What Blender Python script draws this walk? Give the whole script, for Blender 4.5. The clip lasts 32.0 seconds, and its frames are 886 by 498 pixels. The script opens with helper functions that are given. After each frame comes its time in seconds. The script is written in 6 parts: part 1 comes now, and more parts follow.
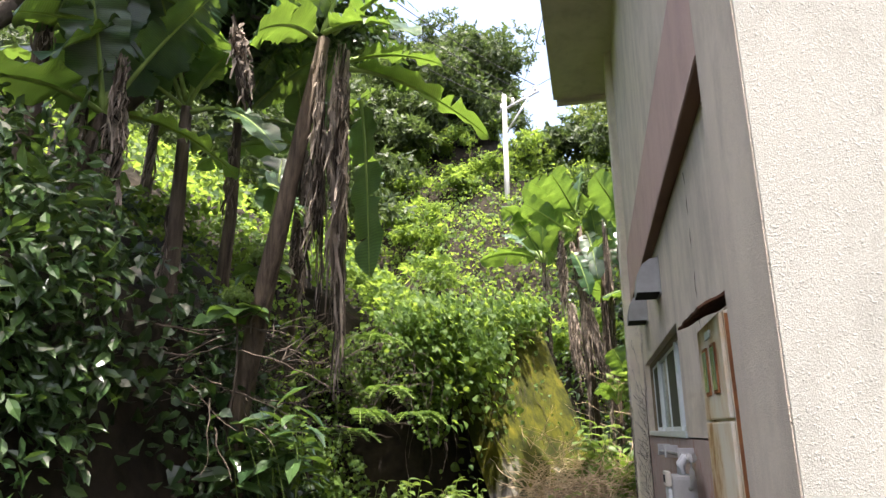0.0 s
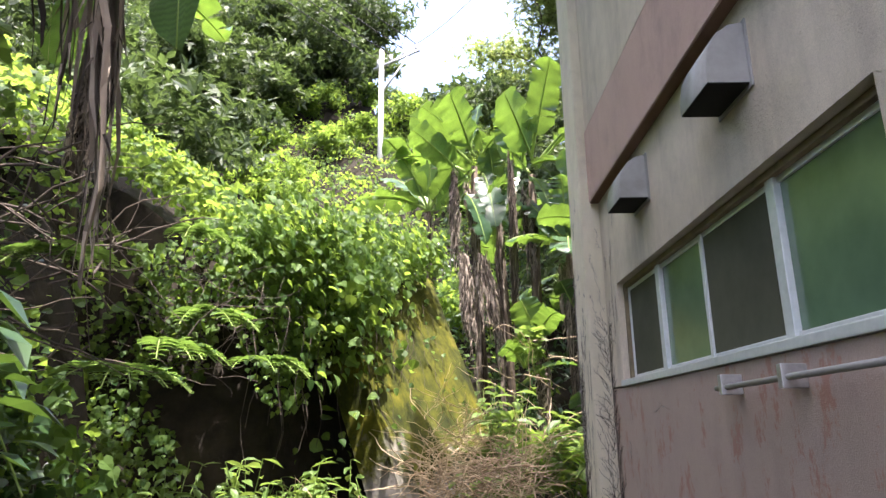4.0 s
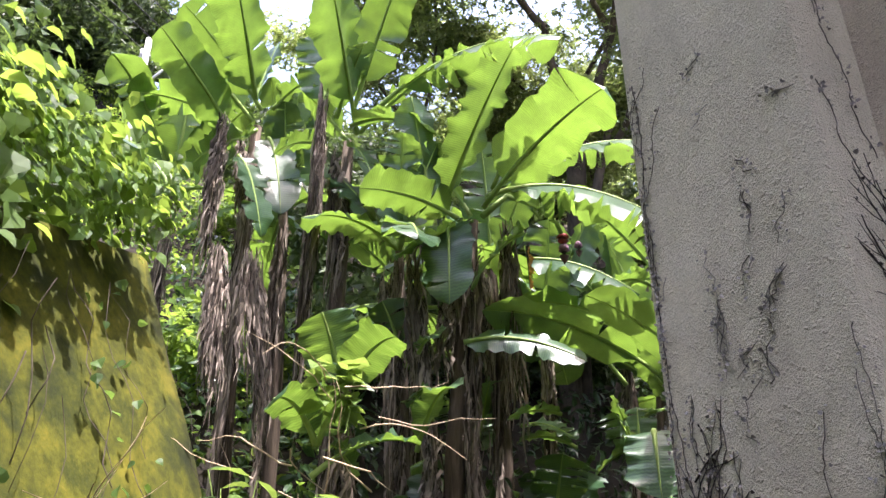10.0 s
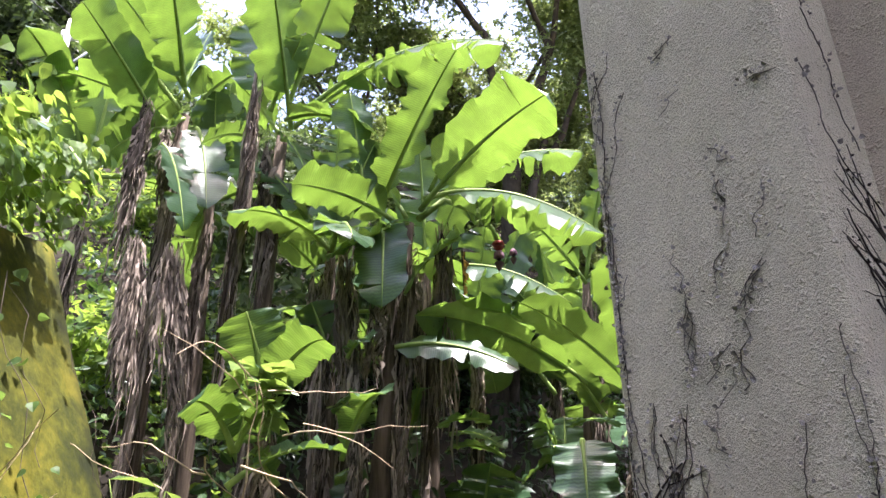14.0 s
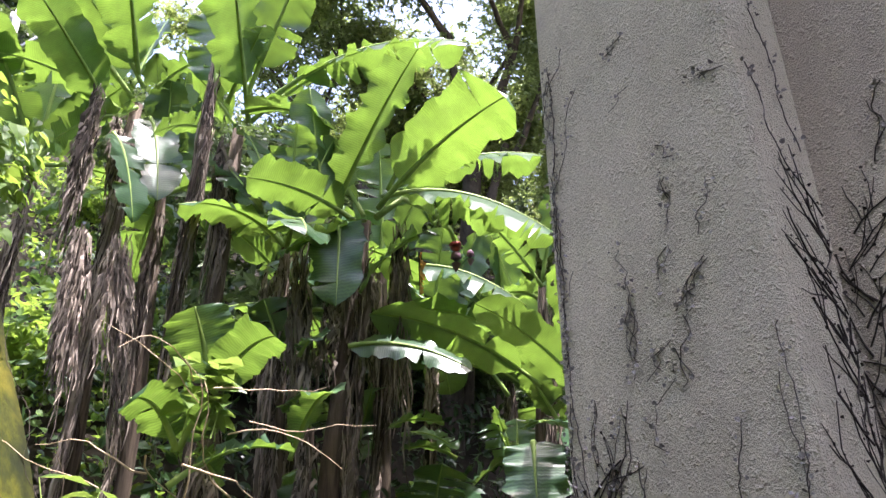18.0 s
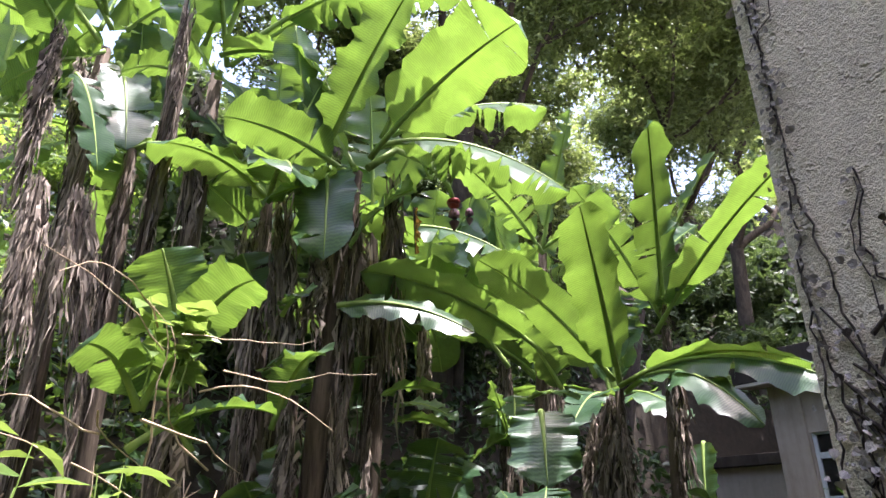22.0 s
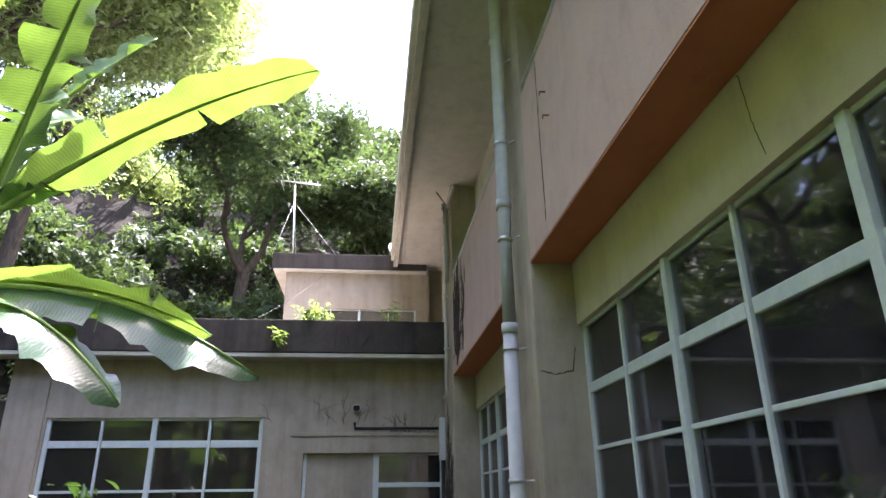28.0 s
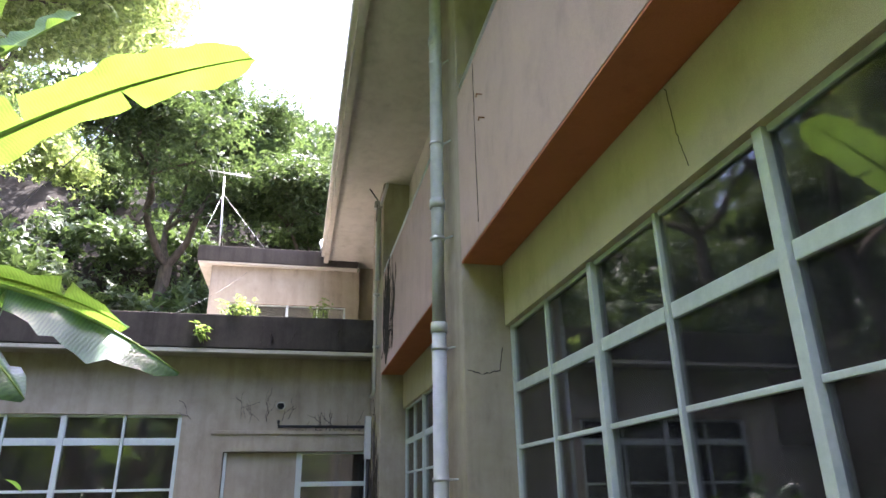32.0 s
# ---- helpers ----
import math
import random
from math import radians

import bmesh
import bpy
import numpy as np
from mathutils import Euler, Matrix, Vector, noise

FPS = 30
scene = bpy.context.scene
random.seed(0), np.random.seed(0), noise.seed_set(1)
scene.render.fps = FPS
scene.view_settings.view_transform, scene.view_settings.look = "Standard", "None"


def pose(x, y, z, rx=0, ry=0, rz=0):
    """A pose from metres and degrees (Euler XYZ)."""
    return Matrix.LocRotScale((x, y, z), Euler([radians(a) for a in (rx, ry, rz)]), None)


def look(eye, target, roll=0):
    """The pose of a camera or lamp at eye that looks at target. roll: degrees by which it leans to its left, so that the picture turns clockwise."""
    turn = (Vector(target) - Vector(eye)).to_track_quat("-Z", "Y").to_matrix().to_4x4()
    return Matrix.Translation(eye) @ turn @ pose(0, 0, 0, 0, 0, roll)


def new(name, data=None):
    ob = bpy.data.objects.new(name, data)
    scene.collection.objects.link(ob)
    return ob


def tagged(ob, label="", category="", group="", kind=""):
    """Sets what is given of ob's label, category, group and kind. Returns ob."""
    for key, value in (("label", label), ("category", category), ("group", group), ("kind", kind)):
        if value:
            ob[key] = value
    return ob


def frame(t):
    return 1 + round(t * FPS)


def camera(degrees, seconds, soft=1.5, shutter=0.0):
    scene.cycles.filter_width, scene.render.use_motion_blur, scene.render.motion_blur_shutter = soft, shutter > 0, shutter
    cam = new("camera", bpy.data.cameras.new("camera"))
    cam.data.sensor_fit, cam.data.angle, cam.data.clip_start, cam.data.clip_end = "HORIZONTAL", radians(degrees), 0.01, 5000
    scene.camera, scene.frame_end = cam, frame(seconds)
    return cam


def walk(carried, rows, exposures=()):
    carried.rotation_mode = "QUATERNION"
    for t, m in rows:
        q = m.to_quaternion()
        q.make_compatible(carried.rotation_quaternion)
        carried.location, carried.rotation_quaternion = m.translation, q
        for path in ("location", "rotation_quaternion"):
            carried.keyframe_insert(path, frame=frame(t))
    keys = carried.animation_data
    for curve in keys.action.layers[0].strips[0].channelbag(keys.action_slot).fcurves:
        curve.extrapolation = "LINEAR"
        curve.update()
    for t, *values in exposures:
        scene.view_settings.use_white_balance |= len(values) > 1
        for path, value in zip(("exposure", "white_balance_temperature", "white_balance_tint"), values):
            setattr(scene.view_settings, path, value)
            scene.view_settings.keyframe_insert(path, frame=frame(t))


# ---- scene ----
cam = camera(68.2, 32.0)
PATH = [
    (0, (1.246, 0.442, 1.604), (0.821, 2.321, 2.142), -0.3),
    (0.5, (1.202, 0.503, 1.478), (0.779, 2.382, 2.017), -0.4),
    (1, (1.117, 0.713, 1.424), (0.712, 2.600, 1.951), -0.3),
    (1.5, (0.984, 0.943, 1.396), (0.593, 2.834, 1.918), -0.1),
    (2, (0.889, 1.231, 1.404), (0.591, 3.139, 1.923), -0.2),
    (2.5, (0.794, 1.526, 1.392), (0.551, 3.442, 1.911), -0.4),
    (3, (0.734, 1.846, 1.382), (0.549, 3.770, 1.898), -0.4),
    (3.5, (0.723, 2.145, 1.389), (0.630, 4.075, 1.907), -0.6),
    (5.5, (0.732, 3.659, 1.367), (0.947, 5.575, 1.896), -0.0),
    (6, (0.691, 3.936, 1.428), (0.995, 5.841, 1.956), 0.1),
    (6.5, (0.731, 4.278, 1.456), (1.182, 6.152, 1.991), 0.3),
    (7, (0.744, 4.596, 1.488), (1.252, 6.454, 2.026), 0.5),
    (7.5, (0.743, 4.862, 1.524), (1.325, 6.697, 2.066), 0.5),
    (8, (0.817, 5.080, 1.541), (1.431, 6.904, 2.082), -0.0),
    (8.5, (0.829, 5.272, 1.543), (1.442, 7.037, 2.257), -0.2),
    (9, (0.835, 5.452, 1.545), (1.468, 7.192, 2.300), -0.3),
    (9.5, (0.854, 5.599, 1.564), (1.511, 7.329, 2.323), -0.2),
    (10, (0.875, 5.759, 1.591), (1.552, 7.480, 2.353), -0.1),
    (10.5, (0.886, 5.836, 1.605), (1.610, 7.536, 2.372), -0.3),
    (11, (0.894, 5.859, 1.608), (1.655, 7.539, 2.381), -0.4),
    (11.5, (0.883, 5.860, 1.606), (1.672, 7.525, 2.382), -0.5),
    (12, (0.874, 5.861, 1.606), (1.681, 7.517, 2.383), -0.5),
    (12.5, (0.882, 5.860, 1.606), (1.703, 7.510, 2.384), -0.5),
    (13, (0.888, 5.863, 1.606), (1.722, 7.505, 2.385), -0.4),
    (13.5, (0.892, 5.865, 1.605), (1.742, 7.499, 2.385), -0.4),
    (14, (0.901, 5.868, 1.605), (1.764, 7.494, 2.387), -0.4),
    (14.5, (0.909, 5.871, 1.604), (1.784, 7.490, 2.387), -0.3),
    (16.5, (0.912, 5.870, 1.597), (1.845, 7.454, 2.384), -0.3),
    (17, (0.917, 5.871, 1.598), (1.862, 7.449, 2.384), -0.3),
    (17.5, (0.923, 5.876, 1.599), (1.881, 7.446, 2.385), -0.3),
    (18, (0.931, 5.879, 1.600), (1.899, 7.442, 2.386), -0.4),
    (18.5, (0.939, 5.886, 1.601), (1.920, 7.442, 2.387), -0.3),
    (19, (0.938, 5.893, 1.597), (1.933, 7.439, 2.384), -0.2),
    (19.5, (0.927, 5.892, 1.590), (1.938, 7.428, 2.378), -0.2),
    (20, (0.926, 5.897, 1.588), (1.949, 7.425, 2.376), -0.3),
    (20.5, (0.913, 5.907, 1.579), (1.951, 7.425, 2.366), -0.1),
    (21, (0.935, 5.964, 1.562), (1.969, 7.488, 2.344), -0.2),
    (21.5, (1.011, 6.112, 1.548), (2.042, 7.645, 2.315), 0.0),
    (22, (1.088, 6.323, 1.529), (2.106, 7.864, 2.296), -0.5),
    (22.5, (1.183, 6.468, 1.472), (2.228, 8.005, 2.212), -1.1),
    (23, (1.352, 6.494, 1.462), (2.398, 8.042, 2.174), -0.2),
    (23.5, (1.454, 6.626, 1.469), (2.714, 8.016, 2.161), 0.7),
    (24, (1.526, 6.853, 1.445), (2.901, 8.121, 2.151), 0.3),
    (24.5, (1.631, 7.183, 1.428), (3.075, 8.365, 2.148), -0.7),
    (25, (1.750, 7.506, 1.472), (3.286, 8.581, 2.170), -0.5),
    (25.5, (1.876, 7.476, 1.532), (3.603, 8.198, 2.235), -0.7),
    (26, (1.952, 7.381, 1.615), (3.803, 7.646, 2.326), -1.0),
    (26.5, (1.910, 7.420, 1.663), (3.778, 7.453, 2.376), -0.6),
    (28.5, (1.936, 7.407, 1.647), (3.790, 7.166, 2.358), -0.9),
    (29, (1.936, 7.407, 1.647), (3.785, 7.128, 2.358), -0.9),
    (29.5, (1.936, 7.407, 1.647), (3.781, 7.104, 2.358), -0.9),
    (30, (1.936, 7.407, 1.647), (3.776, 7.075, 2.358), -0.9),
    (30.5, (1.936, 7.407, 1.647), (3.773, 7.058, 2.358), -0.9),
    (31, (1.936, 7.407, 1.647), (3.768, 7.034, 2.358), -0.9),
    (31.5, (1.936, 7.407, 1.647), (3.764, 7.014, 2.358), -0.9),
    (32, (1.936, 7.407, 1.647), (3.762, 6.999, 2.354), -1.0),
]
walk(cam, [(t, look(eye, target, roll)) for t, eye, target, roll in PATH],
     [(0, 2.42, 6650, 16), (1.5, 2.76, 6450, 19), (5, 2.78, 6300, 20), (7, 2.75, 6250, 21), (9, 2.58, 6150, 24), (13, 2.62, 6050, 25), (22, 2.6, 5950, 25), (24, 2.88, 5950, 25), (25, 2.92, 5950, 25), (27, 3.34, 5850, 26), (32, 3.82, 5850, 26)])

# ---- light ----
SUN = Vector((0.13, -0.25, 0.95)).normalized()
world = bpy.data.worlds.new("sky_world")
scene.world = world
world.use_nodes = True
wn = world.node_tree
sky = wn.nodes.new("ShaderNodeTexSky")
sky.sky_type, sky.sun_disc = "NISHITA", False
sky.sun_elevation, sky.sun_rotation = math.asin(SUN.z), math.atan2(SUN.x, SUN.y)
sky.air_density, sky.dust_density, sky.ozone_density = 1.0, 6.0, 0.4
wn.links.new(sky.outputs[0], wn.nodes["Background"].inputs[0])
wn.nodes["Background"].inputs[1].default_value = 0.13
sun = new("sun", bpy.data.lights.new("sun", "SUN"))
sun.data.energy, sun.data.angle, sun.data.color = 3.1, radians(0.6), (1.0, 0.955, 0.88)
sun.matrix_world = look((0, 0, 30), Vector((0, 0, 30)) - SUN)

# ---- materials ----


def mat(name, color, rough=0.7, metal=0.0, spec=0.4):
    m = bpy.data.materials.new(name)
    m.use_nodes = True
    b = m.node_tree.nodes["Principled BSDF"]
    b.inputs["Base Color"].default_value = (*color, 1)
    b.inputs["Roughness"].default_value = rough
    b.inputs["Metallic"].default_value = metal
    b.inputs["Specular IOR Level"].default_value = spec
    return m


def node(m, kind, **values):
    n = m.node_tree.nodes.new(kind)
    for key, value in values.items():
        n.inputs[key].default_value = value
    return n


def link(m, a, b):
    m.node_tree.links.new(a, b)


def coords(m, scale=(1, 1, 1)):
    c = m.node_tree.nodes.new("ShaderNodeNewGeometry")
    v = m.node_tree.nodes.new("ShaderNodeVectorMath")
    v.operation = "MULTIPLY"
    v.inputs[1].default_value = scale
    link(m, c.outputs["Position"], v.inputs[0])
    return v.outputs[0]


def noise_out(m, vec, scale, detail=4.0, rough=0.6):
    n = node(m, "ShaderNodeTexNoise", Scale=scale, Detail=detail, Roughness=rough)
    link(m, vec, n.inputs["Vector"])
    return n.outputs["Fac"]


def ramp(m, fac, stops):
    r = m.node_tree.nodes.new("ShaderNodeValToRGB")
    e = r.color_ramp.elements
    while len(e) < len(stops):
        e.new(0.5)
    for el, (p, c) in zip(e, stops):
        el.position, el.color = p, (*c, 1) if len(c) == 3 else c
    link(m, fac, r.inputs[0])
    return r.outputs["Color"]


def mix(m, fac, a, b, mode="MIX"):
    n = m.node_tree.nodes.new("ShaderNodeMix")
    n.data_type, n.blend_type = "RGBA", mode
    for sock, value in ((n.inputs[0], fac), (n.inputs[6], a), (n.inputs[7], b)):
        if isinstance(value, (int, float)):
            sock.default_value = value
        elif isinstance(value, tuple):
            sock.default_value = (*value, 1)
        else:
            link(m, value, sock)
    return n.outputs[2]


def bump(m, height, strength=0.3, distance=0.01):
    b = node(m, "ShaderNodeBump", Strength=strength, Distance=distance)
    link(m, height, b.inputs["Height"])
    link(m, b.outputs[0], m.node_tree.nodes["Principled BSDF"].inputs["Normal"])


def base(m, color):
    link(m, color, m.node_tree.nodes["Principled BSDF"].inputs["Base Color"])


def plaster(name, color, stain, stain_amount=0.5, grain=190.0, relief=0.5, pits=0.48):
    """Rough-cast wall paint with rain streaks, blotches and a sandy relief."""
    m = mat(name, color, 0.9, spec=0.2)
    p = coords(m)
    streak = ramp(m, noise_out(m, coords(m, (7, 7, 0.5)), 1.0, 5), [(0.45, (0, 0, 0)), (0.72, (1, 1, 1))])
    blotch = ramp(m, noise_out(m, p, 2.2, 6, 0.7), [(0.42, (0, 0, 0)), (0.68, (1, 1, 1))])
    c = mix(m, mix(m, 0.5, streak, blotch), color, tuple(x * (1 - stain_amount) + s * stain_amount for x, s in zip(color, stain)))
    mould = ramp(m, noise_out(m, coords(m, (1, 1, 0.6)), 5.5, 7, 0.75), [(0.5, (0, 0, 0)), (0.78, (1, 1, 1))])
    c = mix(m, mix(m, 0.36, (0, 0, 0), mould), c, tuple(x * 0.5 for x in stain))
    fine = ramp(m, noise_out(m, p, grain * 1.5, 6, 0.85), [(0.3, (1, 1, 1)), (0.62, (0, 0, 0))])
    c = mix(m, mix(m, pits, (0, 0, 0), fine), c, tuple(x * 0.36 for x in color))
    base(m, c)
    nubs = ramp(m, noise_out(m, p, grain * 0.8, 2, 0.5), [(0.60, (0, 0, 0)), (0.70, (1, 1, 1))])
    lumps = mix(m, 0.45, noise_out(m, p, grain * 1.9, 3, 0.7), nubs)
    bump(m, lumps, relief, 0.012)
    return m


def leafy(name, dark, light, through_color, gloss=0.35, rough=0.42, share=0.45, vein=0.0):
    """Living leaf: gloss above, light passing through, hue varied leaf by leaf."""
    m = mat(name, light, rough, spec=gloss)
    t = m.node_tree
    g = t.nodes.new("ShaderNodeNewGeometry")
    rnd = g.outputs["Random Per Island"]
    info = t.nodes.new("ShaderNodeObjectInfo")
    add = t.nodes.new("ShaderNodeMath")
    add.operation = "ADD"
    link(m, rnd, add.inputs[0])
    link(m, info.outputs["Random"], add.inputs[1])
    fr = t.nodes.new("ShaderNodeMath")
    fr.operation = "FRACT"
    link(m, add.outputs[0], fr.inputs[0])
    c = mix(m, fr.outputs[0], dark, light)
    blot = ramp(m, noise_out(m, coords(m), 9.0, 4), [(0.35, (0.78, 0.78, 0.78)), (0.7, (1.12, 1.12, 1.05))])
    c = mix(m, 1.0, c, blot, "MULTIPLY")
    base(m, c)
    tr = t.nodes.new("ShaderNodeBsdfTranslucent")
    link(m, mix(m, 1.0, mix(m, fr.outputs[0], tuple(x * 0.72 for x in through_color), through_color), blot, "MULTIPLY"), tr.inputs["Color"])
    ms = t.nodes.new("ShaderNodeMixShader")
    ms.inputs[0].default_value = share
    link(m, t.nodes["Principled BSDF"].outputs[0], ms.inputs[1])
    link(m, tr.outputs[0], ms.inputs[2])
    link(m, ms.outputs[0], t.nodes["Material Output"].inputs["Surface"])
    return m


def ribbed(m):
    """Fine cross veins and a paler rib on a banana blade, by its own across and along coordinates."""
    uv = m.node_tree.nodes.new("ShaderNodeTexCoord").outputs["UV"]
    w = node(m, "ShaderNodeTexWave", Scale=21.0, Distortion=4.5, Detail=4.0)
    w.bands_direction = "Y"
    link(m, uv, w.inputs["Vector"])
    n = node(m, "ShaderNodeTexNoise", Scale=5.0, Detail=5.0)
    link(m, uv, n.inputs["Vector"])
    b = m.node_tree.nodes["Principled BSDF"]
    old = b.inputs["Base Color"].links[0].from_socket
    shade = ramp(m, mix(m, 0.5, w.outputs["Fac"], n.outputs["Fac"]), [(0.25, (0.80, 0.82, 0.80)), (0.7, (1.10, 1.10, 1.09))])
    base(m, mix(m, 1.0, old, shade, "MULTIPLY"))
    bump(m, w.outputs["Fac"], 0.16, 0.006)
    t = next(x for x in m.node_tree.nodes if x.type == "BSDF_TRANSLUCENT")
    link(m, mix(m, 1.0, t.inputs["Color"].links[0].from_socket, shade, "MULTIPLY"), t.inputs["Color"])
    return m


def mottled(name, a, b, scale, rough=0.85, stretch=(1, 1, 1), relief=0.4, spec=0.2, detail=6, metal=0.0):
    m = mat(name, a, rough, metal, spec)
    p = coords(m, stretch)
    n = noise_out(m, p, scale, detail, 0.65)
    base(m, ramp(m, n, [(0.3, a), (0.7, b)]))
    bump(m, n, relief, 0.02)
    return m


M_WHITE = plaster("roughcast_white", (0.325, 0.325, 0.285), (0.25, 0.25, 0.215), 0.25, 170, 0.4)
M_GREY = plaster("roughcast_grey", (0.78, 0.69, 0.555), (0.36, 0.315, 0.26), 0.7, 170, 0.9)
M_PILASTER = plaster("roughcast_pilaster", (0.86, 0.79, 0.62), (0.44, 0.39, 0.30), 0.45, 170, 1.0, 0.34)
M_LOWER = plaster("roughcast_lower", (0.36, 0.27, 0.245), (0.24, 0.19, 0.18), 0.5, 190, 0.5)
M_PINK = plaster("pink_paint", (0.56, 0.40, 0.34), (0.36, 0.26, 0.24), 0.4, 200, 0.4)
M_ORANGE = plaster("orange_soffit_paint", (0.52, 0.18, 0.085), (0.30, 0.11, 0.06), 0.4, 200, 0.2)
M_BROWN = plaster("brown_soffit_paint", (0.20, 0.12, 0.085), (0.13, 0.09, 0.07), 0.4, 200, 0.2)
M_CREAM = plaster("cream_paint", (0.60, 0.52, 0.36), (0.36, 0.28, 0.17), 0.4, 200, 0.2)
M_SOFFIT = plaster("eave_paint", (0.60, 0.55, 0.455), (0.32, 0.26, 0.18), 0.5, 200, 0.2)
M_WING = plaster("wing_wall_paint", (0.46, 0.39, 0.30), (0.22, 0.175, 0.13), 0.8, 180, 0.4)
M_FASCIA = plaster("mouldy_fascia", (0.07, 0.06, 0.05), (0.012, 0.010, 0.009), 1.0, 90, 0.5)
M_ALU = mottled("weathered_aluminium", (0.50, 0.545, 0.535), (0.62, 0.65, 0.64), 30, 0.42, relief=0.05, spec=0.5, metal=0.15)
M_PIPE = mottled("grey_plastic_pipe", (0.38, 0.385, 0.385), (0.50, 0.505, 0.50), 9, 0.55, relief=0.05)
M_HOOD = mottled("dull_grey_enamel", (0.24, 0.235, 0.22), (0.34, 0.335, 0.32), 9, 0.5, relief=0.05)
M_PIPEC = mottled("cream_metal_pipe", (0.46, 0.42, 0.35), (0.56, 0.53, 0.46), 9, 0.55, relief=0.05)
M_STEEL = mottled("dull_steel", (0.42, 0.42, 0.42), (0.58, 0.58, 0.57), 40, 0.38, relief=0.05, metal=0.75)
# near-black stand-in for shade inside the hood and vent openings
M_DARK = mat("dark_inside", (0.004, 0.004, 0.004), 0.9)
M_RUBBER = mat("black_rubber", (0.02, 0.02, 0.022), 0.7)
M_ROOM = mottled("dim_room_plaster", (0.42, 0.39, 0.33), (0.52, 0.48, 0.41), 2.0, 0.9)
M_CONC = mottled("weathered_concrete", (0.17, 0.155, 0.135), (0.34, 0.32, 0.28), 3.0, 0.95, (1, 1, 0.4), 0.6)
M_POLE = mottled("pole_concrete", (0.48, 0.47, 0.45), (0.58, 0.57, 0.55), 4, 0.9)
M_WIRE = mat("black_cable", (0.02, 0.02, 0.02), 0.6)
# soil taken down to near black: colour supplies the shade in bank gaps and mouth
M_SOIL = mottled("leaf_mould_soil_shaded", (0.007, 0.006, 0.004), (0.024, 0.019, 0.012), 7, 0.95, relief=1.0)
M_BARK = mottled("dark_bark", (0.035, 0.028, 0.022), (0.11, 0.09, 0.07), 14, 0.9, (1, 1, 0.25), 1.0)
M_STEM = mottled("banana_stem", (0.018, 0.013, 0.010), (0.13, 0.10, 0.07), 26, 0.85, (1, 1, 0.07), 1.0)
M_STEMG = mottled("green_leaf_stalk", (0.14, 0.22, 0.05), (0.27, 0.36, 0.10), 12, 0.45, (1, 1, 0.15), 0.2)
M_DEAD = leafy("dead_banana_leaf", (0.012, 0.009, 0.007), (0.36, 0.30, 0.245), (0.14, 0.10, 0.07), 0.15, 0.8, 0.08)
M_CRUST = mottled("creeper_crust", (0.20, 0.18, 0.165), (0.46, 0.42, 0.39), 90, 0.95)
M_TWIG = mottled("dry_twig", (0.24, 0.17, 0.10), (0.52, 0.42, 0.29), 20, 0.85)
M_CREEPER = mottled("dry_creeper", (0.025, 0.02, 0.017), (0.09, 0.075, 0.065), 40, 0.9)
M_BANANA = leafy("banana_leaf", (0.030, 0.078, 0.036), (0.068, 0.135, 0.062), (0.215, 0.36, 0.045), 0.64, 0.34, 0.36)
M_BANANA = ribbed(M_BANANA)
wax = M_BANANA.node_tree.nodes["Principled BSDF"].inputs
wax["Coat Weight"].default_value, wax["Coat Roughness"].default_value = 0.35, 0.34
M_VINE = leafy("vine_leaf", (0.02, 0.05, 0.016), (0.105, 0.175, 0.045), (0.37, 0.54, 0.075), 0.16, 0.5, 0.46)
M_BUSH = leafy("camellia_leaf", (0.018, 0.045, 0.016), (0.06, 0.115, 0.036), (0.14, 0.25, 0.035), 0.6, 0.3, 0.27)
# darker copy of the bush leaf, with understory shade painted into its colour
M_SHADED_LEAF = leafy("leaf_painted_shade", (0.008, 0.024, 0.008), (0.036, 0.075, 0.024), (0.09, 0.18, 0.025), 0.45, 0.36, 0.25)
M_WEED = leafy("weed_leaf", (0.07, 0.13, 0.03), (0.14, 0.22, 0.055), (0.28, 0.40, 0.07), 0.35, 0.45, 0.42)
M_FERN = leafy("fern_leaf", (0.035, 0.075, 0.02), (0.085, 0.15, 0.04), (0.18, 0.30, 0.05), 0.3, 0.5, 0.45)
M_TREE = leafy("tree_leaf", (0.035, 0.065, 0.024), (0.22, 0.28, 0.115), (0.38, 0.48, 0.13), 0.35, 0.45, 0.42)
M_WOODS = leafy("woods_leaf", (0.018, 0.036, 0.014), (0.078, 0.112, 0.04), (0.13, 0.2, 0.05), 0.3, 0.5, 0.3)
M_GRASS = leafy("grass_blade", (0.12, 0.20, 0.035), (0.26, 0.36, 0.08), (0.45, 0.58, 0.12), 0.3, 0.5, 0.45)


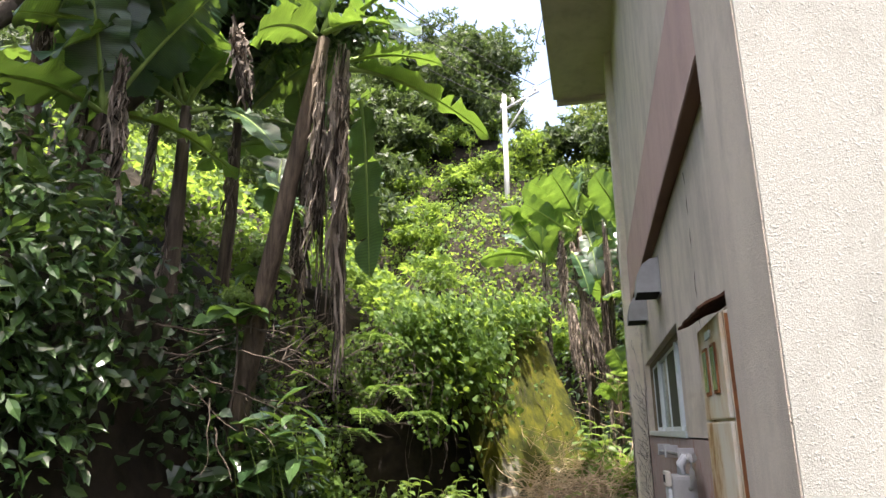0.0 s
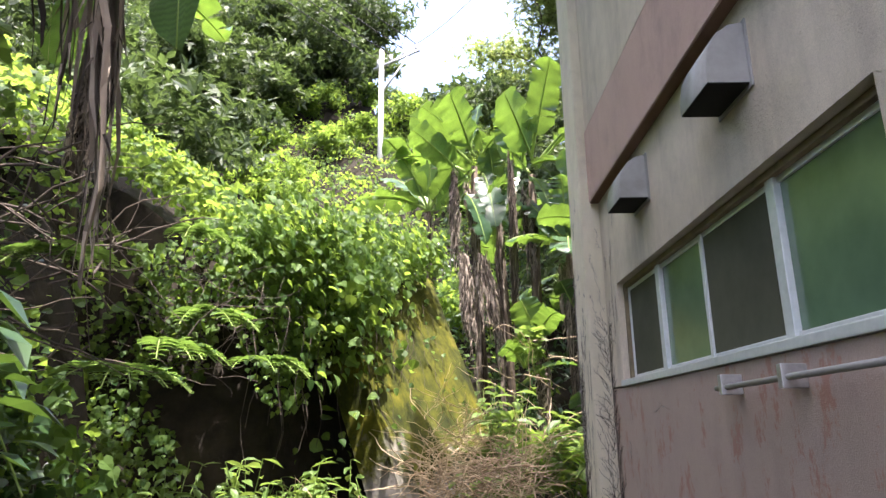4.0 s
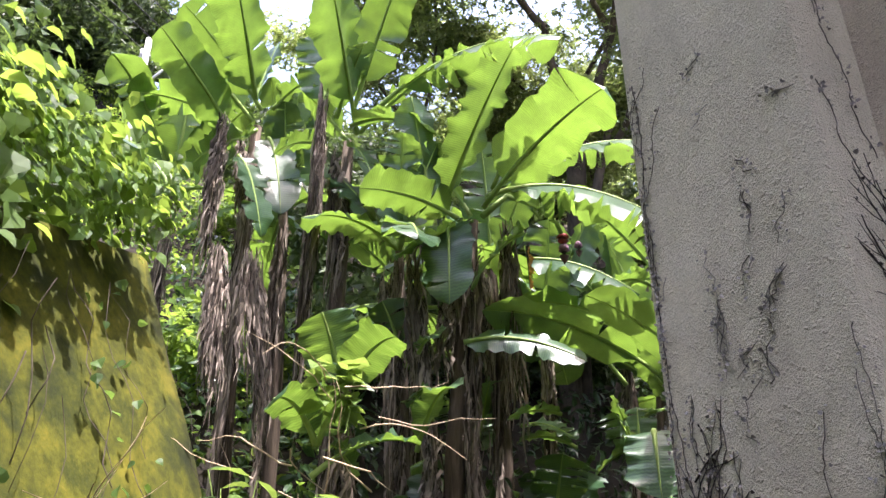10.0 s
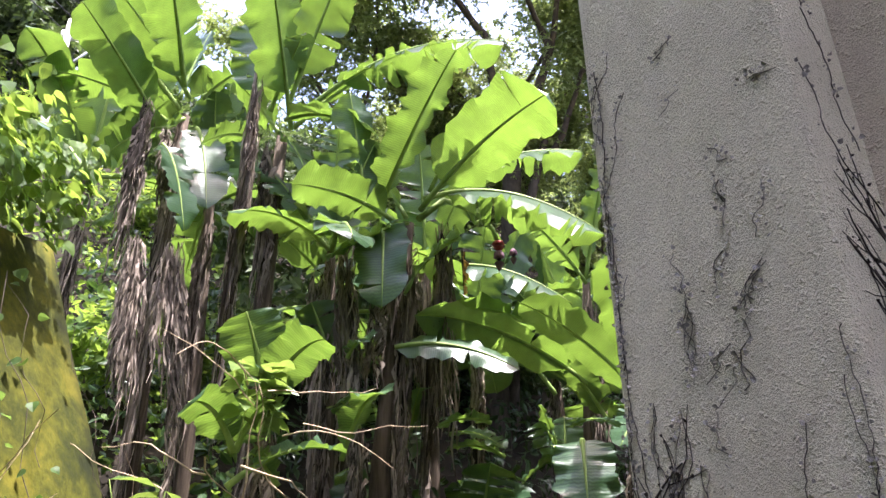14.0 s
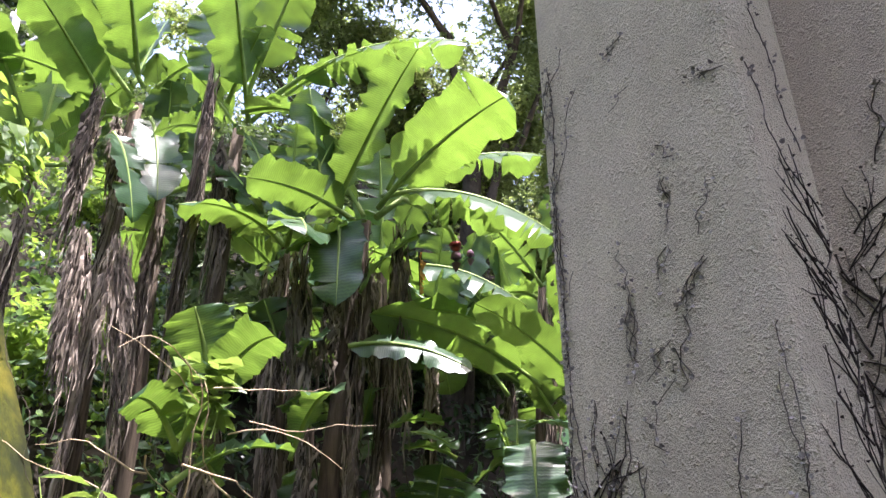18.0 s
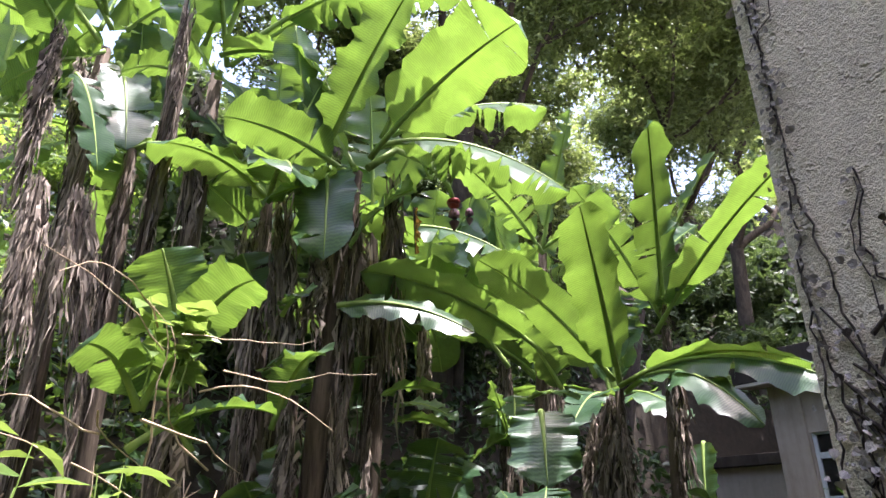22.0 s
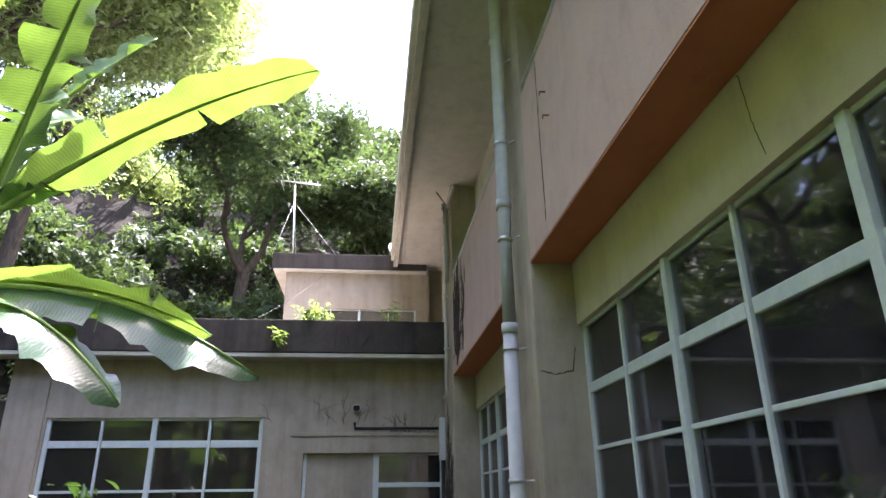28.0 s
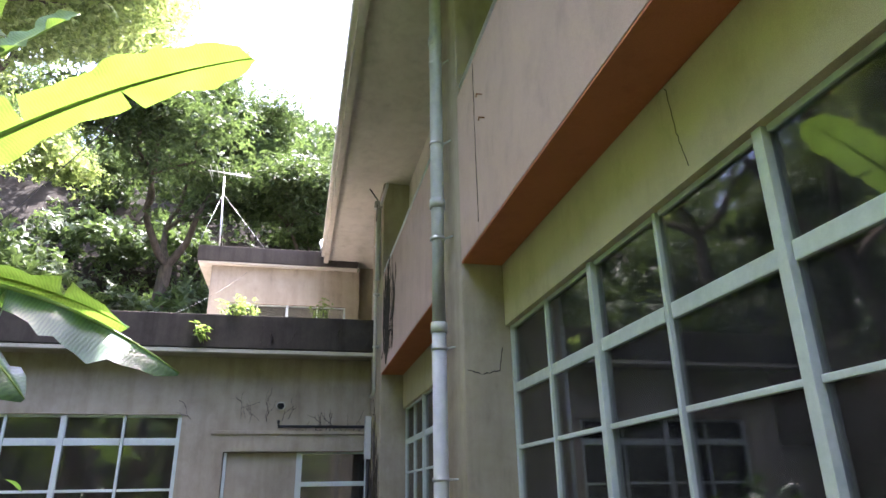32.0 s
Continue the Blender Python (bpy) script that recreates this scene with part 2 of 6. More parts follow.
def glass(name, tint, rough=0.03):
    """Window pane: see-through with a mirror sheen."""
    m = mat(name, tint, rough)
    t = m.node_tree
    clear = t.nodes.new("ShaderNodeBsdfTransparent")
    clear.inputs[0].default_value = (*tint, 1)
    gl = node(m, "ShaderNodeBsdfGlossy", Roughness=rough)
    f = node(m, "ShaderNodeFresnel", IOR=1.75)
    ms = t.nodes.new("ShaderNodeMixShader")
    link(m, f.outputs[0], ms.inputs[0])
    link(m, clear.outputs[0], ms.inputs[1])
    link(m, gl.outputs[0], ms.inputs[2])
    dust = node(m, "ShaderNodeBsdfDiffuse", Color=(0.42, 0.41, 0.36, 1))
    film = t.nodes.new("ShaderNodeMixShader")
    link(m, ramp(m, noise_out(m, coords(m, (1, 1, 0.5)), 5.0, 6, 0.7), [(0.35, (0.008, 0.008, 0.008)), (0.75, (0.06, 0.06, 0.06))]), film.inputs[0])
    link(m, ms.outputs[0], film.inputs[1])
    link(m, dust.outputs[0], film.inputs[2])
    ms = film
    link(m, ms.outputs[0], t.nodes["Material Output"].inputs["Surface"])
    return m


M_GLASS = glass("window_glass", (0.5, 0.52, 0.5))
# darker copy of the pane: shade of the wing rooms put into the tint
M_GLASSD = glass("dusty_glass_dark_room", (0.26, 0.27, 0.26), 0.05)
# opaque green: the reflected bank is painted into the pane colour
M_FROST = mottled("frosted_glass_painted_reflection", (0.05, 0.10, 0.06), (0.13, 0.21, 0.13), 1.1, 0.16, relief=0.02, spec=0.8)
M_SCREEN = mottled("insect_screen", (0.052, 0.055, 0.036), (0.09, 0.092, 0.062), 3.0, 0.8, relief=0.05, spec=0.2)
M_BRONZE = mottled("brown_frame_paint", (0.15, 0.12, 0.075), (0.24, 0.19, 0.12), 20, 0.6, relief=0.05)


def moss_concrete():
    m = mat("mossy_concrete", (0.3, 0.3, 0.3), 0.95, spec=0.15)
    p = coords(m)
    conc = ramp(m, noise_out(m, coords(m, (1, 1, 0.5)), 3.0, 6), [(0.3, (0.15, 0.135, 0.12)), (0.7, (0.33, 0.305, 0.27))])
    mossc = ramp(m, noise_out(m, p, 3.4, 8, 0.75), [(0.36, (0.016, 0.020, 0.006)), (0.47, (0.036, 0.042, 0.006)), (0.57, (0.075, 0.076, 0.008)), (0.7, (0.135, 0.12, 0.013))])
    sep = m.node_tree.nodes.new("ShaderNodeSeparateXYZ")
    link(m, p, sep.inputs[0])
    hgt = node(m, "ShaderNodeMapRange")
    for k, v in (("From Min", 0.75), ("From Max", 1.75), ("To Min", 0.28), ("To Max", 0.78)):
        hgt.inputs[k].default_value = v
    link(m, sep.outputs[2], hgt.inputs["Value"])
    add = m.node_tree.nodes.new("ShaderNodeMath")
    add.operation = "ADD"
    link(m, hgt.outputs[0], add.inputs[0])
    link(m, noise_out(m, p, 2.6, 6, 0.7), add.inputs[1])
    f = ramp(m, add.outputs[0], [(0.0, (0, 0, 0)), (0.45, (0, 0, 0)), (0.56, (1, 1, 1))])
    n = m.node_tree.nodes.new("ShaderNodeMath")
    n.operation = "SUBTRACT"
    link(m, add.outputs[0], n.inputs[0])
    n.inputs[1].default_value = 0.45
    f = ramp(m, n.outputs[0], [(0.38, (0, 0, 0)), (0.55, (1, 1, 1))])
    base(m, mix(m, f, conc, mossc))
    bump(m, noise_out(m, p, 28, 6, 0.7), 0.4, 0.015)
    return m


M_MOSS = moss_concrete()


def rust_paint():
    """Cream enamel, rusted in a few runs and blooms, with the metal showing on its edges."""
    m = mat("rusty_cream_enamel", (0.6, 0.55, 0.45), 0.45, spec=0.35)
    p = coords(m)
    bloom = noise_out(m, coords(m, (1, 1, 0.55)), 5.0, 7, 0.7)
    f = ramp(m, bloom, [(0.555, (0, 0, 0)), (0.66, (1, 1, 1))])
    tan = ramp(m, bloom, [(0.44, (0, 0, 0)), (0.60, (1, 1, 1))])
    rust = ramp(m, noise_out(m, p, 30, 5), [(0.3, (0.12, 0.045, 0.016)), (0.7, (0.36, 0.16, 0.05))])
    base(m, mix(m, f, mix(m, tan, (0.60, 0.55, 0.44), (0.50, 0.34, 0.17)), rust))
    bump(m, f, 0.25, 0.004)
    return m


M_RUSTP = rust_paint()
M_RUST = mottled("bare_rust", (0.06, 0.025, 0.014), (0.36, 0.15, 0.055), 14, 0.85, (1, 1, 0.6), 0.4)


def lower_wall():
    """Faded brown dado paint with flaking red patches."""
    m = plaster("dado_paint", (0.47, 0.365, 0.31), (0.34, 0.27, 0.24), 0.5, 190, 0.5)
    p = coords(m, (1, 1, 0.45))
    f = ramp(m, noise_out(m, p, 11.0, 8, 0.8), [(0.56, (0, 0, 0)), (0.59, (1, 1, 1))])
    old = m.node_tree.nodes["Principled BSDF"].inputs["Base Color"].links[0].from_socket
    base(m, mix(m, f, old, (0.36, 0.21, 0.17)))
    return m


M_DADO = lower_wall()

# ---- builders ----


def part(name, bm, material, parent=None, label=""):
    """Link a bmesh as one mesh object, under a thing or part where one is given."""
    me = bpy.data.meshes.new(name)
    bm.to_mesh(me)
    bm.free()
    me.materials.append(material)
    ob = new(name, me)
    if parent:
        ob.parent = parent
    return tagged(ob, label)


def thing(name, label, category, at=(0, 0, 0), group="", kind=""):
    e = new(name)
    e.location = at
    e.empty_display_size = 0.1
    return tagged(e, label, category, group, kind)


def box(bm, x0, x1, y0, y1, z0, z1, bevel=0.0):
    m = Matrix.Translation(((x0 + x1) / 2, (y0 + y1) / 2, (z0 + z1) / 2)) @ Matrix.Diagonal((abs(x1 - x0), abs(y1 - y0), abs(z1 - z0), 1))
    r = bmesh.ops.create_cube(bm, size=1, matrix=m)
    if bevel:
        edges = {e for v in r["verts"] for e in v.link_edges}
        bmesh.ops.bevel(bm, geom=list(edges), offset=bevel, segments=2, affect="EDGES", profile=0.6)
    return bm


def boxes(*dims, bevel=0.0):
    bm = bmesh.new()
    for d in dims:
        box(bm, *d, bevel=bevel)
    return bm


def tube(bm, points, radii, sides=10, cap=True):
    """A tapered tube along a line of points."""
    points = [Vector(p) for p in points]
    rings = []
    for i, p in enumerate(points):
        d = points[min(i + 1, len(points) - 1)] - points[max(i - 1, 0)]
        q = d.to_track_quat("Z", "Y")
        r = radii[i] if hasattr(radii, "__len__") else radii
        rings.append([bm.verts.new(p + q @ Vector((r * math.cos(a), r * math.sin(a), 0))) for a in (2 * math.pi * k / sides for k in range(sides))])
    for a, b in zip(rings, rings[1:]):
        for k in range(sides):
            bm.faces.new((a[k], a[(k + 1) % sides], b[(k + 1) % sides], b[k])).smooth = True
    if cap:
        bm.faces.new(rings[0][::-1])
        bm.faces.new(rings[-1])
    return bm


def pipe(name, points, r, material, parent=None, label="", sides=12):
    return part(name, tube(bmesh.new(), points, r, sides), material, parent, label)


def arc(a, b, sag, n=8):
    """Points from a to b that hang (or rise, where sag is minus) in a bow."""
    a, b = Vector(a), Vector(b)
    return [a.lerp(b, k / n) - Vector((0, 0, sag * 4 * (k / n) * (1 - k / n))) for k in range(n + 1)]


def raw(name, verts, faces, material, parent=None, smooth=False):
    me = bpy.data.meshes.new(name)
    verts, faces = np.asarray(verts, np.float32), np.asarray(faces, np.int32)
    me.vertices.add(len(verts))
    me.vertices.foreach_set("co", verts.ravel())
    k = faces.shape[1]
    me.loops.add(faces.size)
    me.loops.foreach_set("vertex_index", faces.ravel())
    me.polygons.add(len(faces))
    me.polygons.foreach_set("loop_start", np.arange(0, faces.size, k, dtype=np.int32))
    me.polygons.foreach_set("loop_total", np.full(len(faces), k, np.int32))
    me.polygons.foreach_set("use_smooth", np.full(len(faces), smooth))
    me.update(calc_edges=True)
    me.validate()
    me.materials.append(material)
    ob = new(name, me)
    if parent:
        ob.parent = parent
    return ob


rng = np.random.default_rng(7)
# one leaf: folded along its rib, tip drooping; x across, y along, z up
HEART = (np.array([(0, 0, 0), (0.42, 0.12, 0.10), (0.5, 0.45, 0.13), (0.24, 0.8, 0.04), (0, 1.05, -0.12), (-0.24, 0.8, 0.04), (-0.5, 0.45, 0.13), (-0.42, 0.12, 0.10), (0, 0.5, 0)]),
         np.array([(0, 1, 8), (1, 2, 8), (2, 3, 8), (3, 4, 8), (4, 5, 8), (5, 6, 8), (6, 7, 8), (7, 0, 8)]))
LANCE = (np.array([(0, 0, 0), (0.2, 0.3, 0.06), (0.19, 0.62, 0.05), (0, 1.0, -0.12), (-0.19, 0.62, 0.05), (-0.2, 0.3, 0.06), (0, 0.45, 0.0)]),
         np.array([(0, 1, 6), (1, 2, 6), (2, 3, 6), (3, 4, 6), (4, 5, 6), (5, 0, 6)]))
SPRIG = (np.array([(0, 0, 0), (0.28, 0.35, 0.05), (0, 0.8, -0.05), (-0.28, 0.35, 0.05), (0.1, 0.3, -0.02), (0.62, 0.55, 0.04), (0.7, 0.95, -0.08), (0.3, 0.7, 0.02), (-0.1, 0.4, 0.02), (-0.35, 0.8, -0.02), (-0.72, 0.9, -0.1), (-0.6, 0.5, 0.03)]),
         np.array([(0, 1, 2), (0, 2, 3), (4, 5, 6), (4, 6, 7), (8, 9, 10), (8, 10, 11)]))
STRAW = (np.array([(0.03, 0, 0), (-0.03, 0, 0), (0.035, 0.45, 0.02), (-0.035, 0.5, 0.0), (0.0, 1.0, -0.03)]), np.array([(0, 2, 1), (1, 2, 3), (2, 4, 3)]))


def unit(v):
    return v / np.maximum(np.linalg.norm(v, axis=-1, keepdims=True), 1e-9)


def scatter(name, shape, places, normals, sizes, material, parent=None, along=None, tilt=0.5):
    """Many leaves in one mesh, each at a place, facing about its normal."""
    places, n = np.asarray(places, float), len(places)
    up = unit(np.asarray(normals, float) + tilt * rng.normal(size=(n, 3)))
    y = rng.normal(size=(n, 3)) if along is None else np.asarray(along, float) + 0.35 * rng.normal(size=(n, 3))
    y = unit(y - (y * up).sum(1, keepdims=True) * up)
    x = np.cross(y, up)
    s = np.broadcast_to(np.asarray(sizes, float), (n,))[:, None, None]
    tv, tf = shape
    v = places[:, None] + s * (tv[None, :, :1] * x[:, None] + tv[None, :, 1:2] * y[:, None] + tv[None, :, 2:] * up[:, None])
    f = tf[None] + (np.arange(n) * len(tv))[:, None, None]
    return raw(name, v.reshape(-1, 3), f.reshape(-1, 3), material, parent)

# ---- ground ----


def smooth(a, b, v):
    s = np.clip((v - a) / (b - a), 0, 1)
    return s * s * (3 - 2 * s)


def bank_edge(y):
    """Where the foot of the western bank runs."""
    return np.where(y < 6.25, -0.78, np.where(y < 7.0, -1.5, np.where(y < 9.3, -0.15 + 0.34 * (y - 7.0), np.clip(0.62 - 0.5 * (y - 9.3), -0.5, 0.7))))


def height(x, y):
    """Height of the ground: yard, western bank, wooded hills to the west, north and east."""
    u = bank_edge(y) - x
    cap = 10.5 + 3.0 * np.clip(-x - 1.0, 0, 4.5)
    west = smooth(0, 0.75, u) * 2.35 + 0.62 * np.maximum(u - 0.5, 0) * smooth(-8, 4, y)
    north = 0.75 * smooth(7.4, 8.8, y) + 0.9 * np.maximum(y - 11.8, 0)
    east = 1.05 * np.maximum(x - 17.0, 0) * smooth(-14, 6, y)
    north = np.where((x > 9) & (y < 15), np.minimum(north, 0.3 + np.maximum(y - 13.5, 0) * 0.5), north)
    h = np.maximum(np.maximum(west, east), north * smooth(1.0, 2.0, 0 * x + 2))
    h = np.minimum(h, np.where(x > 12, 19.0, cap))
    h = np.where((x > 1.3) & (y < 6.7) & (x < 17), 0.0, h)
    bumps = 0.12 * np.sin(2.1 * x + 0.7 * y) * np.sin(1.7 * y - 0.6 * x) + 0.05 * np.sin(5.3 * x) * np.sin(6.1 * y)
    return h + bumps * np.clip(h, 0, 2) * 0.6


def lines(near, far, step):
    fine = np.arange(near[0], near[1], step)
    out = np.concatenate([near[0] - np.geomspace(step, near[0] - far[0], 34)[::-1], fine, near[1] + np.geomspace(step, far[1] - near[1], 34) - step])
    return out


gx, gy = lines((-6.0, 9.0), (-600.0, 600.0), 0.15), lines((-1.0, 16.0), (-600.0, 600.0), 0.15)
GX, GY = np.meshgrid(gx, gy, indexing="ij")
GZ = height(GX, GY)
idx = np.arange(GX.size).reshape(GX.shape)
gf = np.stack([idx[:-1, :-1], idx[1:, :-1], idx[1:, 1:], idx[:-1, 1:]], -1).reshape(-1, 4)
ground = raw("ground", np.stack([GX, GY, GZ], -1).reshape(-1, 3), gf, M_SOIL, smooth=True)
tagged(ground, "leaf-mould soil rising into wooded banks, coloured near black for shade", "ground", kind="structure")

# ---- main building ----
WX, PX = 1.65, 1.54          # west wall, and its pilasters
NY, PY = 6.317, 6.557        # north window wall, and its pilasters and beams
EAVE = 5.12


def structure(name, bm, material, label, category="wall"):
    return tagged(part(name, bm, material), label, category, kind="structure")


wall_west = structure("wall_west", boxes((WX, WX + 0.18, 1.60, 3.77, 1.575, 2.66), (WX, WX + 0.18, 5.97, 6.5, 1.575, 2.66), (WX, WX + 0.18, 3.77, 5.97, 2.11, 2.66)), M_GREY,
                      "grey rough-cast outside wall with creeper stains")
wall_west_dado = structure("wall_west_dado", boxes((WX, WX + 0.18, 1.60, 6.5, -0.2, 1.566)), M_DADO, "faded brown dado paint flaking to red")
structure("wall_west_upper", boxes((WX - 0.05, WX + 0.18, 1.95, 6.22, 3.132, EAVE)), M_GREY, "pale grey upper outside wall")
structure("trim_west_beam", boxes((WX - 0.055, WX + 0.15, 1.95, 6.22, 2.664, 3.118)), M_PINK, "faded pink painted beam band", "beam")
structure("trim_west_beam_soffit", boxes((WX - 0.052, WX - 0.001, 1.952, 6.218, 2.655, 2.662)), M_BROWN, "brown underside of the pink beam", "beam")
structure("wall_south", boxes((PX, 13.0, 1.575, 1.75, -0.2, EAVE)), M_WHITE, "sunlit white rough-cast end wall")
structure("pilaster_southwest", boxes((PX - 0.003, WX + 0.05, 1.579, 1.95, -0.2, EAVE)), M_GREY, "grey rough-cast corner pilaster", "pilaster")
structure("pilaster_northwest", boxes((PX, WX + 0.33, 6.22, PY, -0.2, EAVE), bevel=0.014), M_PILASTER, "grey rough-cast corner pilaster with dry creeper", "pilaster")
structure("pilaster_middle", boxes((5.285, 5.80, NY - 0.15, PY, -0.2, EAVE), bevel=0.014), M_WING, "stained concrete pilaster", "pilaster")
structure("pilaster_east", boxes((8.87, 9.86, NY - 0.15, PY, -0.2, EAVE), bevel=0.014), M_WING, "stained concrete pilaster overgrown with creeper", "pilaster")
structure("wall_east_end", boxes((12.0, 12.2, 1.75, 6.55, -0.2, EAVE)), M_WING, "stained concrete end wall")
BAYS = ((1.98, 5.283), (5.802, 8.868))
for n, (a, b) in enumerate(BAYS):
    structure(f"trim_beam_{n + 1}", boxes((a, b, PY - 0.16, PY - 0.002, 2.876, 3.95)), M_PINK, "faded pink painted spandrel beam with rain streaks", "beam")
    structure(f"trim_beam_soffit_{n + 1}", boxes((a, b, NY + 0.003, PY - 0.004, 2.864, 2.873)), M_ORANGE, "orange-brown painted underside of the beam", "beam")
    structure(f"wall_lintel_{n + 1}", boxes((a, b, NY - 0.14, NY, 2.515, 3.0)), M_CREAM, "cream painted lintel over the windows", "wall")
    structure(f"wall_sill_{n + 1}", boxes((a, b, NY - 0.14, NY + 0.02, -0.2, 0.86)), M_WING, "stained concrete wall below the windows", "wall")
    structure(f"wall_upper_{n + 1}", boxes((a, b, NY - 0.2, NY - 0.06, 4.72, EAVE), (a, b, NY - 0.2, NY - 0.06, 3.0, 4.0)), M_SOFFIT, "cream painted upper wall", "wall")
    rail = thing(f"handrail", "thin metal handrail along the pink parapet", "handrail", ((a + b) / 2, PY - 0.03, 3.95), "parapet handrails")
    o = Vector(rail.location)
    pipe("rail", [Vector((a + 0.02, PY - 0.03, 4.02)) - o, Vector((b - 0.02, PY - 0.03, 4.02)) - o], 0.02, M_STEEL, rail)
    for k in range(6):
        x = a + 0.1 + (b - a - 0.2) * k / 5
        pipe("post", [Vector((x, PY - 0.03, 3.93)) - o, Vector((x, PY - 0.03, 4.02)) - o], 0.012, M_STEEL, rail)
structure("ceiling_eave", boxes((1.04, 12.05, 1.49, 7.13, EAVE, EAVE + 0.05)), M_SOFFIT, "cream painted eave soffit with brown stains", "eaves")
structure("roof", boxes((1.0, 12.08, 1.45, 7.17, EAVE + 0.052, EAVE + 0.26), bevel=0.01), M_SOFFIT, "weathered cream roof slab edge", "roof")
structure("trim_eave_drip", boxes((1.04, 12.05, 7.06, 7.13, EAVE - 0.05, EAVE - 0.002)), M_SOFFIT, "drip edge below the eave", "trim")
structure("floor_inside", boxes((1.85, 11.9, 1.78, 6.15, -0.1, 0.05)), M_ROOM, "dim dusty classroom floor", "floor")
structure("ceiling_inside", boxes((1.85, 11.9, 1.78, 6.15, 2.9, 3.0)), M_ROOM, "dim classroom ceiling", "ceiling")
structure("wall_inside", boxes((1.86, 11.9, 1.76, 1.80, 0.05, 2.9), (1.84, 1.86, 1.78, 6.15, 0.05, 2.9)), M_ROOM, "dim classroom walls", "wall")
structure("floor_upper", boxes((1.85, 11.9, 1.78, 6.1, 3.02, 3.06)), M_ROOM, "dim upper room floor", "floor")


def glazed(name, label, origin, right, cols, rows_z, depth, pane_mat=None, thick=0.03, wide=()):
    """A window in its opening: frame bars at the given offsets and heights, one pane in each cell."""
    win = tagged(new(name), label, "window", kind="structure")
    win.matrix_world = Matrix.Translation(origin) @ Matrix.Rotation(math.atan2(right[1], right[0]), 4, "Z")
    w, z0, z1 = cols[-1], rows_z[0], rows_z[-1]
    for k, c in enumerate(cols):
        t = thick * (1.25 if k in wide else 0.62 if 0 < k < len(cols) - 1 else 1.0)
        c = min(max(c, t / 2), w - t / 2)
        part("mullion", boxes((c - t / 2, c + t / 2, -depth * (1.0 if k in wide else 0.7), depth * (0.75 if k in wide else 0.5), z0, z1), bevel=0.003), M_ALU, win)
    for k, z in enumerate(rows_z):
        t = thick * (1.7 if k == len(rows_z) - 2 and k else 0.62)
        for a, b in zip(cols, cols[1:]):
            zz = min(max(z, z0 + t / 2), z1 - t / 2)
            part("transom", boxes((a + 0.022, b - 0.022, -depth * 0.55, depth * 0.45, zz - t / 2, zz + t / 2), bevel=0.003), M_ALU, win)
    for a, b in zip(cols, cols[1:]):
        for c, d in zip(rows_z, rows_z[1:]):
            p = part("pane", boxes((a + 0.005, b - 0.005, -0.008, -0.003, c + 0.01, d - 0.01)), pane_mat or M_GLASS, win)
            p.visible_shadow = False
    return win


glazed("window_1", "aluminium classroom window with small square panes", (5.283, NY - 0.05, 0), (-1, 0, 0),
       [0, 0.53, 1.05, 1.55, 2.09, 2.62, 3.15, 3.30], [0.86, 1.27, 1.57, 1.875, 2.175, 2.515], 0.034, wide=(2, 4, 6))
glazed("window_2", "aluminium classroom window with small square panes", (8.868, NY - 0.05, 0), (-1, 0, 0),
       [0, 0.5, 1.02, 1.53, 2.04, 2.55, 3.06], [0.86, 1.27, 1.57, 1.875, 2.175, 2.515], 0.034, wide=(2, 4))
glazed("window_3", "upper floor window in a grey frame", (5.283, NY - 0.12, 0), (-1, 0, 0), [0, 0.6, 1.2, 1.8, 2.4, 3.3], [4.0, 4.42, 4.72], 0.05)
glazed("window_4", "upper floor window in a grey frame", (8.868, NY - 0.12, 0), (-1, 0, 0), [0, 0.6, 1.2, 1.8, 2.4, 3.06], [4.0, 4.42, 4.72], 0.05)
win_w = glazed("window_5", "low aluminium lavatory window with sliding frosted panes and insect screens", (WX + 0.075, 5.97, 0), (0, -1, 0), [0, 0.535, 1.04, 1.62, 2.2], [1.602, 2.09], 0.03, M_FROST, 0.04, wide=(1, 3))
part("window_sill", boxes((-0.02, 2.22, -0.085, 0.055, 1.569, 1.601), bevel=0.004), M_ALU, win_w)
part("window_frame", boxes((0.0, 2.2, -0.04, 0.03, 2.084, 2.108), (0.0, 0.022, -0.04, 0.028, 1.602, 2.084), (2.178, 2.2, -0.04, 0.028, 1.602, 2.084), bevel=0.003), M_BRONZE, win_w, "brown painted head of the frame")
for a, b in ((0.035, 0.515), (1.06, 1.60)):
    part("insect_screen", boxes((a, b, -0.0145, -0.0105, 1.625, 2.07)), M_SCREEN, win_w, "dark dusty insect screen")

# ---- wing across the yard ----
VX = 9.88
for n, d in enumerate(((8.65, 11.03, 2.545, 3.3), (8.65, 11.03, -0.2, 0.88), (8.17, 8.65, -0.2, 3.3), (6.3, 8.17, 2.145, 3.3), (11.03, 11.46, -0.2, 3.3), (6.3, 6.57, -0.2, 2.145), (6.57, 7.34, -0.2, 0.9))):
    structure(f"wall_wing_west_{n + 1}", boxes((VX, VX + 0.18, *d)), M_WING, "stained beige outside wall with dry creeper")
structure("pilaster_wing", boxes((VX - 0.03, VX + 0.2, 11.05, 11.48, -0.2, 3.19), bevel=0.012), M_WING, "pale corner pilaster", "pilaster")
structure("wall_wing_north", boxes((VX + 0.18, 18.0, 11.3, 11.46, -0.2, 3.3)), M_WING, "stained beige side wall")
structure("wall_wing_back", boxes((15.0, 15.2, 6.3, 11.3, -0.2, 3.3)), M_ROOM, "dim room wall")
structure("floor_wing", boxes((VX + 0.2, 15.0, 6.3, 11.3, -0.1, 0.05)), M_ROOM, "dim room floor", "floor")
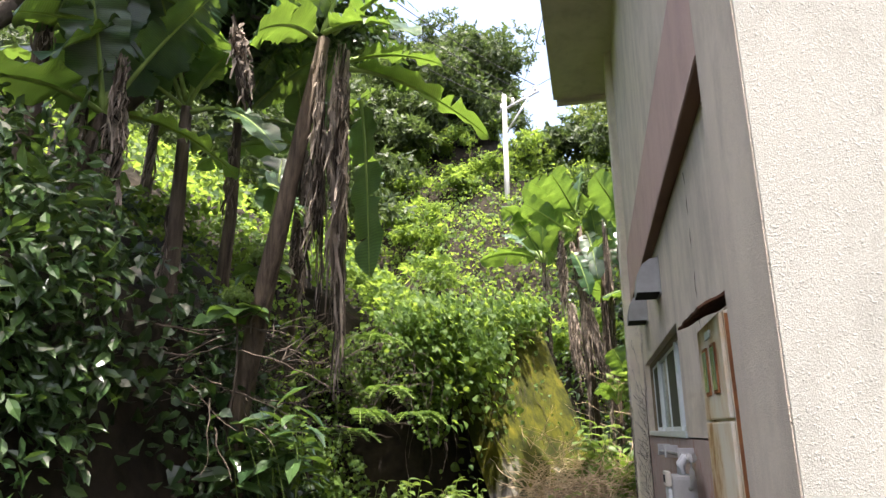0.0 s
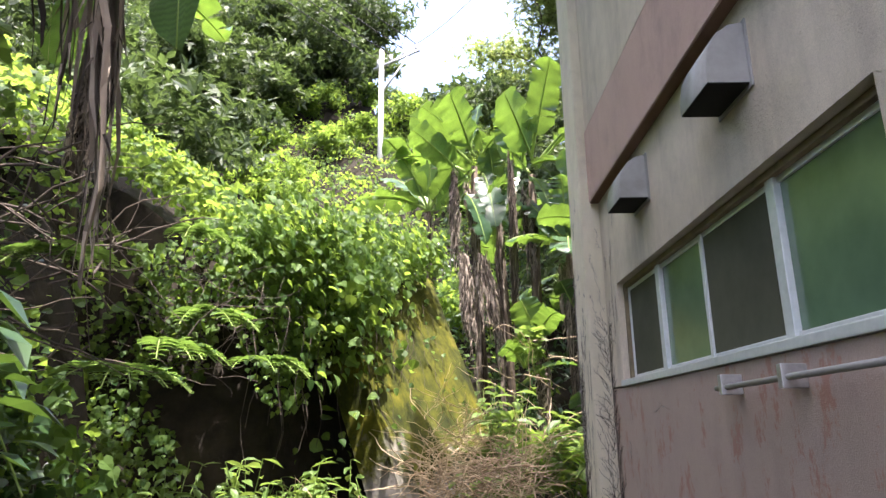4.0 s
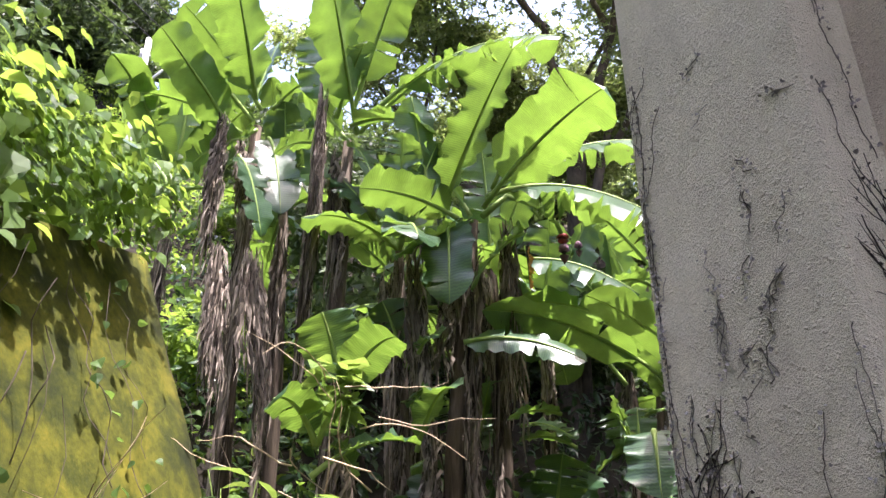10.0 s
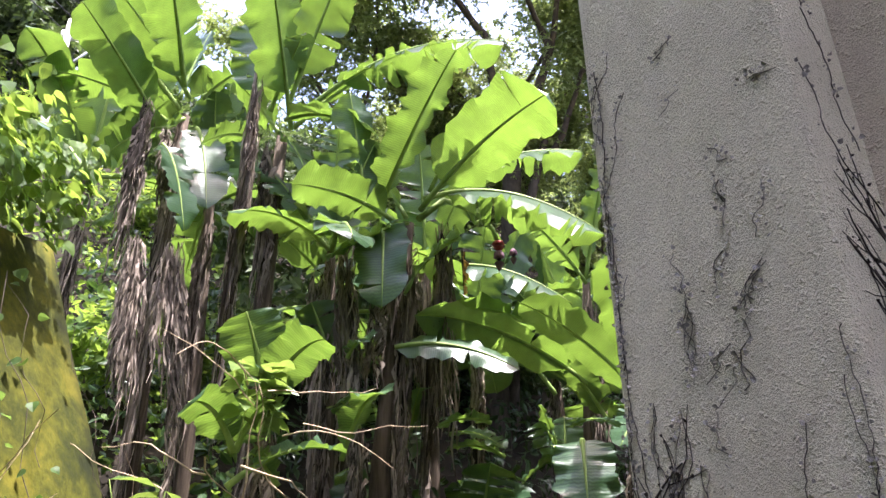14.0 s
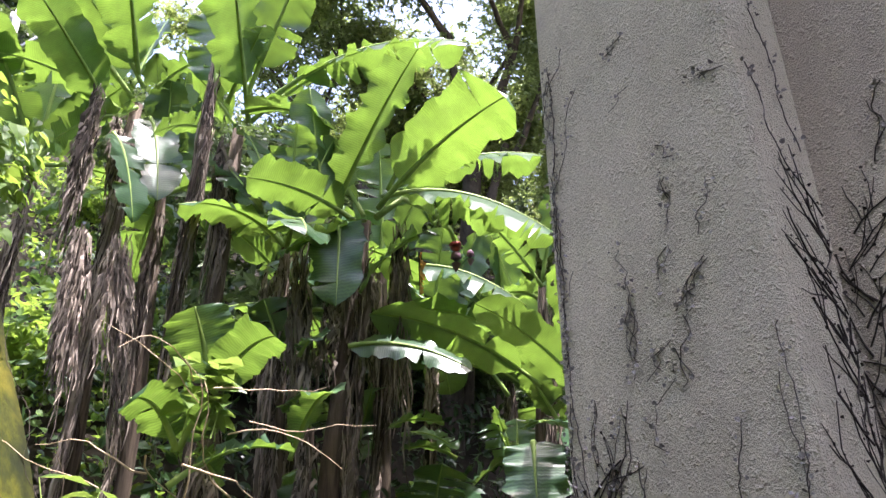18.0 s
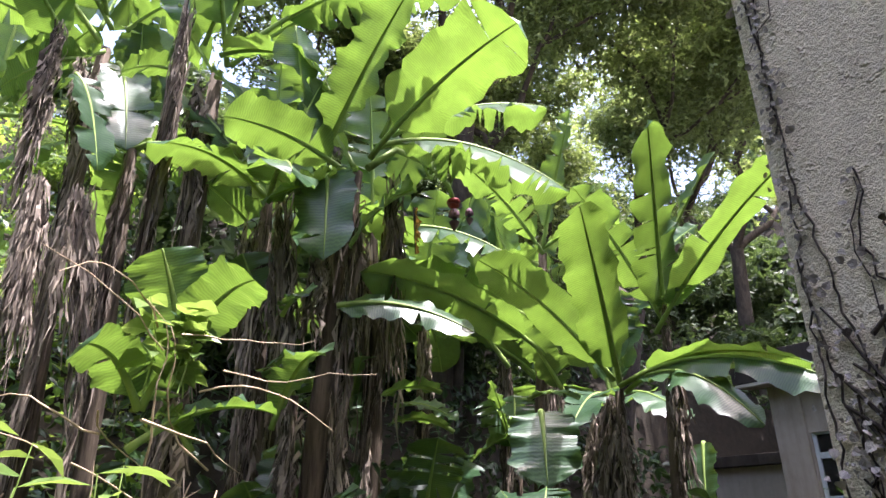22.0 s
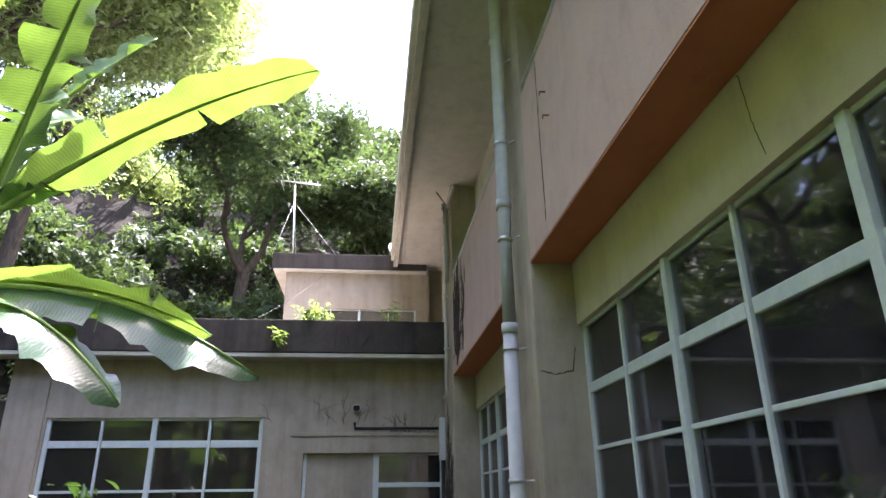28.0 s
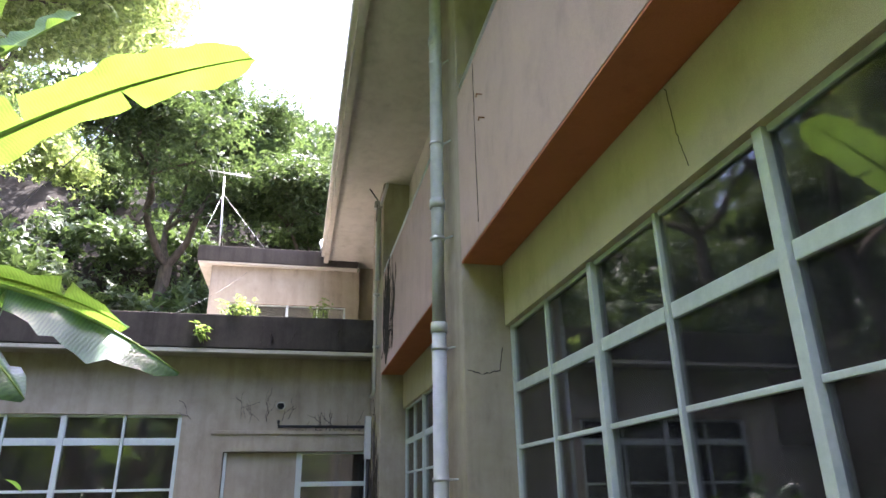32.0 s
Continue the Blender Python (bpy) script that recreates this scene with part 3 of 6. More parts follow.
structure("roof_wing", boxes((9.55, 18.3, 6.56, 11.75, 3.3, 3.58)), M_CONC, "flat concrete roof slab", "roof")
structure("trim_wing_fascia", boxes((9.50, 9.56, 6.56, 11.76, 3.235, 3.62), bevel=0.012), M_FASCIA, "black-stained concrete roof fascia", "fascia")
structure("trim_wing_drip", boxes((9.515, 9.60, 6.56, 11.74, 3.185, 3.232), bevel=0.008), M_SOFFIT, "chipped pale drip edge under the fascia", "trim")
structure("ceiling_wing_eave", boxes((9.60, VX, 6.56, 11.74, 3.20, 3.25)), M_WING, "beige eave soffit", "eaves")
structure("trim_door_ledge", boxes((VX - 0.05, VX, 6.575, 8.32, 2.335, 2.375), bevel=0.006), M_WING, "narrow concrete ledge over the door", "trim")
structure("trim_door_jamb", boxes((VX - 0.03, VX + 0.02, 8.175, 8.30, -0.1, 2.333), (VX - 0.03, VX + 0.02, 6.575, 8.175, 2.15, 2.333)), M_WING, "concrete surround of the door", "trim")
door = tagged(new("door_1"), "boarded grey-beige door stained by damp", "door", kind="structure")
part("door_panel", boxes((VX + 0.05, VX + 0.09, 7.36, 8.165, 0.1, 2.14), bevel=0.004), M_WING, door)
part("door_frame", boxes((VX + 0.02, VX + 0.10, 8.135, 8.168, 0.1, 2.143), (VX + 0.02, VX + 0.10, 7.34, 7.375, 0.1, 2.143)), M_ALU, door)
glazed("window_6", "wing window with white glazing bars", (VX + 0.07, 11.03, 0), (0, -1, 0), [0, 0.595, 1.17, 1.78, 2.38], [0.88, 1.32, 1.76, 2.26, 2.545], 0.05, M_GLASSD, wide=(2,), thick=0.045)
glazed("window_7", "dark window beside the boarded door", (VX + 0.07, 7.34, 0), (0, -1, 0), [0, 0.77], [0.9, 1.45, 1.80, 2.142], 0.05, M_GLASSD)
# upper block behind
structure("wall_upper_block", boxes((11.83, 12.03, 6.557, 8.79, 4.41, 4.99), (11.83, 12.03, 8.52, 8.79, 3.58, 4.41), (11.83, 12.03, 6.557, 6.76, 3.58, 4.41), (11.83, 12.03, 6.76, 8.52, 3.58, 3.75), (12.03, 16, 8.57, 8.79, 3.58, 4.99)), M_WING, "pale cream upper storey wall")
structure("wall_upper_block_back", boxes((15.8, 16.0, 6.5, 8.57, 3.58, 5.0)), M_ROOM, "dim upper room wall")
structure("roof_upper_block", boxes((11.715, 16.4, 6.6, 8.98, 4.99, 5.015)), M_SOFFIT, "pale chipped roof edge", "roof")
structure("trim_upper_fascia", boxes((11.70, 16.42, 6.6, 9.0, 5.018, 5.262), bevel=0.012), M_FASCIA, "dark mouldy roof fascia", "fascia")
glazed("window_8", "upper storey window with pale frames", (11.90, 8.52, 0), (0, -1, 0), [0, 0.44, 0.88, 1.33, 1.76], [3.75, 4.1, 4.41], 0.05, wide=(2,))

# ---- retaining wall by the cave mouth ----


def slab(a, b, top_a, top_b, lean, thick, seg=(14, 16)):
    """A battered concrete wall from a to b with a slight unevenness."""
    bm = bmesh.new()
    a, b = Vector(a), Vector(b)
    d = (b - a).normalized()
    back = Vector((-d.y, d.x, 0))
    grids = []
    for side in (0, 1):
        g = []
        for i in range(seg[0] + 1):
            s = i / seg[0]
            col = []
            for j in range(seg[1] + 1):
                z = (top_a + (top_b - top_a) * s) * j / seg[1]
                p = a.lerp(b, s) + back * (lean * z + thick * side) + Vector((0, 0, z))
                p += back * 0.03 * noise.noise(p * 1.3)
                col.append(bm.verts.new(p))
            g.append(col)
        grids.append(g)
    f, k = grids
    for g, flip in ((f, False), (k, True)):
        for i in range(seg[0]):
            for j in range(seg[1]):
                q = (g[i][j], g[i + 1][j], g[i + 1][j + 1], g[i][j + 1])
                bm.faces.new(q[::-1] if flip else q).smooth = True
    for j in range(seg[1]):
        bm.faces.new((f[0][j], f[0][j + 1], k[0][j + 1], k[0][j]))
        bm.faces.new((f[-1][j], k[-1][j], k[-1][j + 1], f[-1][j + 1]))
    for i in range(seg[0]):
        bm.faces.new((f[i][-1], f[i + 1][-1], k[i + 1][-1], k[i][-1]))
    return bm


structure("wall_retaining", slab((0.72, 7.25, 0), (1.62, 9.0, 0), 2.5, 2.95, 0.40, 0.3), M_MOSS, "concrete retaining wall grown over with yellow moss", "retaining wall")
# sheet in the near-black soil colour, painting the darkness of the mouth
structure("wall_cave", boxes((-1.9, -1.7, 5.9, 7.6, 0, 3.0)), M_SOIL, "near-black sheet behind the overgrown mouth, its colour standing in for shade", "wall")

# ---- bananas ----


def banana_leaf(plant, root, tip, width=0.42, arch=0.25, roll=0.0, stalk=0.2, torn=2, fold=0.2, seed=0, material=None, label=""):
    """One banana leaf: stalk and rib with a wavy, partly torn blade on both sides."""
    r = random.Random(seed + int(abs(root[0]) * 977 + abs(tip[1]) * 613 + abs(tip[2]) * 331))
    o = Vector(plant.location)
    a, b = Vector(root) - o, Vector(tip) - o
    ctrl = (a + b) / 2 + Vector((0, 0, arch * (b - a).length))
    n = 30
    line = [a * (1 - s) ** 2 + ctrl * (2 * s * (1 - s)) + b * s * s for s in (k / n for k in range(n + 1))]
    length = (b - a).length
    side0 = (b - a).cross(Vector((0, 0, 1)))
    if side0.length < 0.15 * length:
        side0 = Vector((math.cos(seed), math.sin(seed), 0))
    side0.normalize()
    first = int(stalk * n)
    bm, at = bmesh.new(), {}
    uvl = bm.loops.layers.uv.new("blade")
    ph = [r.uniform(0, 6.28) for _ in range(4)]
    for sgn in (1, -1):
        cuts = sorted(r.randint(first + 3, n - 3) for _ in range(torn))
        prev, drop = None, 0.0
        for k in range(first, n + 1):
            s = (k - first) / (n - first)
            t = (line[min(k + 1, n)] - line[max(k - 1, 0)]).normalized()
            side = (side0 - side0.dot(t) * t).normalized()
            side = Matrix.Rotation(roll, 3, t) @ side
            up = side.cross(t)
            shape = min(1.0, (s / 0.16) ** 0.55 if s > 0 else 0.0) * min(1.0, (max(0.0, 1 - s) / 0.15) ** 0.5)
            w = width * 0.5 * shape * (1 + 0.06 * math.sin(17 * s + ph[0]) + 0.07 * r.uniform(-1, 1))
            wave = 0.13 * w * math.sin(19 * s + ph[1] + sgn) + 0.09 * w * math.sin(43 * s + ph[2]) + 0.05 * w * math.sin(83 * s + ph[3])
            p0 = line[k]
            p1 = p0 + side * sgn * w * 0.52 * math.cos(fold) + up * (w * 0.52 * math.sin(fold) + drop * 0.4)
            p2 = p0 + side * sgn * w * math.cos(fold * 0.9) + up * (w * math.sin(fold * 0.9) + wave + drop)
            ring = [bm.verts.new(p) for p in (p0, p1, p2)]
            for i, v in enumerate(ring):
                at[v] = (sgn * 0.5 * i * width, s * length)
            if prev and w + width > 0:
                for i in (0, 1):
                    q = (prev[i], prev[i + 1], ring[i + 1], ring[i])
                    bm.faces.new(q if sgn > 0 else q[::-1]).smooth = True
            if k in cuts:
                drop = r.uniform(-0.22, 0.02) * w
                gap = t * 0.022
                ring = [ring[0]] + [bm.verts.new(p + gap * i + up * drop * 0.5 * i) for i, p in ((1, p1), (2, p2))]
                for i, v in enumerate(ring):
                    at[v] = (sgn * 0.5 * i * width, s * length)
            prev = ring
    for f in bm.faces:
        for lp in f.loops:
            lp[uvl].uv = at[lp.vert]
    bmesh.ops.remove_doubles(bm, verts=bm.verts, dist=0.0004)
    lf = part("leaf", bm, material or M_BANANA, plant, label)
    rad = [0.022 * (1 - 0.86 * k / n) * (0.6 + width) for k in range(0, n + 1, 2)]
    part("stalk", tube(bmesh.new(), line[::2], rad, 6), M_STEMG if not material else M_DEAD, lf)
    return lf


def dead_bundle(plant, top, drop, spread=0.14, count=40, seed=1, lean=(0, 0, 0), label="hanging withered leaves"):
    """Withered leaves that hang down the stem as ragged straps."""
    r = np.random.default_rng(seed)
    o = np.array(plant.location)
    top = np.array(top) - o
    verts, faces, shreds = [], [], []
    spread = min(0.62 * spread, 0.10)
    hanks = [(r.uniform(0, 2 * math.pi), spread * r.uniform(0.1, 1.0), r.uniform(0.35, 1.0)) for _ in range(max(3, count // 9))]
    for _ in range(int(count * 1.7)):
        ang, rad, reach = hanks[r.integers(len(hanks))]
        ang, rad = ang + r.normal() * 0.35, rad * r.uniform(0.7, 1.3)
        out = np.array([math.cos(ang), math.sin(ang), 0.0])
        ln, w = drop * reach * r.uniform(0.6, 1.05), r.uniform(0.002, 0.011)
        z0 = -r.uniform(0, 0.3) * drop
        seg = 11
        side = np.cross(out, (0, 0, 1)) * math.cos(r.uniform(-1, 1)) + out * r.uniform(-0.6, 0.6)
        b0, ph = len(verts), r.uniform(0, 6)
        for k in range(seg + 1):
            s = k / seg
            c = top + out * (0.45 * spread + 0.6 * rad * (s ** 0.7) + 0.02 * math.sin(7 * s + ph) + 0.012 * math.sin(23 * s + ph)) + np.array(lean) * s * ln + np.array([0.015 * math.sin(9 * s + ph), 0.015 * math.cos(8 * s + ph), z0 - ln * s])
            ww = w * (0.5 + 0.9 * math.sin(math.pi * min(1, s * 0.9 + 0.08))) * r.uniform(0.6, 1.3)
            tw = math.sin(5 * s + ph)
            d = side * math.cos(tw) + out * math.sin(tw)
            verts += [c - d * ww, c + d * ww + np.array([0, 0, -0.03 * r.uniform(0, 1)])]
            if k:
                q = b0 + 2 * k
                faces.append((q - 2, q - 1, q + 1, q))
            if r.random() < 0.3:
                shreds.append((c, d * ww, out * r.uniform(0.005, 0.035) + side * r.uniform(-0.02, 0.02) - np.array([0, 0, r.uniform(0.04, 0.13)])))
    for c, d, tail in shreds:
        b0 = len(verts)
        verts += [c - d * 0.9, c + d * 0.9, c + tail + d * 0.2, c + tail - d * 0.2]
        faces.append((b0, b0 + 1, b0 + 2, b0 + 3))
    ob = raw("withered_leaf", verts, faces, M_DEAD, plant)
    return tagged(ob, label, kind="stuff")


def banana(label, foot, crown, radius=0.09, dead=0, group="banana plants"):
    """A banana plant: sheathed stem from its foot to the crown, where the leaves spring."""
    p = thing("banana_plant", label, "banana plant", foot, group)
    d = Vector(crown) - Vector(foot)
    mid = d * 0.5 + Vector((0.05 * math.sin(crown[0] * 9), 0.05 * math.cos(crown[1] * 7), 0))
    part("stem", tube(bmesh.new(), [Vector((0, 0, -0.25)), mid * 0.5, mid, (mid + d) / 2, d], [radius * 0.95, radius * 0.85, radius * 0.75, radius * 0.65, radius * 0.5], 12), M_STEM, p)
    if foot[1] > 6:
        dead_bundle(p, Vector(foot) + d * 0.97, d.length * 0.55, radius * 1.3, 30, seed=int(abs(crown[1]) * 70) + 11)
        dead_bundle(p, Vector(foot) + d * 0.62, d.length * 0.5, radius * 1.4, 34, seed=int(abs(crown[2]) * 90) + 17)
    for k in range(dead):
        s = 1 - 0.18 * k
        dead_bundle(p, Vector(foot) + d * s, d.length * s * 0.62, radius * 1.5, 26, seed=k + int(abs(crown[0]) * 50) + 3)
    return p


def common_banana(label, foot, crown, leaves, length, seed, radius=0.07, dead=1):
    """A banana plant whose leaves spread evenly round the crown, upright ones inside and arching ones outside."""
    r = random.Random(seed)
    p = banana(label, foot, crown, radius, dead)
    for k in range(leaves):
        a, lift = k * 2.4 + r.uniform(-0.3, 0.3), r.choice((0.25, 0.6, 0.95, 1.25)) + r.uniform(-0.15, 0.15)
        ln = length * r.uniform(0.75, 1.1)
        tip = Vector(crown) + Vector((math.cos(a) * math.cos(lift), math.sin(a) * math.cos(lift), math.sin(lift) - (0.45 if lift < 0.5 else 0.0))) * ln
        banana_leaf(p, crown, tuple(tip), r.uniform(0.32, 0.46), 0.28 if lift < 0.7 else 0.12, r.uniform(-0.6, 0.6), 0.16, r.randint(1, 6), r.uniform(-0.4, 0.25), seed + k)
    return p

# ---- each banana plant with its leaves ----
plant = banana("large banana plant with bright torn leaves and a flower stalk", (2.53, 9.89, 0.50), (2.63, 9.64, 3.56), 0.085, 0)
banana_leaf(plant, (2.44, 9.64, 3.72), (2.60, 8.86, 4.49), 0.46, 0.1, 0.5, 0.05, 1, 0.25, 2)
banana_leaf(plant, (2.69, 9.57, 3.65), (2.84, 8.25, 3.83), 0.46, 0.12, -0.5, 0.22, 1, 0.25, 3)
banana_leaf(plant, (2.56, 9.67, 3.56), (1.77, 9.56, 3.62), 0.34, 0.16, 0.5, 0.15, 1, 0.25, 4)
banana_leaf(plant, (2.44, 9.64, 3.50), (2.38, 9.47, 2.86), 0.36, 0.5, 0.3, 0.12, 2, 0.25, 5)
banana_leaf(plant, (2.41, 9.89, 3.74), (2.17, 9.70, 4.55), 0.3, 0.02, 0.9, 0.1, 1, 0.25, 6)
banana_leaf(plant, (2.65, 9.72, 3.64), (2.30, 10.02, 4.39), 0.3, 0.1, 0.4, 0.12, 2, 0.25, 7)
banana_leaf(plant, (2.72, 9.49, 3.76), (2.85, 8.83, 4.19), 0.26, 0.2, 0.9, 0.1, 2, 0.25, 8)
banana_leaf(plant, (2.73, 9.61, 3.76), (3.78, 8.94, 3.43), 0.44, 0.28, 0.1, 0.15, 7, -0.7, 9)
banana_leaf(plant, (2.86, 9.60, 3.89), (3.88, 9.19, 4.25), 0.36, 0.2, 0.1, 0.2, 6, -0.6, 10)
banana_leaf(plant, (2.52, 9.62, 3.47), (2.04, 9.58, 3.18), 0.3, 0.1, 0, 0.12, 2, 0.25, 11)
banana_leaf(plant, (2.97, 9.52, 3.47), (2.53, 9.48, 2.98), 0.3, 0.2, 0.2, 0.05, 1, 0.25, 12)
dead_bundle(plant, (2.50, 9.62, 3.49), 1.10, 0.1, 34, 13, (0.16, 0.16, 0))
dead_bundle(plant, (2.68, 9.75, 3.55), 0.92, 0.09, 24, 14, (-0.35, 0.26, 0))
dead_bundle(plant, (2.87, 9.62, 3.63), 1.50, 0.13, 40, 15, (0.12, 0.18, 0))
dead_bundle(plant, (2.41, 9.63, 3.01), 0.99, 0.09, 24, 16, (-0.03, 0.14, 0))
plant = banana("tall banana plant with upright translucent leaves", (1.97, 10.74, 0.60), (1.87, 10.44, 4.50), 0.09, 0)
banana_leaf(plant, (1.92, 10.38, 4.56), (1.43, 9.29, 5.07), 0.46, 0.05, 0.9, 0.25, 0, 0.25, 18)
banana_leaf(plant, (1.74, 10.36, 4.66), (1.80, 9.72, 4.98), 0.3, 0.1, 0.5, 0.12, 2, 0.25, 19)
banana_leaf(plant, (1.86, 10.30, 4.71), (2.00, 9.36, 5.57), 0.42, 0.05, -0.6, 0.2, 3, 0.25, 20)
banana_leaf(plant, (1.65, 10.42, 4.78), (1.56, 10.37, 5.51), 0.46, 0.05, 0.6, 0.1, 1, 0.25, 21)
banana_leaf(plant, (1.84, 10.28, 4.56), (2.40, 9.70, 4.25), 0.3, 0.25, 0.1, 0.05, 1, 0.25, 22)
banana_leaf(plant, (1.94, 10.34, 4.63), (3.07, 8.99, 4.84), 0.46, 0.3, 0.15, 0.25, 9, -0.6, 23)
banana_leaf(plant, (1.94, 10.38, 4.57), (2.79, 9.74, 5.17), 0.36, 0.2, 0.2, 0.25, 8, 0.25, 24)
banana_leaf(plant, (1.66, 10.50, 4.45), (1.26, 10.26, 4.16), 0.26, 0.25, 0.4, 0.1, 2, 0.25, 25)
banana_leaf(plant, (1.85, 10.36, 4.43), (2.02, 10.04, 3.90), 0.3, 0.3, 0, 0.12, 2, 0.25, 26)
banana_leaf(plant, (1.84, 10.43, 4.52), (1.49, 10.63, 5.03), 0.34, 0.1, 0.6, 0.12, 2, 0.25, 27)
dead_bundle(plant, (1.52, 9.82, 4.59), 2.21, 0.08, 60, 28, (0.01, 0.19, 0))
dead_bundle(plant, (1.74, 10.22, 4.31), 1.28, 0.12, 40, 29, (0.09, 0.27, 0))
plant = banana("banana plant with pale upright leaves on the bank", (1.26, 11.41, 1.20), (1.16, 11.11, 4.89), 0.09, 0)
banana_leaf(plant, (1.12, 10.99, 5.09), (0.81, 9.86, 5.38), 0.46, 0.05, 0.8, 0.1, 1, 0.25, 31)
banana_leaf(plant, (1.18, 11.03, 5.02), (0.43, 10.42, 5.49), 0.42, 0.12, 0.5, 0.15, 1, 0.25, 32)
banana_leaf(plant, (1.12, 11.18, 4.98), (0.28, 10.85, 5.57), 0.44, 0.1, 0.9, 0.15, 0, 0.25, 33)
banana_leaf(plant, (0.95, 11.25, 4.88), (0.33, 10.23, 5.06), 0.4, 0.05, 0.8, 0.1, 0, 0.25, 34)
banana_leaf(plant, (1.04, 11.25, 4.88), (0.02, 11.36, 5.15), 0.36, 0.2, 0.3, 0.15, 3, 0.25, 35)
banana_leaf(plant, (1.16, 11.04, 4.82), (0.87, 10.90, 4.05), 0.3, 0.3, 0.2, 0.1, 2, 0.25, 36)
banana_leaf(plant, (1.27, 11.06, 4.77), (1.41, 10.73, 3.89), 0.34, 0.3, 0.5, 0.1, 2, 0.25, 37)
banana_leaf(plant, (1.27, 11.01, 5.04), (1.63, 10.75, 5.34), 0.3, 0.2, 0.2, 0.12, 2, 0.25, 38)
banana_leaf(plant, (1.09, 11.01, 4.69), (0.60, 11.02, 4.24), 0.34, 0.3, 0.2, 0.12, 2, 0.25, 39)
banana_leaf(plant, (1.02, 10.74, 4.36), (1.27, 10.64, 3.63), 0.3, 0.35, 0.6, 0.1, 2, 0.25, 40)
banana_leaf(plant, (1.10, 11.13, 5.06), (1.26, 11.14, 5.88), 0.34, 0.1, 0.4, 0.12, 2, 0.25, 41)
dead_bundle(plant, (0.88, 10.74, 4.74), 1.21, 0.14, 50, 42, (0.00, 0.14, 0))
dead_bundle(plant, (1.04, 10.84, 4.58), 0.93, 0.12, 30, 43, (0.11, 0.13, 0))
dead_bundle(plant, (1.20, 10.66, 3.58), 1.38, 0.22, 60, 44, (0.13, -0.04, 0))
dead_bundle(plant, (0.97, 10.69, 3.55), 1.13, 0.22, 60, 45, (0.12, 0.00, 0))
plant = banana("young banana plant with a few broad leaves", (1.76, 9.46, 0.55), (1.71, 9.31, 2.27), 0.035, 0)
banana_leaf(plant, (1.69, 9.31, 2.24), (1.51, 9.15, 2.62), 0.34, 0.05, 0.7, 0.1, 0, 0.25, 47)
banana_leaf(plant, (1.68, 9.27, 2.23), (1.82, 8.81, 2.43), 0.26, 0.25, -0.5, 0.08, 0, 0.25, 48)
banana_leaf(plant, (1.72, 9.36, 2.26), (1.78, 9.16, 2.36), 0.3, 0.3, 0.3, 0.1, 0, 0.25, 49)
banana_leaf(plant, (1.51, 9.09, 1.93), (1.25, 8.80, 2.09), 0.22, 0.35, 0.6, 0.1, 1, 0.25, 50)
banana_leaf(plant, (1.52, 9.09, 1.93), (1.61, 8.93, 2.14), 0.26, 0.3, -0.4, 0.1, 1, 0.25, 51)
banana_leaf(plant, (1.48, 9.00, 1.77), (2.01, 8.95, 1.93), 0.24, 0.3, 0.2, 0.2, 2, 0.25, 52)
banana_leaf(plant, (1.72, 9.05, 1.78), (1.58, 9.07, 1.93), 0.2, 0.2, 0.2, 0.12, 2, 0.25, 53)
plant = banana("banana plant with drooping grey-green leaves in the shade", (2.37, 9.94, 0.50), (2.37, 9.74, 2.16), 0.06, 1)
banana_leaf(plant, (2.25, 9.70, 1.97), (2.33, 9.28, 2.29), 0.25, 0.45, 0.3, 0.1, 0, 0.25, 55)
banana_leaf(plant, (2.37, 9.74, 2.16), (2.20, 9.66, 2.31), 0.2, 0.2, 0.5, 0.12, 2, 0.25, 56)
banana_leaf(plant, (3.11, 9.94, 2.19), (3.27, 9.51, 2.06), 0.18, 0.2, 0.2, 0.12, 2, 0.25, 57)
banana_leaf(plant, (2.27, 10.00, 2.55), (2.06, 9.92, 2.98), 0.3, 0.1, 0.5, 0.1, 1, 0.25, 58)
banana_leaf(plant, (2.28, 9.77, 2.60), (2.29, 9.42, 2.63), 0.16, 0.3, 0.5, 0.12, 2, 0.25, 59)
dead_bundle(plant, (2.24, 9.84, 3.52), 1.82, 0.1, 40, 60, (0.04, -0.07, 0))
dead_bundle(plant, (2.09, 10.01, 3.28), 1.14, 0.07, 20, 61, (0.09, 0.10, 0))
dead_bundle(plant, (3.06, 9.98, 3.51), 1.19, 0.12, 40, 62, (0.09, 0.12, 0))
plant = banana("banana plant with torn pale leaves behind the flower", (4.62, 10.44, 0.50), (4.62, 10.14, 3.61), 0.07, 1)
banana_leaf(plant, (4.61, 10.13, 3.65), (4.46, 9.51, 4.66), 0.38, 0.05, 0.7, 0.15, 3, 0.25, 64)
banana_leaf(plant, (4.56, 10.07, 3.57), (3.62, 10.02, 4.16), 0.3, 0.2, 0.3, 0.1, 6, 0.25, 65)
banana_leaf(plant, (4.48, 10.06, 3.45), (3.93, 10.04, 3.28), 0.34, 0.3, 0.2, 0.1, 2, 0.25, 66)
banana_leaf(plant, (4.61, 10.13, 3.65), (5.09, 9.55, 3.75), 0.3, 0.25, 0.2, 0.1, 5, 0.25, 67)
banana_leaf(plant, (4.16, 9.88, 2.92), (3.14, 10.11, 3.13), 0.26, 0.22, 0.3, 0.1, 1, 0.25, 68)
banana_leaf(plant, (4.15, 9.82, 2.73), (3.82, 9.78, 2.84), 0.2, 0.2, 0.2, 0.12, 2, 0.25, 69)
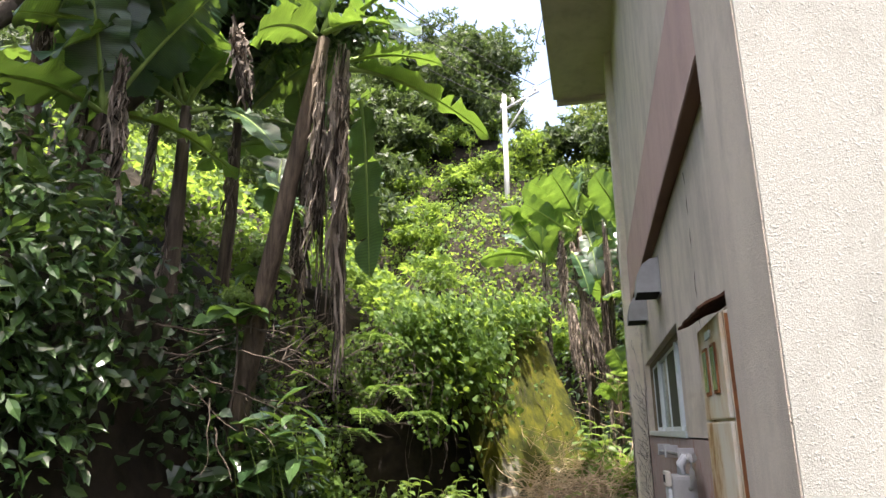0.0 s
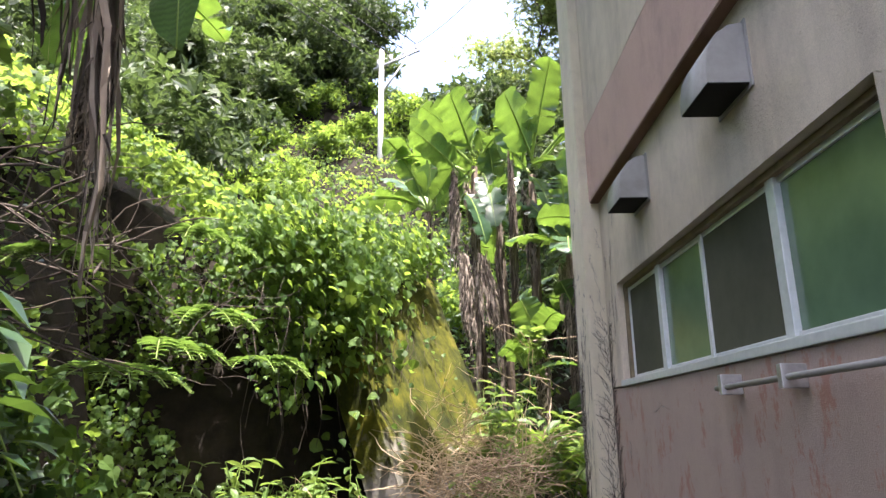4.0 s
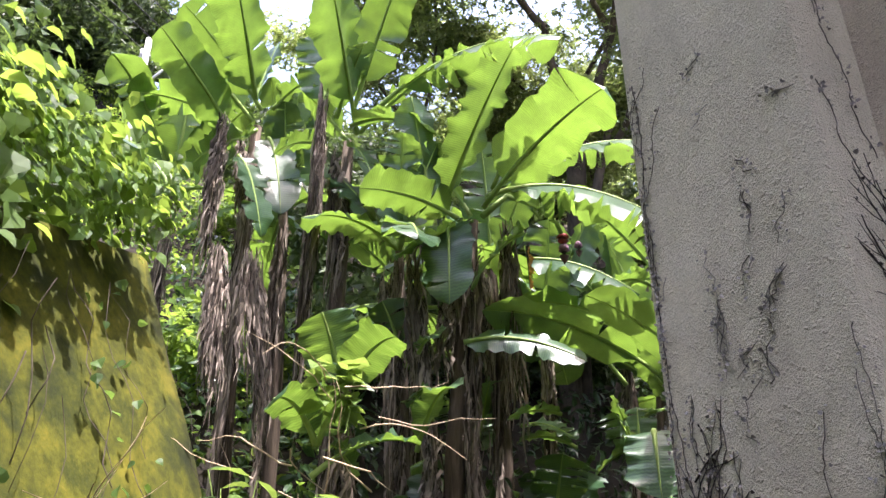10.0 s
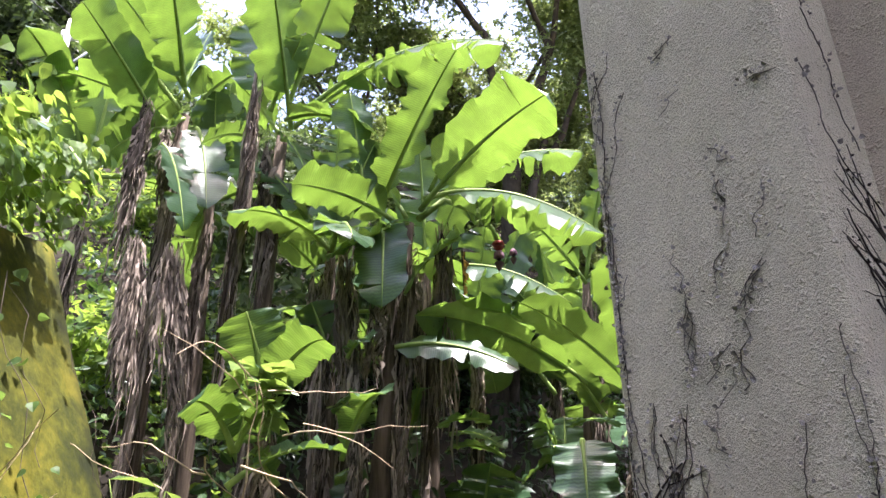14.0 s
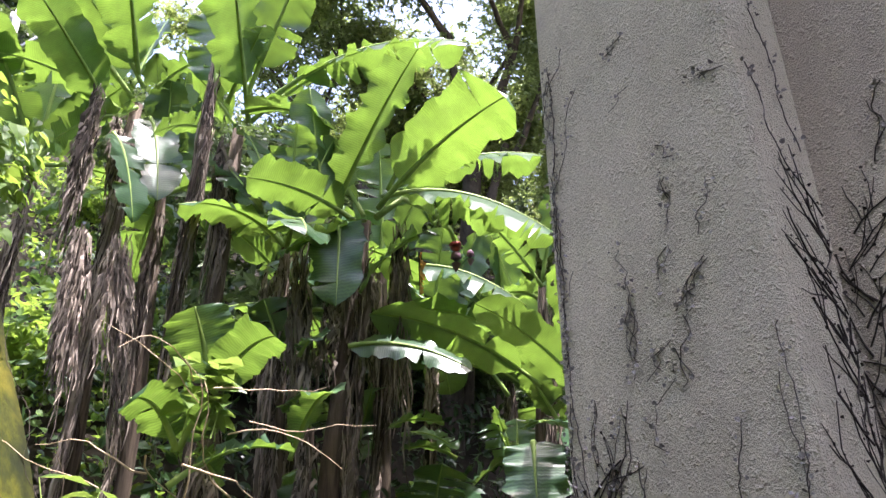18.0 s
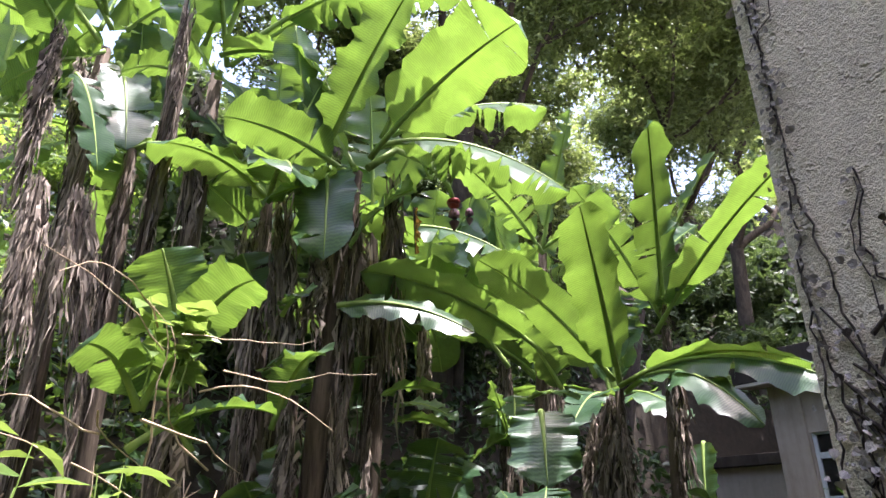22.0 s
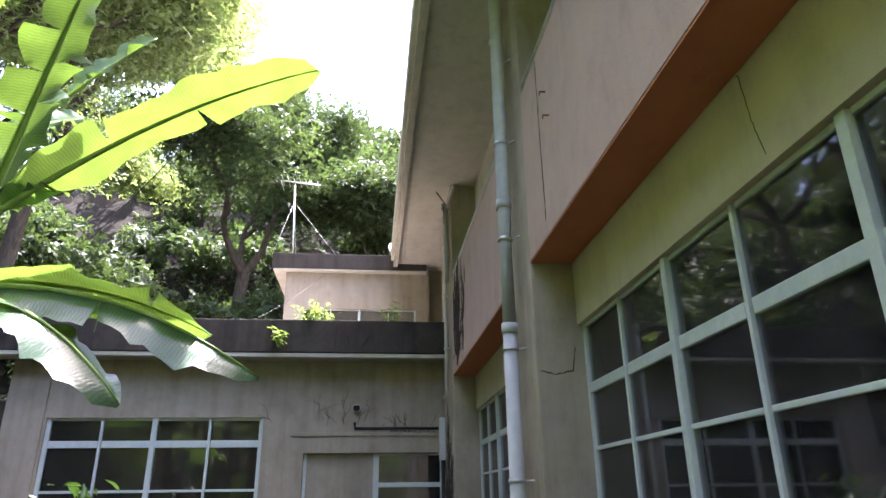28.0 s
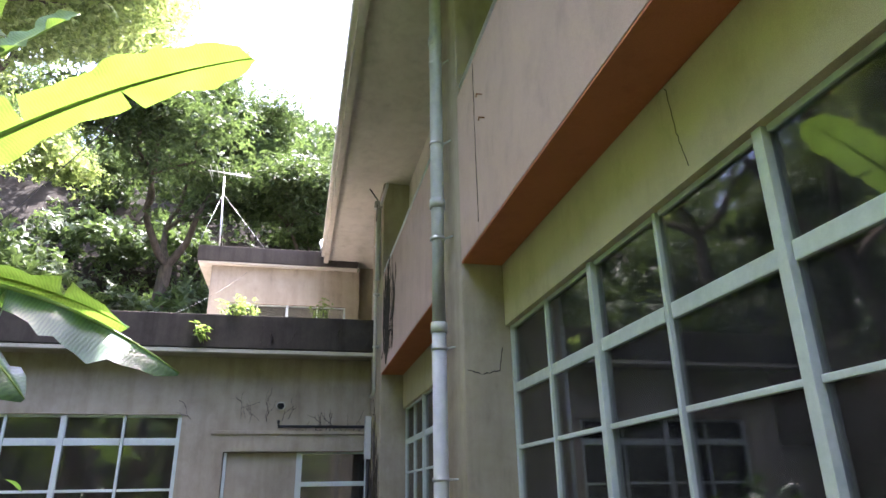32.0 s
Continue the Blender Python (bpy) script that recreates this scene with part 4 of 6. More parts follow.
banana_leaf(plant, (4.05, 9.96, 2.54), (3.54, 10.23, 3.18), 0.3, 0.15, 0.4, 0.2, 1, 0.25, 70)
plant = banana("large banana plant with long arching sunlit leaves", (4.28, 9.33, 0.35), (4.33, 9.21, 2.28), 0.055, 0)
banana_leaf(plant, (4.37, 9.23, 2.33), (3.43, 8.54, 3.08), 0.37, 0.06, 0.75, 0.12, 0, 0.25, 72)
banana_leaf(plant, (4.30, 9.22, 2.35), (3.18, 9.13, 2.91), 0.31, 0.14, 0.45, 0.1, 0, 0.25, 73)
banana_leaf(plant, (4.20, 9.51, 2.41), (2.67, 9.61, 2.89), 0.29, 0.2, 0.7, 0.25, 1, -0.3, 74)
banana_leaf(plant, (4.38, 9.44, 2.41), (4.06, 9.41, 2.87), 0.3, 0.05, 0.5, 0.15, 1, 0.25, 75)
banana_leaf(plant, (4.13, 9.49, 2.28), (3.87, 9.57, 2.68), 0.26, 0.12, 0.5, 0.1, 1, 0.25, 76)
banana_leaf(plant, (4.33, 9.20, 2.31), (4.46, 7.83, 2.08), 0.25, 0.26, 0.45, 0.1, 1, -0.6, 77)
banana_leaf(plant, (4.43, 9.22, 2.35), (4.49, 8.03, 2.25), 0.25, 0.22, -0.5, 0.15, 1, -0.3, 78)
banana_leaf(plant, (4.36, 9.18, 2.27), (4.30, 8.26, 1.96), 0.24, 0.42, 0.4, 0.2, 1, -0.3, 79)
banana_leaf(plant, (3.57, 9.11, 2.08), (3.45, 8.96, 1.69), 0.36, 0.45, 0, 0.05, 0, -0.1, 80)
banana_leaf(plant, (3.97, 9.67, 2.27), (3.98, 9.22, 2.20), 0.12, 0.2, 0.2, 0.12, 2, 0.25, 81)
dead_bundle(plant, (4.34, 9.30, 2.29), 0.84, 0.16, 50, 82, (-0.20, -0.02, 0))
dead_bundle(plant, (4.35, 9.41, 2.19), 0.73, 0.14, 30, 83, (-0.26, 0.07, 0))
plant = banana("tall banana plant with torn upright leaves", (4.83, 9.36, 0.35), (4.88, 9.21, 2.79), 0.06, 1)
banana_leaf(plant, (4.88, 9.21, 2.79), (4.03, 8.48, 3.80), 0.38, 0.04, 0.8, 0.12, 4, 0.25, 85)
banana_leaf(plant, (4.78, 9.22, 2.73), (4.48, 7.68, 3.49), 0.26, 0.14, -0.3, 0.12, 1, 0.25, 86)
banana_leaf(plant, (4.76, 9.15, 3.12), (4.79, 8.54, 3.85), 0.26, 0.1, 0.8, 0.1, 1, 0.25, 87)
banana_leaf(plant, (4.86, 9.20, 2.85), (4.75, 8.83, 2.96), 0.24, 0.2, 0.2, 0.1, 3, 0.25, 88)
banana_leaf(plant, (4.85, 9.21, 2.85), (4.12, 9.25, 3.71), 0.3, 0.1, 0.5, 0.1, 6, 0.25, 89)
banana_leaf(plant, (4.81, 9.15, 3.25), (5.02, 8.92, 3.50), 0.26, 0.1, 0.6, 0.1, 0, 0.25, 90)
dead_bundle(plant, (4.78, 9.14, 3.09), 0.34, 0.03, 8, 91, (0.15, -0.12, 0))
plant = banana("banana plant with grey drooping leaves among withered ones", (5.07, 10.99, 0.35), (5.17, 10.79, 2.70), 0.06, 1)
banana_leaf(plant, (2.54, 9.62, 2.66), (3.20, 9.20, 2.50), 0.22, 0.2, 0.95, 0.02, 1, -0.25, 93)
banana_leaf(plant, (5.14, 10.77, 2.86), (4.64, 10.94, 4.47), 0.34, 0.1, 0.5, 0.1, 2, 0.25, 94)
banana_leaf(plant, (5.13, 10.81, 2.77), (4.41, 11.19, 3.99), 0.3, 0.15, 0.5, 0.1, 2, 0.25, 95)
banana_leaf(plant, (5.14, 10.82, 2.69), (4.22, 11.17, 3.07), 0.26, 0.3, 0.3, 0.1, 1, 0.25, 96)
banana_leaf(plant, (5.12, 10.85, 2.69), (4.27, 11.58, 3.49), 0.34, 0.15, 0.3, 0.15, 4, 0.25, 97)
banana_leaf(plant, (3.19, 9.54, 2.22), (2.80, 9.55, 2.17), 0.14, 0.2, 0.3, 0.05, 1, 0.25, 98)
banana_leaf(plant, (3.50, 9.87, 2.05), (3.05, 9.91, 2.07), 0.13, 0.25, 0.3, 0.1, 1, 0.25, 99)
banana_leaf(plant, (4.95, 10.47, 3.71), (4.39, 10.68, 3.50), 0.22, 0.15, 0.4, 0.05, 0, 0.25, 100)
banana_leaf(plant, (4.73, 10.54, 2.12), (4.14, 10.68, 1.88), 0.26, 0.35, 0.2, 0.15, 1, 0.25, 101)
banana_leaf(plant, (5.76, 9.68, 2.09), (5.60, 9.63, 1.51), 0.26, 0.2, 0.3, 0.05, 2, 0.25, 102)
dead_bundle(plant, (3.17, 10.75, 3.91), 1.29, 0.16, 60, 103, (0.26, 0.12, 0))
dead_bundle(plant, (2.78, 10.47, 3.24), 1.01, 0.14, 50, 104, (0.26, 0.20, 0))
plant = banana("old banana plant with a leaning brown stem", (-1.13, 4.39, 1.00), (-0.38, 4.04, 4.16), 0.085, 0)
banana_leaf(plant, (-0.37, 4.02, 4.19), (0.32, 3.81, 3.93), 0.34, 0.25, 0.35, 0.1, 2, 0.25, 106)
banana_leaf(plant, (-0.43, 4.02, 4.15), (-0.62, 3.55, 3.92), 0.36, 0.3, 0.5, 0.1, 1, 0.25, 107)
banana_leaf(plant, (-0.32, 4.17, 4.01), (0.65, 4.56, 3.56), 0.34, 0.2, 0.2, 0.1, 2, 0.25, 108)
banana_leaf(plant, (-0.31, 4.24, 4.09), (0.33, 4.53, 4.15), 0.3, 0.2, 0.3, 0.1, 2, 0.25, 109)
banana_leaf(plant, (-0.21, 4.32, 3.82), (-0.14, 4.39, 2.58), 0.3, 0.35, 0.6, 0.1, 3, 0.25, 110)
banana_leaf(plant, (-0.42, 4.09, 4.24), (-0.11, 3.95, 4.90), 0.4, 0.05, 0.6, 0.12, 2, 0.25, 111)
banana_leaf(plant, (-0.46, 4.08, 4.24), (-0.65, 3.71, 4.88), 0.4, 0.1, 0.5, 0.12, 2, 0.25, 112)
banana_leaf(plant, (-0.32, 4.04, 4.19), (0.49, 4.10, 4.62), 0.36, 0.2, 0.3, 0.12, 2, 0.25, 113)
banana_leaf(plant, (-0.93, 4.38, 3.28), (-0.87, 4.93, 3.15), 0.36, 0.3, 0.8, 0.1, 3, 0.25, 114)
banana_leaf(plant, (-0.96, 4.57, 3.05), (-0.97, 4.69, 3.63), 0.3, 0.1, 0.6, 0.12, 2, 0.25, 115)
dead_bundle(plant, (-0.21, 3.92, 4.06), 2.15, 0.09, 60, 116, (-0.09, 0.27, 0))
dead_bundle(plant, (-0.35, 4.00, 4.04), 1.90, 0.1, 40, 117, (-0.13, 0.33, 0))
dead_bundle(plant, (-0.73, 3.53, 4.04), 0.61, 0.05, 16, 118, (0.11, 0.51, 0))
plant = banana("banana plant half hidden by withered leaves", (-1.50, 4.37, 1.20), (-1.40, 4.07, 3.79), 0.075, 0)
banana_leaf(plant, (-1.40, 4.06, 3.83), (-1.38, 3.54, 4.53), 0.36, 0.05, 0.6, 0.2, 1, 0.25, 120)
banana_leaf(plant, (-1.38, 4.07, 3.83), (-1.11, 3.86, 4.74), 0.36, 0.05, 0.6, 0.2, 1, 0.25, 121)
banana_leaf(plant, (-1.40, 4.07, 3.79), (-0.91, 3.85, 4.03), 0.3, 0.25, 0.3, 0.2, 1, 0.25, 122)
banana_leaf(plant, (-1.33, 4.03, 3.72), (-0.64, 4.01, 3.35), 0.26, 0.35, 0.4, 0.3, 1, 0.25, 123)
banana_leaf(plant, (-1.43, 4.05, 3.79), (-1.63, 3.56, 3.84), 0.3, 0.2, 0.3, 0.2, 1, 0.25, 124)
banana_leaf(plant, (-1.41, 4.09, 3.76), (-1.73, 3.68, 4.57), 0.34, 0.15, 0.4, 0.2, 2, 0.25, 125)
dead_bundle(plant, (-1.48, 4.15, 3.28), 1.15, 0.1, 30, 126, (-0.03, 0.05, 0))
dead_bundle(plant, (-1.44, 3.43, 3.84), 1.42, 0.1, 40, 127, (-0.14, 0.25, 0))
plant = banana("banana plant in the shade of the bank", (-1.71, 3.93, 1.40), (-1.61, 3.63, 3.99), 0.06, 0)
banana_leaf(plant, (-1.60, 3.61, 4.03), (-1.60, 3.11, 3.64), 0.36, 0.25, 0.4, 0.15, 2, 0.25, 129)
banana_leaf(plant, (-1.60, 3.61, 4.03), (-1.81, 3.01, 3.89), 0.36, 0.2, 0.3, 0.15, 2, 0.25, 130)
banana_leaf(plant, (-1.59, 3.60, 4.06), (-1.79, 3.47, 4.55), 0.34, 0.1, 0.4, 0.12, 2, 0.25, 131)
banana_leaf(plant, (-1.60, 3.61, 4.03), (-1.37, 3.59, 4.48), 0.34, 0.1, 0.5, 0.12, 2, 0.25, 132)
banana_leaf(plant, (-1.62, 3.66, 3.93), (-1.68, 3.39, 3.33), 0.3, 0.35, 0.3, 0.12, 2, 0.25, 133)
# plants further back and up the bank
for k, (x, y, z) in enumerate(((2.7, 11.0, 3.3), (3.9, 10.9, 3.1), (5.0, 11.2, 3.3), (1.5, 11.3, 4.2), (6.0, 10.8, 2.6), (0.5, 11.9, 4.5))):
    common_banana("banana plant in the shade behind the others", (x + 0.1, y + 0.1, 0.6), (x, y, z), 8, 1.25, 40 + 9 * k)
for k, (x, y, z) in enumerate(((2.4, 9.9, 1.3), (3.4, 10.1, 1.4), (4.2, 9.9, 1.3), (3.0, 10.5, 2.0), (4.6, 10.6, 2.0))):
    common_banana("young banana plant with drooping leaves in the shade", (x + 0.05, y + 0.1, 0.6), (x, y, z), 5, 0.6, 240 + 9 * k, 0.03, 0)
for k, (x, y, z) in enumerate(((2.2, 10.0, 3.4), (3.1, 10.3, 3.5))):
    common_banana("tall banana plant among the others", (x + 0.1, y + 0.1, 0.7), (x, y, z), 8, 1.15, 340 + 9 * k, 0.06, 1)
common_banana("banana plant leaning from the dark bank", (-1.9, 3.5, 2.3), (-1.6, 3.55, 3.5), 8, 1.0, 501)
for k, (x, y, z) in enumerate(((-1.75, 5.3, 4.3), (-2.5, 4.3, 4.5), (-1.6, 6.4, 4.5), (-2.9, 5.7, 4.9), (-1.9, 3.3, 4.4))):
    common_banana("banana plant on top of the bank", (x - 0.1, y + 0.1, 2.6), (x, y, z), 9, 1.3, 140 + 9 * k)

# ---- vines on the bank ----


def surface(n, x0, x1, y0, y1, weight=None):
    """Random places on the ground with their normals."""
    x, y = rng.uniform(x0, x1, n), rng.uniform(y0, y1, n)
    if weight is not None:
        keep = rng.uniform(size=n) < weight(x, y)
        x, y = x[keep], y[keep]
    e = 0.04
    z = height(x, y)
    nor = unit(np.stack([-(height(x + e, y) - z) / e, -(height(x, y + e) - z) / e, np.ones_like(x)], -1))
    return np.stack([x, y, z], -1), nor


def steep(x, y):
    """Weights a sample by the true area of the slope."""
    e = 0.05
    z = height(x, y)
    g = np.hypot((height(x + e, y) - z) / e, (height(x, y + e) - z) / e)
    return np.clip(np.sqrt(1 + g * g) / 5.0, 0, 1)


def mantle(name, label, n, region, shape, size, material, thick, gaps=0.0, kind_group="vines", top=99.0):
    p, nor = surface(n, *region, weight=steep)
    lump = 0.5 + 0.5 * np.sin(2.3 * p[:, 0] + 1.1 * p[:, 2]) * np.sin(1.9 * p[:, 1] + 1.7 * p[:, 2])
    keep = rng.uniform(size=len(p)) < np.where((p[:, 1] > 5.6) & (p[:, 1] < 9.2) & (p[:, 2] < np.where(p[:, 1] > 7.0, 2.3, 1.75)) & (p[:, 0] < 1.2), 0.05, 1.0)
    keep &= rng.uniform(size=len(p)) < 0.12 + 0.88 * (lump > gaps)
    keep &= rng.uniform(size=len(p)) < np.where(p[:, 2] > top + 0.3 * np.sin(3 * p[:, 1]), 0.12, 1.0)
    p, nor, lump = p[keep], nor[keep], lump[keep]
    p = p + nor * (thick * (0.25 + lump)[:, None] * rng.uniform(0.05, 1.0, (len(p), 1)) ** 0.6)
    s = rng.uniform(*size, len(p))
    ob = scatter(name, shape, p, nor * 0.5 + np.array([0.12, -0.2, 0.75]), s, material, along=np.array([0.3, -0.15, -0.6]) + 0.6 * rng.normal(size=p.shape), tilt=1.15)
    return tagged(ob, label, "vines", kind_group, "stuff")


mantle("bank_vine", "dense bright green kudzu leaves over the bank", 92000, (-3.2, 0.9, 4.9, 11.5), HEART, (0.022, 0.075), M_VINE, 0.5, 0.36)
mantle("bank_vine", "dense bright green kudzu leaves up the hillside", 95000, (-9, 2.5, 7.0, 24), HEART, (0.045, 0.13), M_VINE, 0.5)
mantle("bank_bush", "dark glossy camellia foliage on the bank", 50000, (-2.2, -0.5, 0.0, 3.15), LANCE, (0.045, 0.13), M_BUSH, 0.6, 0.08, top=2.8)
mantle("bank_undergrowth", "small dark leaves over the foot of the bank", 7000, (-1.7, -0.55, 3.9, 5.9), LANCE, (0.03, 0.085), M_BUSH, 0.3, 0.55)
# leaves coloured dark in place of the shade below the bananas
mantle("bank_undergrowth", "undergrowth below the bananas, shade painted into its dark leaves", 50000, (0.6, 12.0, 8.9, 17.0), LANCE, (0.08, 0.2), M_SHADED_LEAF, 0.9)
mantle("bank_undergrowth", "creepers behind the old bananas, leaves coloured dark for shade", 9000, (-4.0, -0.7, 3.0, 5.5), HEART, (0.04, 0.11), M_SHADED_LEAF, 0.35, 0.45)
mantle("bank_vine", "bright kudzu leaves on top of the bank", 6500, (-7.0, -2.7, 2.0, 8.0), HEART, (0.05, 0.13), M_VINE, 0.6)
mantle("bank_undergrowth", "low herbs below the bananas with shade put into the leaf colour", 15000, (1.6, 10.0, 8.25, 9.6), HEART, (0.05, 0.14), M_SHADED_LEAF, 0.4)

mantle("slope_undergrowth", "dense undergrowth on the eastern slope", 30000, (13.5, 26.0, 4.0, 22.0), SPRIG, (0.12, 0.3), M_WOODS, 1.0)

# vines spilling over the retaining wall


def spill(a, b, n, drop, size, material, out=0.25):
    a, b = np.array(a), np.array(b)
    s = rng.uniform(0, 1, n)
    d = np.abs(rng.normal(size=n)) * drop * (0.45 + 0.55 * np.sin(s * 9 + 1) ** 2)
    face = unit(np.cross(b - a, (0, 0, 1.0)))
    p = a + (b - a) * s[:, None] + face * (rng.uniform(-0.5, out, n) + 0.12 * d)[:, None]
    p[:, 2] -= d - 0.12 * rng.normal(size=n)
    return p, face + np.array([0, 0, 0.7]), rng.uniform(*size, n)


p, nor, s = spill((-0.35, 6.6, 2.8), (0.15, 8.0, 2.95), 4200, 0.42, (0.025, 0.08), M_VINE, 0.22)
tagged(scatter("spilling_vine", HEART, p, nor + 0 * p, s, M_VINE, along=np.array([0.2, -0.1, -0.9]) + 0 * p), "bright kudzu leaves spilling over the mossy wall", "vines", kind="stuff")

p, nor, s = spill((0.1, 7.9, 2.98), (0.62, 9.3, 3.25), 1700, 0.16, (0.035, 0.09), M_VINE, 0.16)
tagged(scatter("spilling_vine", HEART, p, nor + 0 * p, s, M_VINE, along=np.array([0.2, -0.1, -0.9]) + 0 * p), "kudzu along the top of the mossy wall", "vines", kind="stuff")

p, nor, s = spill((0.0, 6.65, 2.5), (0.36, 7.35, 2.5), 360, 0.5, (0.045, 0.095), M_VINE, 0.14)
tagged(scatter("spilling_vine", HEART, p, nor + 0 * p, s, M_VINE, along=np.array([0.2, -0.1, -0.9]) + 0 * p, tilt=0.7), "broad sunlit kudzu leaves hanging before the wall", "vines", kind="stuff")

# a curtain of leaves on the steep face beside the mouth
n = 6000
q = np.stack([rng.uniform(-1.6, 0.25, n), 6.93 + 0.07 * rng.normal(size=n), rng.uniform(0.75, 2.7, n)], -1)
q = q[(q[:, 0] < -1.1) | (q[:, 2] > 1.78 + 0.2 * np.sin(9 * q[:, 0]))]
q = q + np.stack([0.16 * np.sin(5.1 * q[:, 2] + 2), 0.14 * np.sin(3.7 * q[:, 2] + 4.3 * q[:, 0]) - 0.05, 0.12 * np.sin(6.3 * q[:, 0])], -1)
tagged(scatter("bank_vine", HEART, q, np.array([0.2, -0.7, 0.5]) + 0 * q, rng.uniform(0.022, 0.06, len(q)), M_VINE, along=np.array([0.1, -0.2, -0.9]) + 0 * q), "small kudzu leaves hanging over the dark mouth", "vines", "vines", "stuff")

# bare stems hanging from the vines in front of the wall
rh = random.Random(4)
bm = bmesh.new()
for _ in range(34):
    s = rh.random()
    p0 = Vector((-0.42 + 0.95 * s + rh.uniform(-0.15, 0.06), 6.1 + 2.3 * s, 2.15 + rh.uniform(-0.2, 0.3)))
    line, ph = [p0], rh.uniform(0, 6)
    for k in range(9):
        line.append(line[-1] + Vector((0.03 * math.sin(1.1 * k + ph), 0.035 * math.cos(1.4 * k + ph), -rh.uniform(0.05, 0.13))))
    tube(bm, line, rh.uniform(0.0012, 0.003), 5, cap=False)
tagged(part("hanging_stem", bm, M_BARK), "bare brown vine stems dangling before the damp wall", "vines", kind="stuff")

# thin stems with small leaves trailing down the mossy face
bm, q = bmesh.new(), []
for _ in range(9):
    s = rh.random()
    p0 = Vector((0.72 + 0.90 * s, 7.25 + 1.75 * s, 0)) + Vector((-0.89, 0.457, 0)) * (0.4 * 2.3 - 0.07)
    z, line = 2.3 + 0.4 * s, []
    for k in range(12):
        line.append(p0 + Vector((0.89, -0.457, 0)) * 0.4 * (2.3 - z) + Vector((0.03 * math.sin(1.3 * k + s * 40), 0.03 * math.cos(1.7 * k + s * 30), z)))
        z -= rh.uniform(0.05, 0.12)
        if rh.random() < 0.45:
            q.append(tuple(line[-1] + Vector((rh.uniform(0, 0.05), rh.uniform(-0.05, 0.02), 0))))
    tube(bm, line, rh.uniform(0.0012, 0.0028), 5, cap=False)
tagged(part("hanging_stem", bm, M_BARK), "thin stems trailing down the mossy wall", "vines", kind="stuff")
q = np.array(q)
tagged(scatter("spilling_vine", HEART, q, np.array([0.6, -0.4, 0.6]) + 0 * q, rng.uniform(0.03, 0.06, len(q)), M_FERN, along=np.array([0.2, -0.1, -0.9]) + 0 * q, tilt=0.8), "small creeper leaves dotted over the mossy wall", "vines", kind="stuff")

# ---- woods ----


def crown_points(c, r, n, clumps=16):
    """Leaf places on many small clumps that make up one crown, with gaps between them."""
    c, r = np.asarray(c, float), np.asarray(r, float)
    d = unit(rng.normal(size=(clumps, 3)))
    d[:, 2] = np.abs(d[:, 2]) * 0.9 - 0.25
    cc = c + d * r * rng.uniform(0.45, 1.0, (clumps, 1))
    k = rng.integers(0, clumps, n)
    o = unit(rng.normal(size=(n, 3)))
    cr = rng.uniform(0.22, 0.42, clumps)[k, None] * r.min()
    return cc[k] + o * cr * np.array([1.15, 1.15, 0.6]) * rng.uniform(0.5, 1.0, (n, 1)), o * 0.4 + np.array([0, 0, 0.6]), cc


def woods(name, label, spots, radius, per, leaf, material):
    pts, nors, siz = [], [], []
    for x, y in spots:
        r = radius * rng.uniform(0.7, 1.3)
        z = float(height(np.array([x]), np.array([y]))[0])
        q, o, _ = crown_points((x, y, z + r * 0.9), (r, r, r * 0.85), per)
        pts.append(q), nors.append(o), siz.append(rng.uniform(0.6, 1.3, per) * leaf)
    ob = scatter(name, SPRIG, np.concatenate(pts), np.concatenate(nors), np.concatenate(siz), material, tilt=0.6)
    return tagged(ob, label, "woods", kind="stuff")


def grid_spots(x0, x1, y0, y1, step, keep):
    out = []
    for x in np.arange(x0, x1, step):
        for y in np.arange(y0, y1, step):
            q = (x + rng.uniform(-0.4, 0.4) * step, y + rng.uniform(-0.4, 0.4) * step)
            if keep(*q):
                out.append(q)
    return out


woods("hill_shrubs", "sunlit shrubs on the hillside", grid_spots(-10, 3, 14, 26, 1.7, lambda x, y: (x < 1.5 or y > 16) and not (y < 21.5 and abs(x - (1.0 - 0.104 * (y - 2))) < 1.5 and y > 15)), 0.9, 420, 0.16, M_VINE)
woods("hill_woods", "dense broadleaf woods on the western hill", grid_spots(-34, -4, 16, 44, 3.1, lambda x, y: x < -3.5), 2.3, 900, 0.3, M_WOODS)
woods("hill_woods", "tall trees on the western ridge", grid_spots(-12, 1.5, 21, 28, 2.2, lambda x, y: x < -1 and (y > 25 or x < -6.5)), 3.0, 1500, 0.26, M_WOODS)
woods("hill_woods", "dense broadleaf woods on the northern hill", grid_spots(-3, 20, 24, 42, 3.2, lambda x, y: True), 2.0, 800, 0.3, M_WOODS)
woods("hill_woods", "dark woods behind the bananas", grid_spots(3, 17, 13.4, 24, 2.3, lambda x, y: x < 9 or y > 15), 1.6, 900, 0.22, M_WOODS)
woods("hill_woods", "dense broadleaf woods behind the school", grid_spots(18.5, 46, 2, 26, 3.2, lambda x, y: True), 2.4, 900, 0.3, M_WOODS)

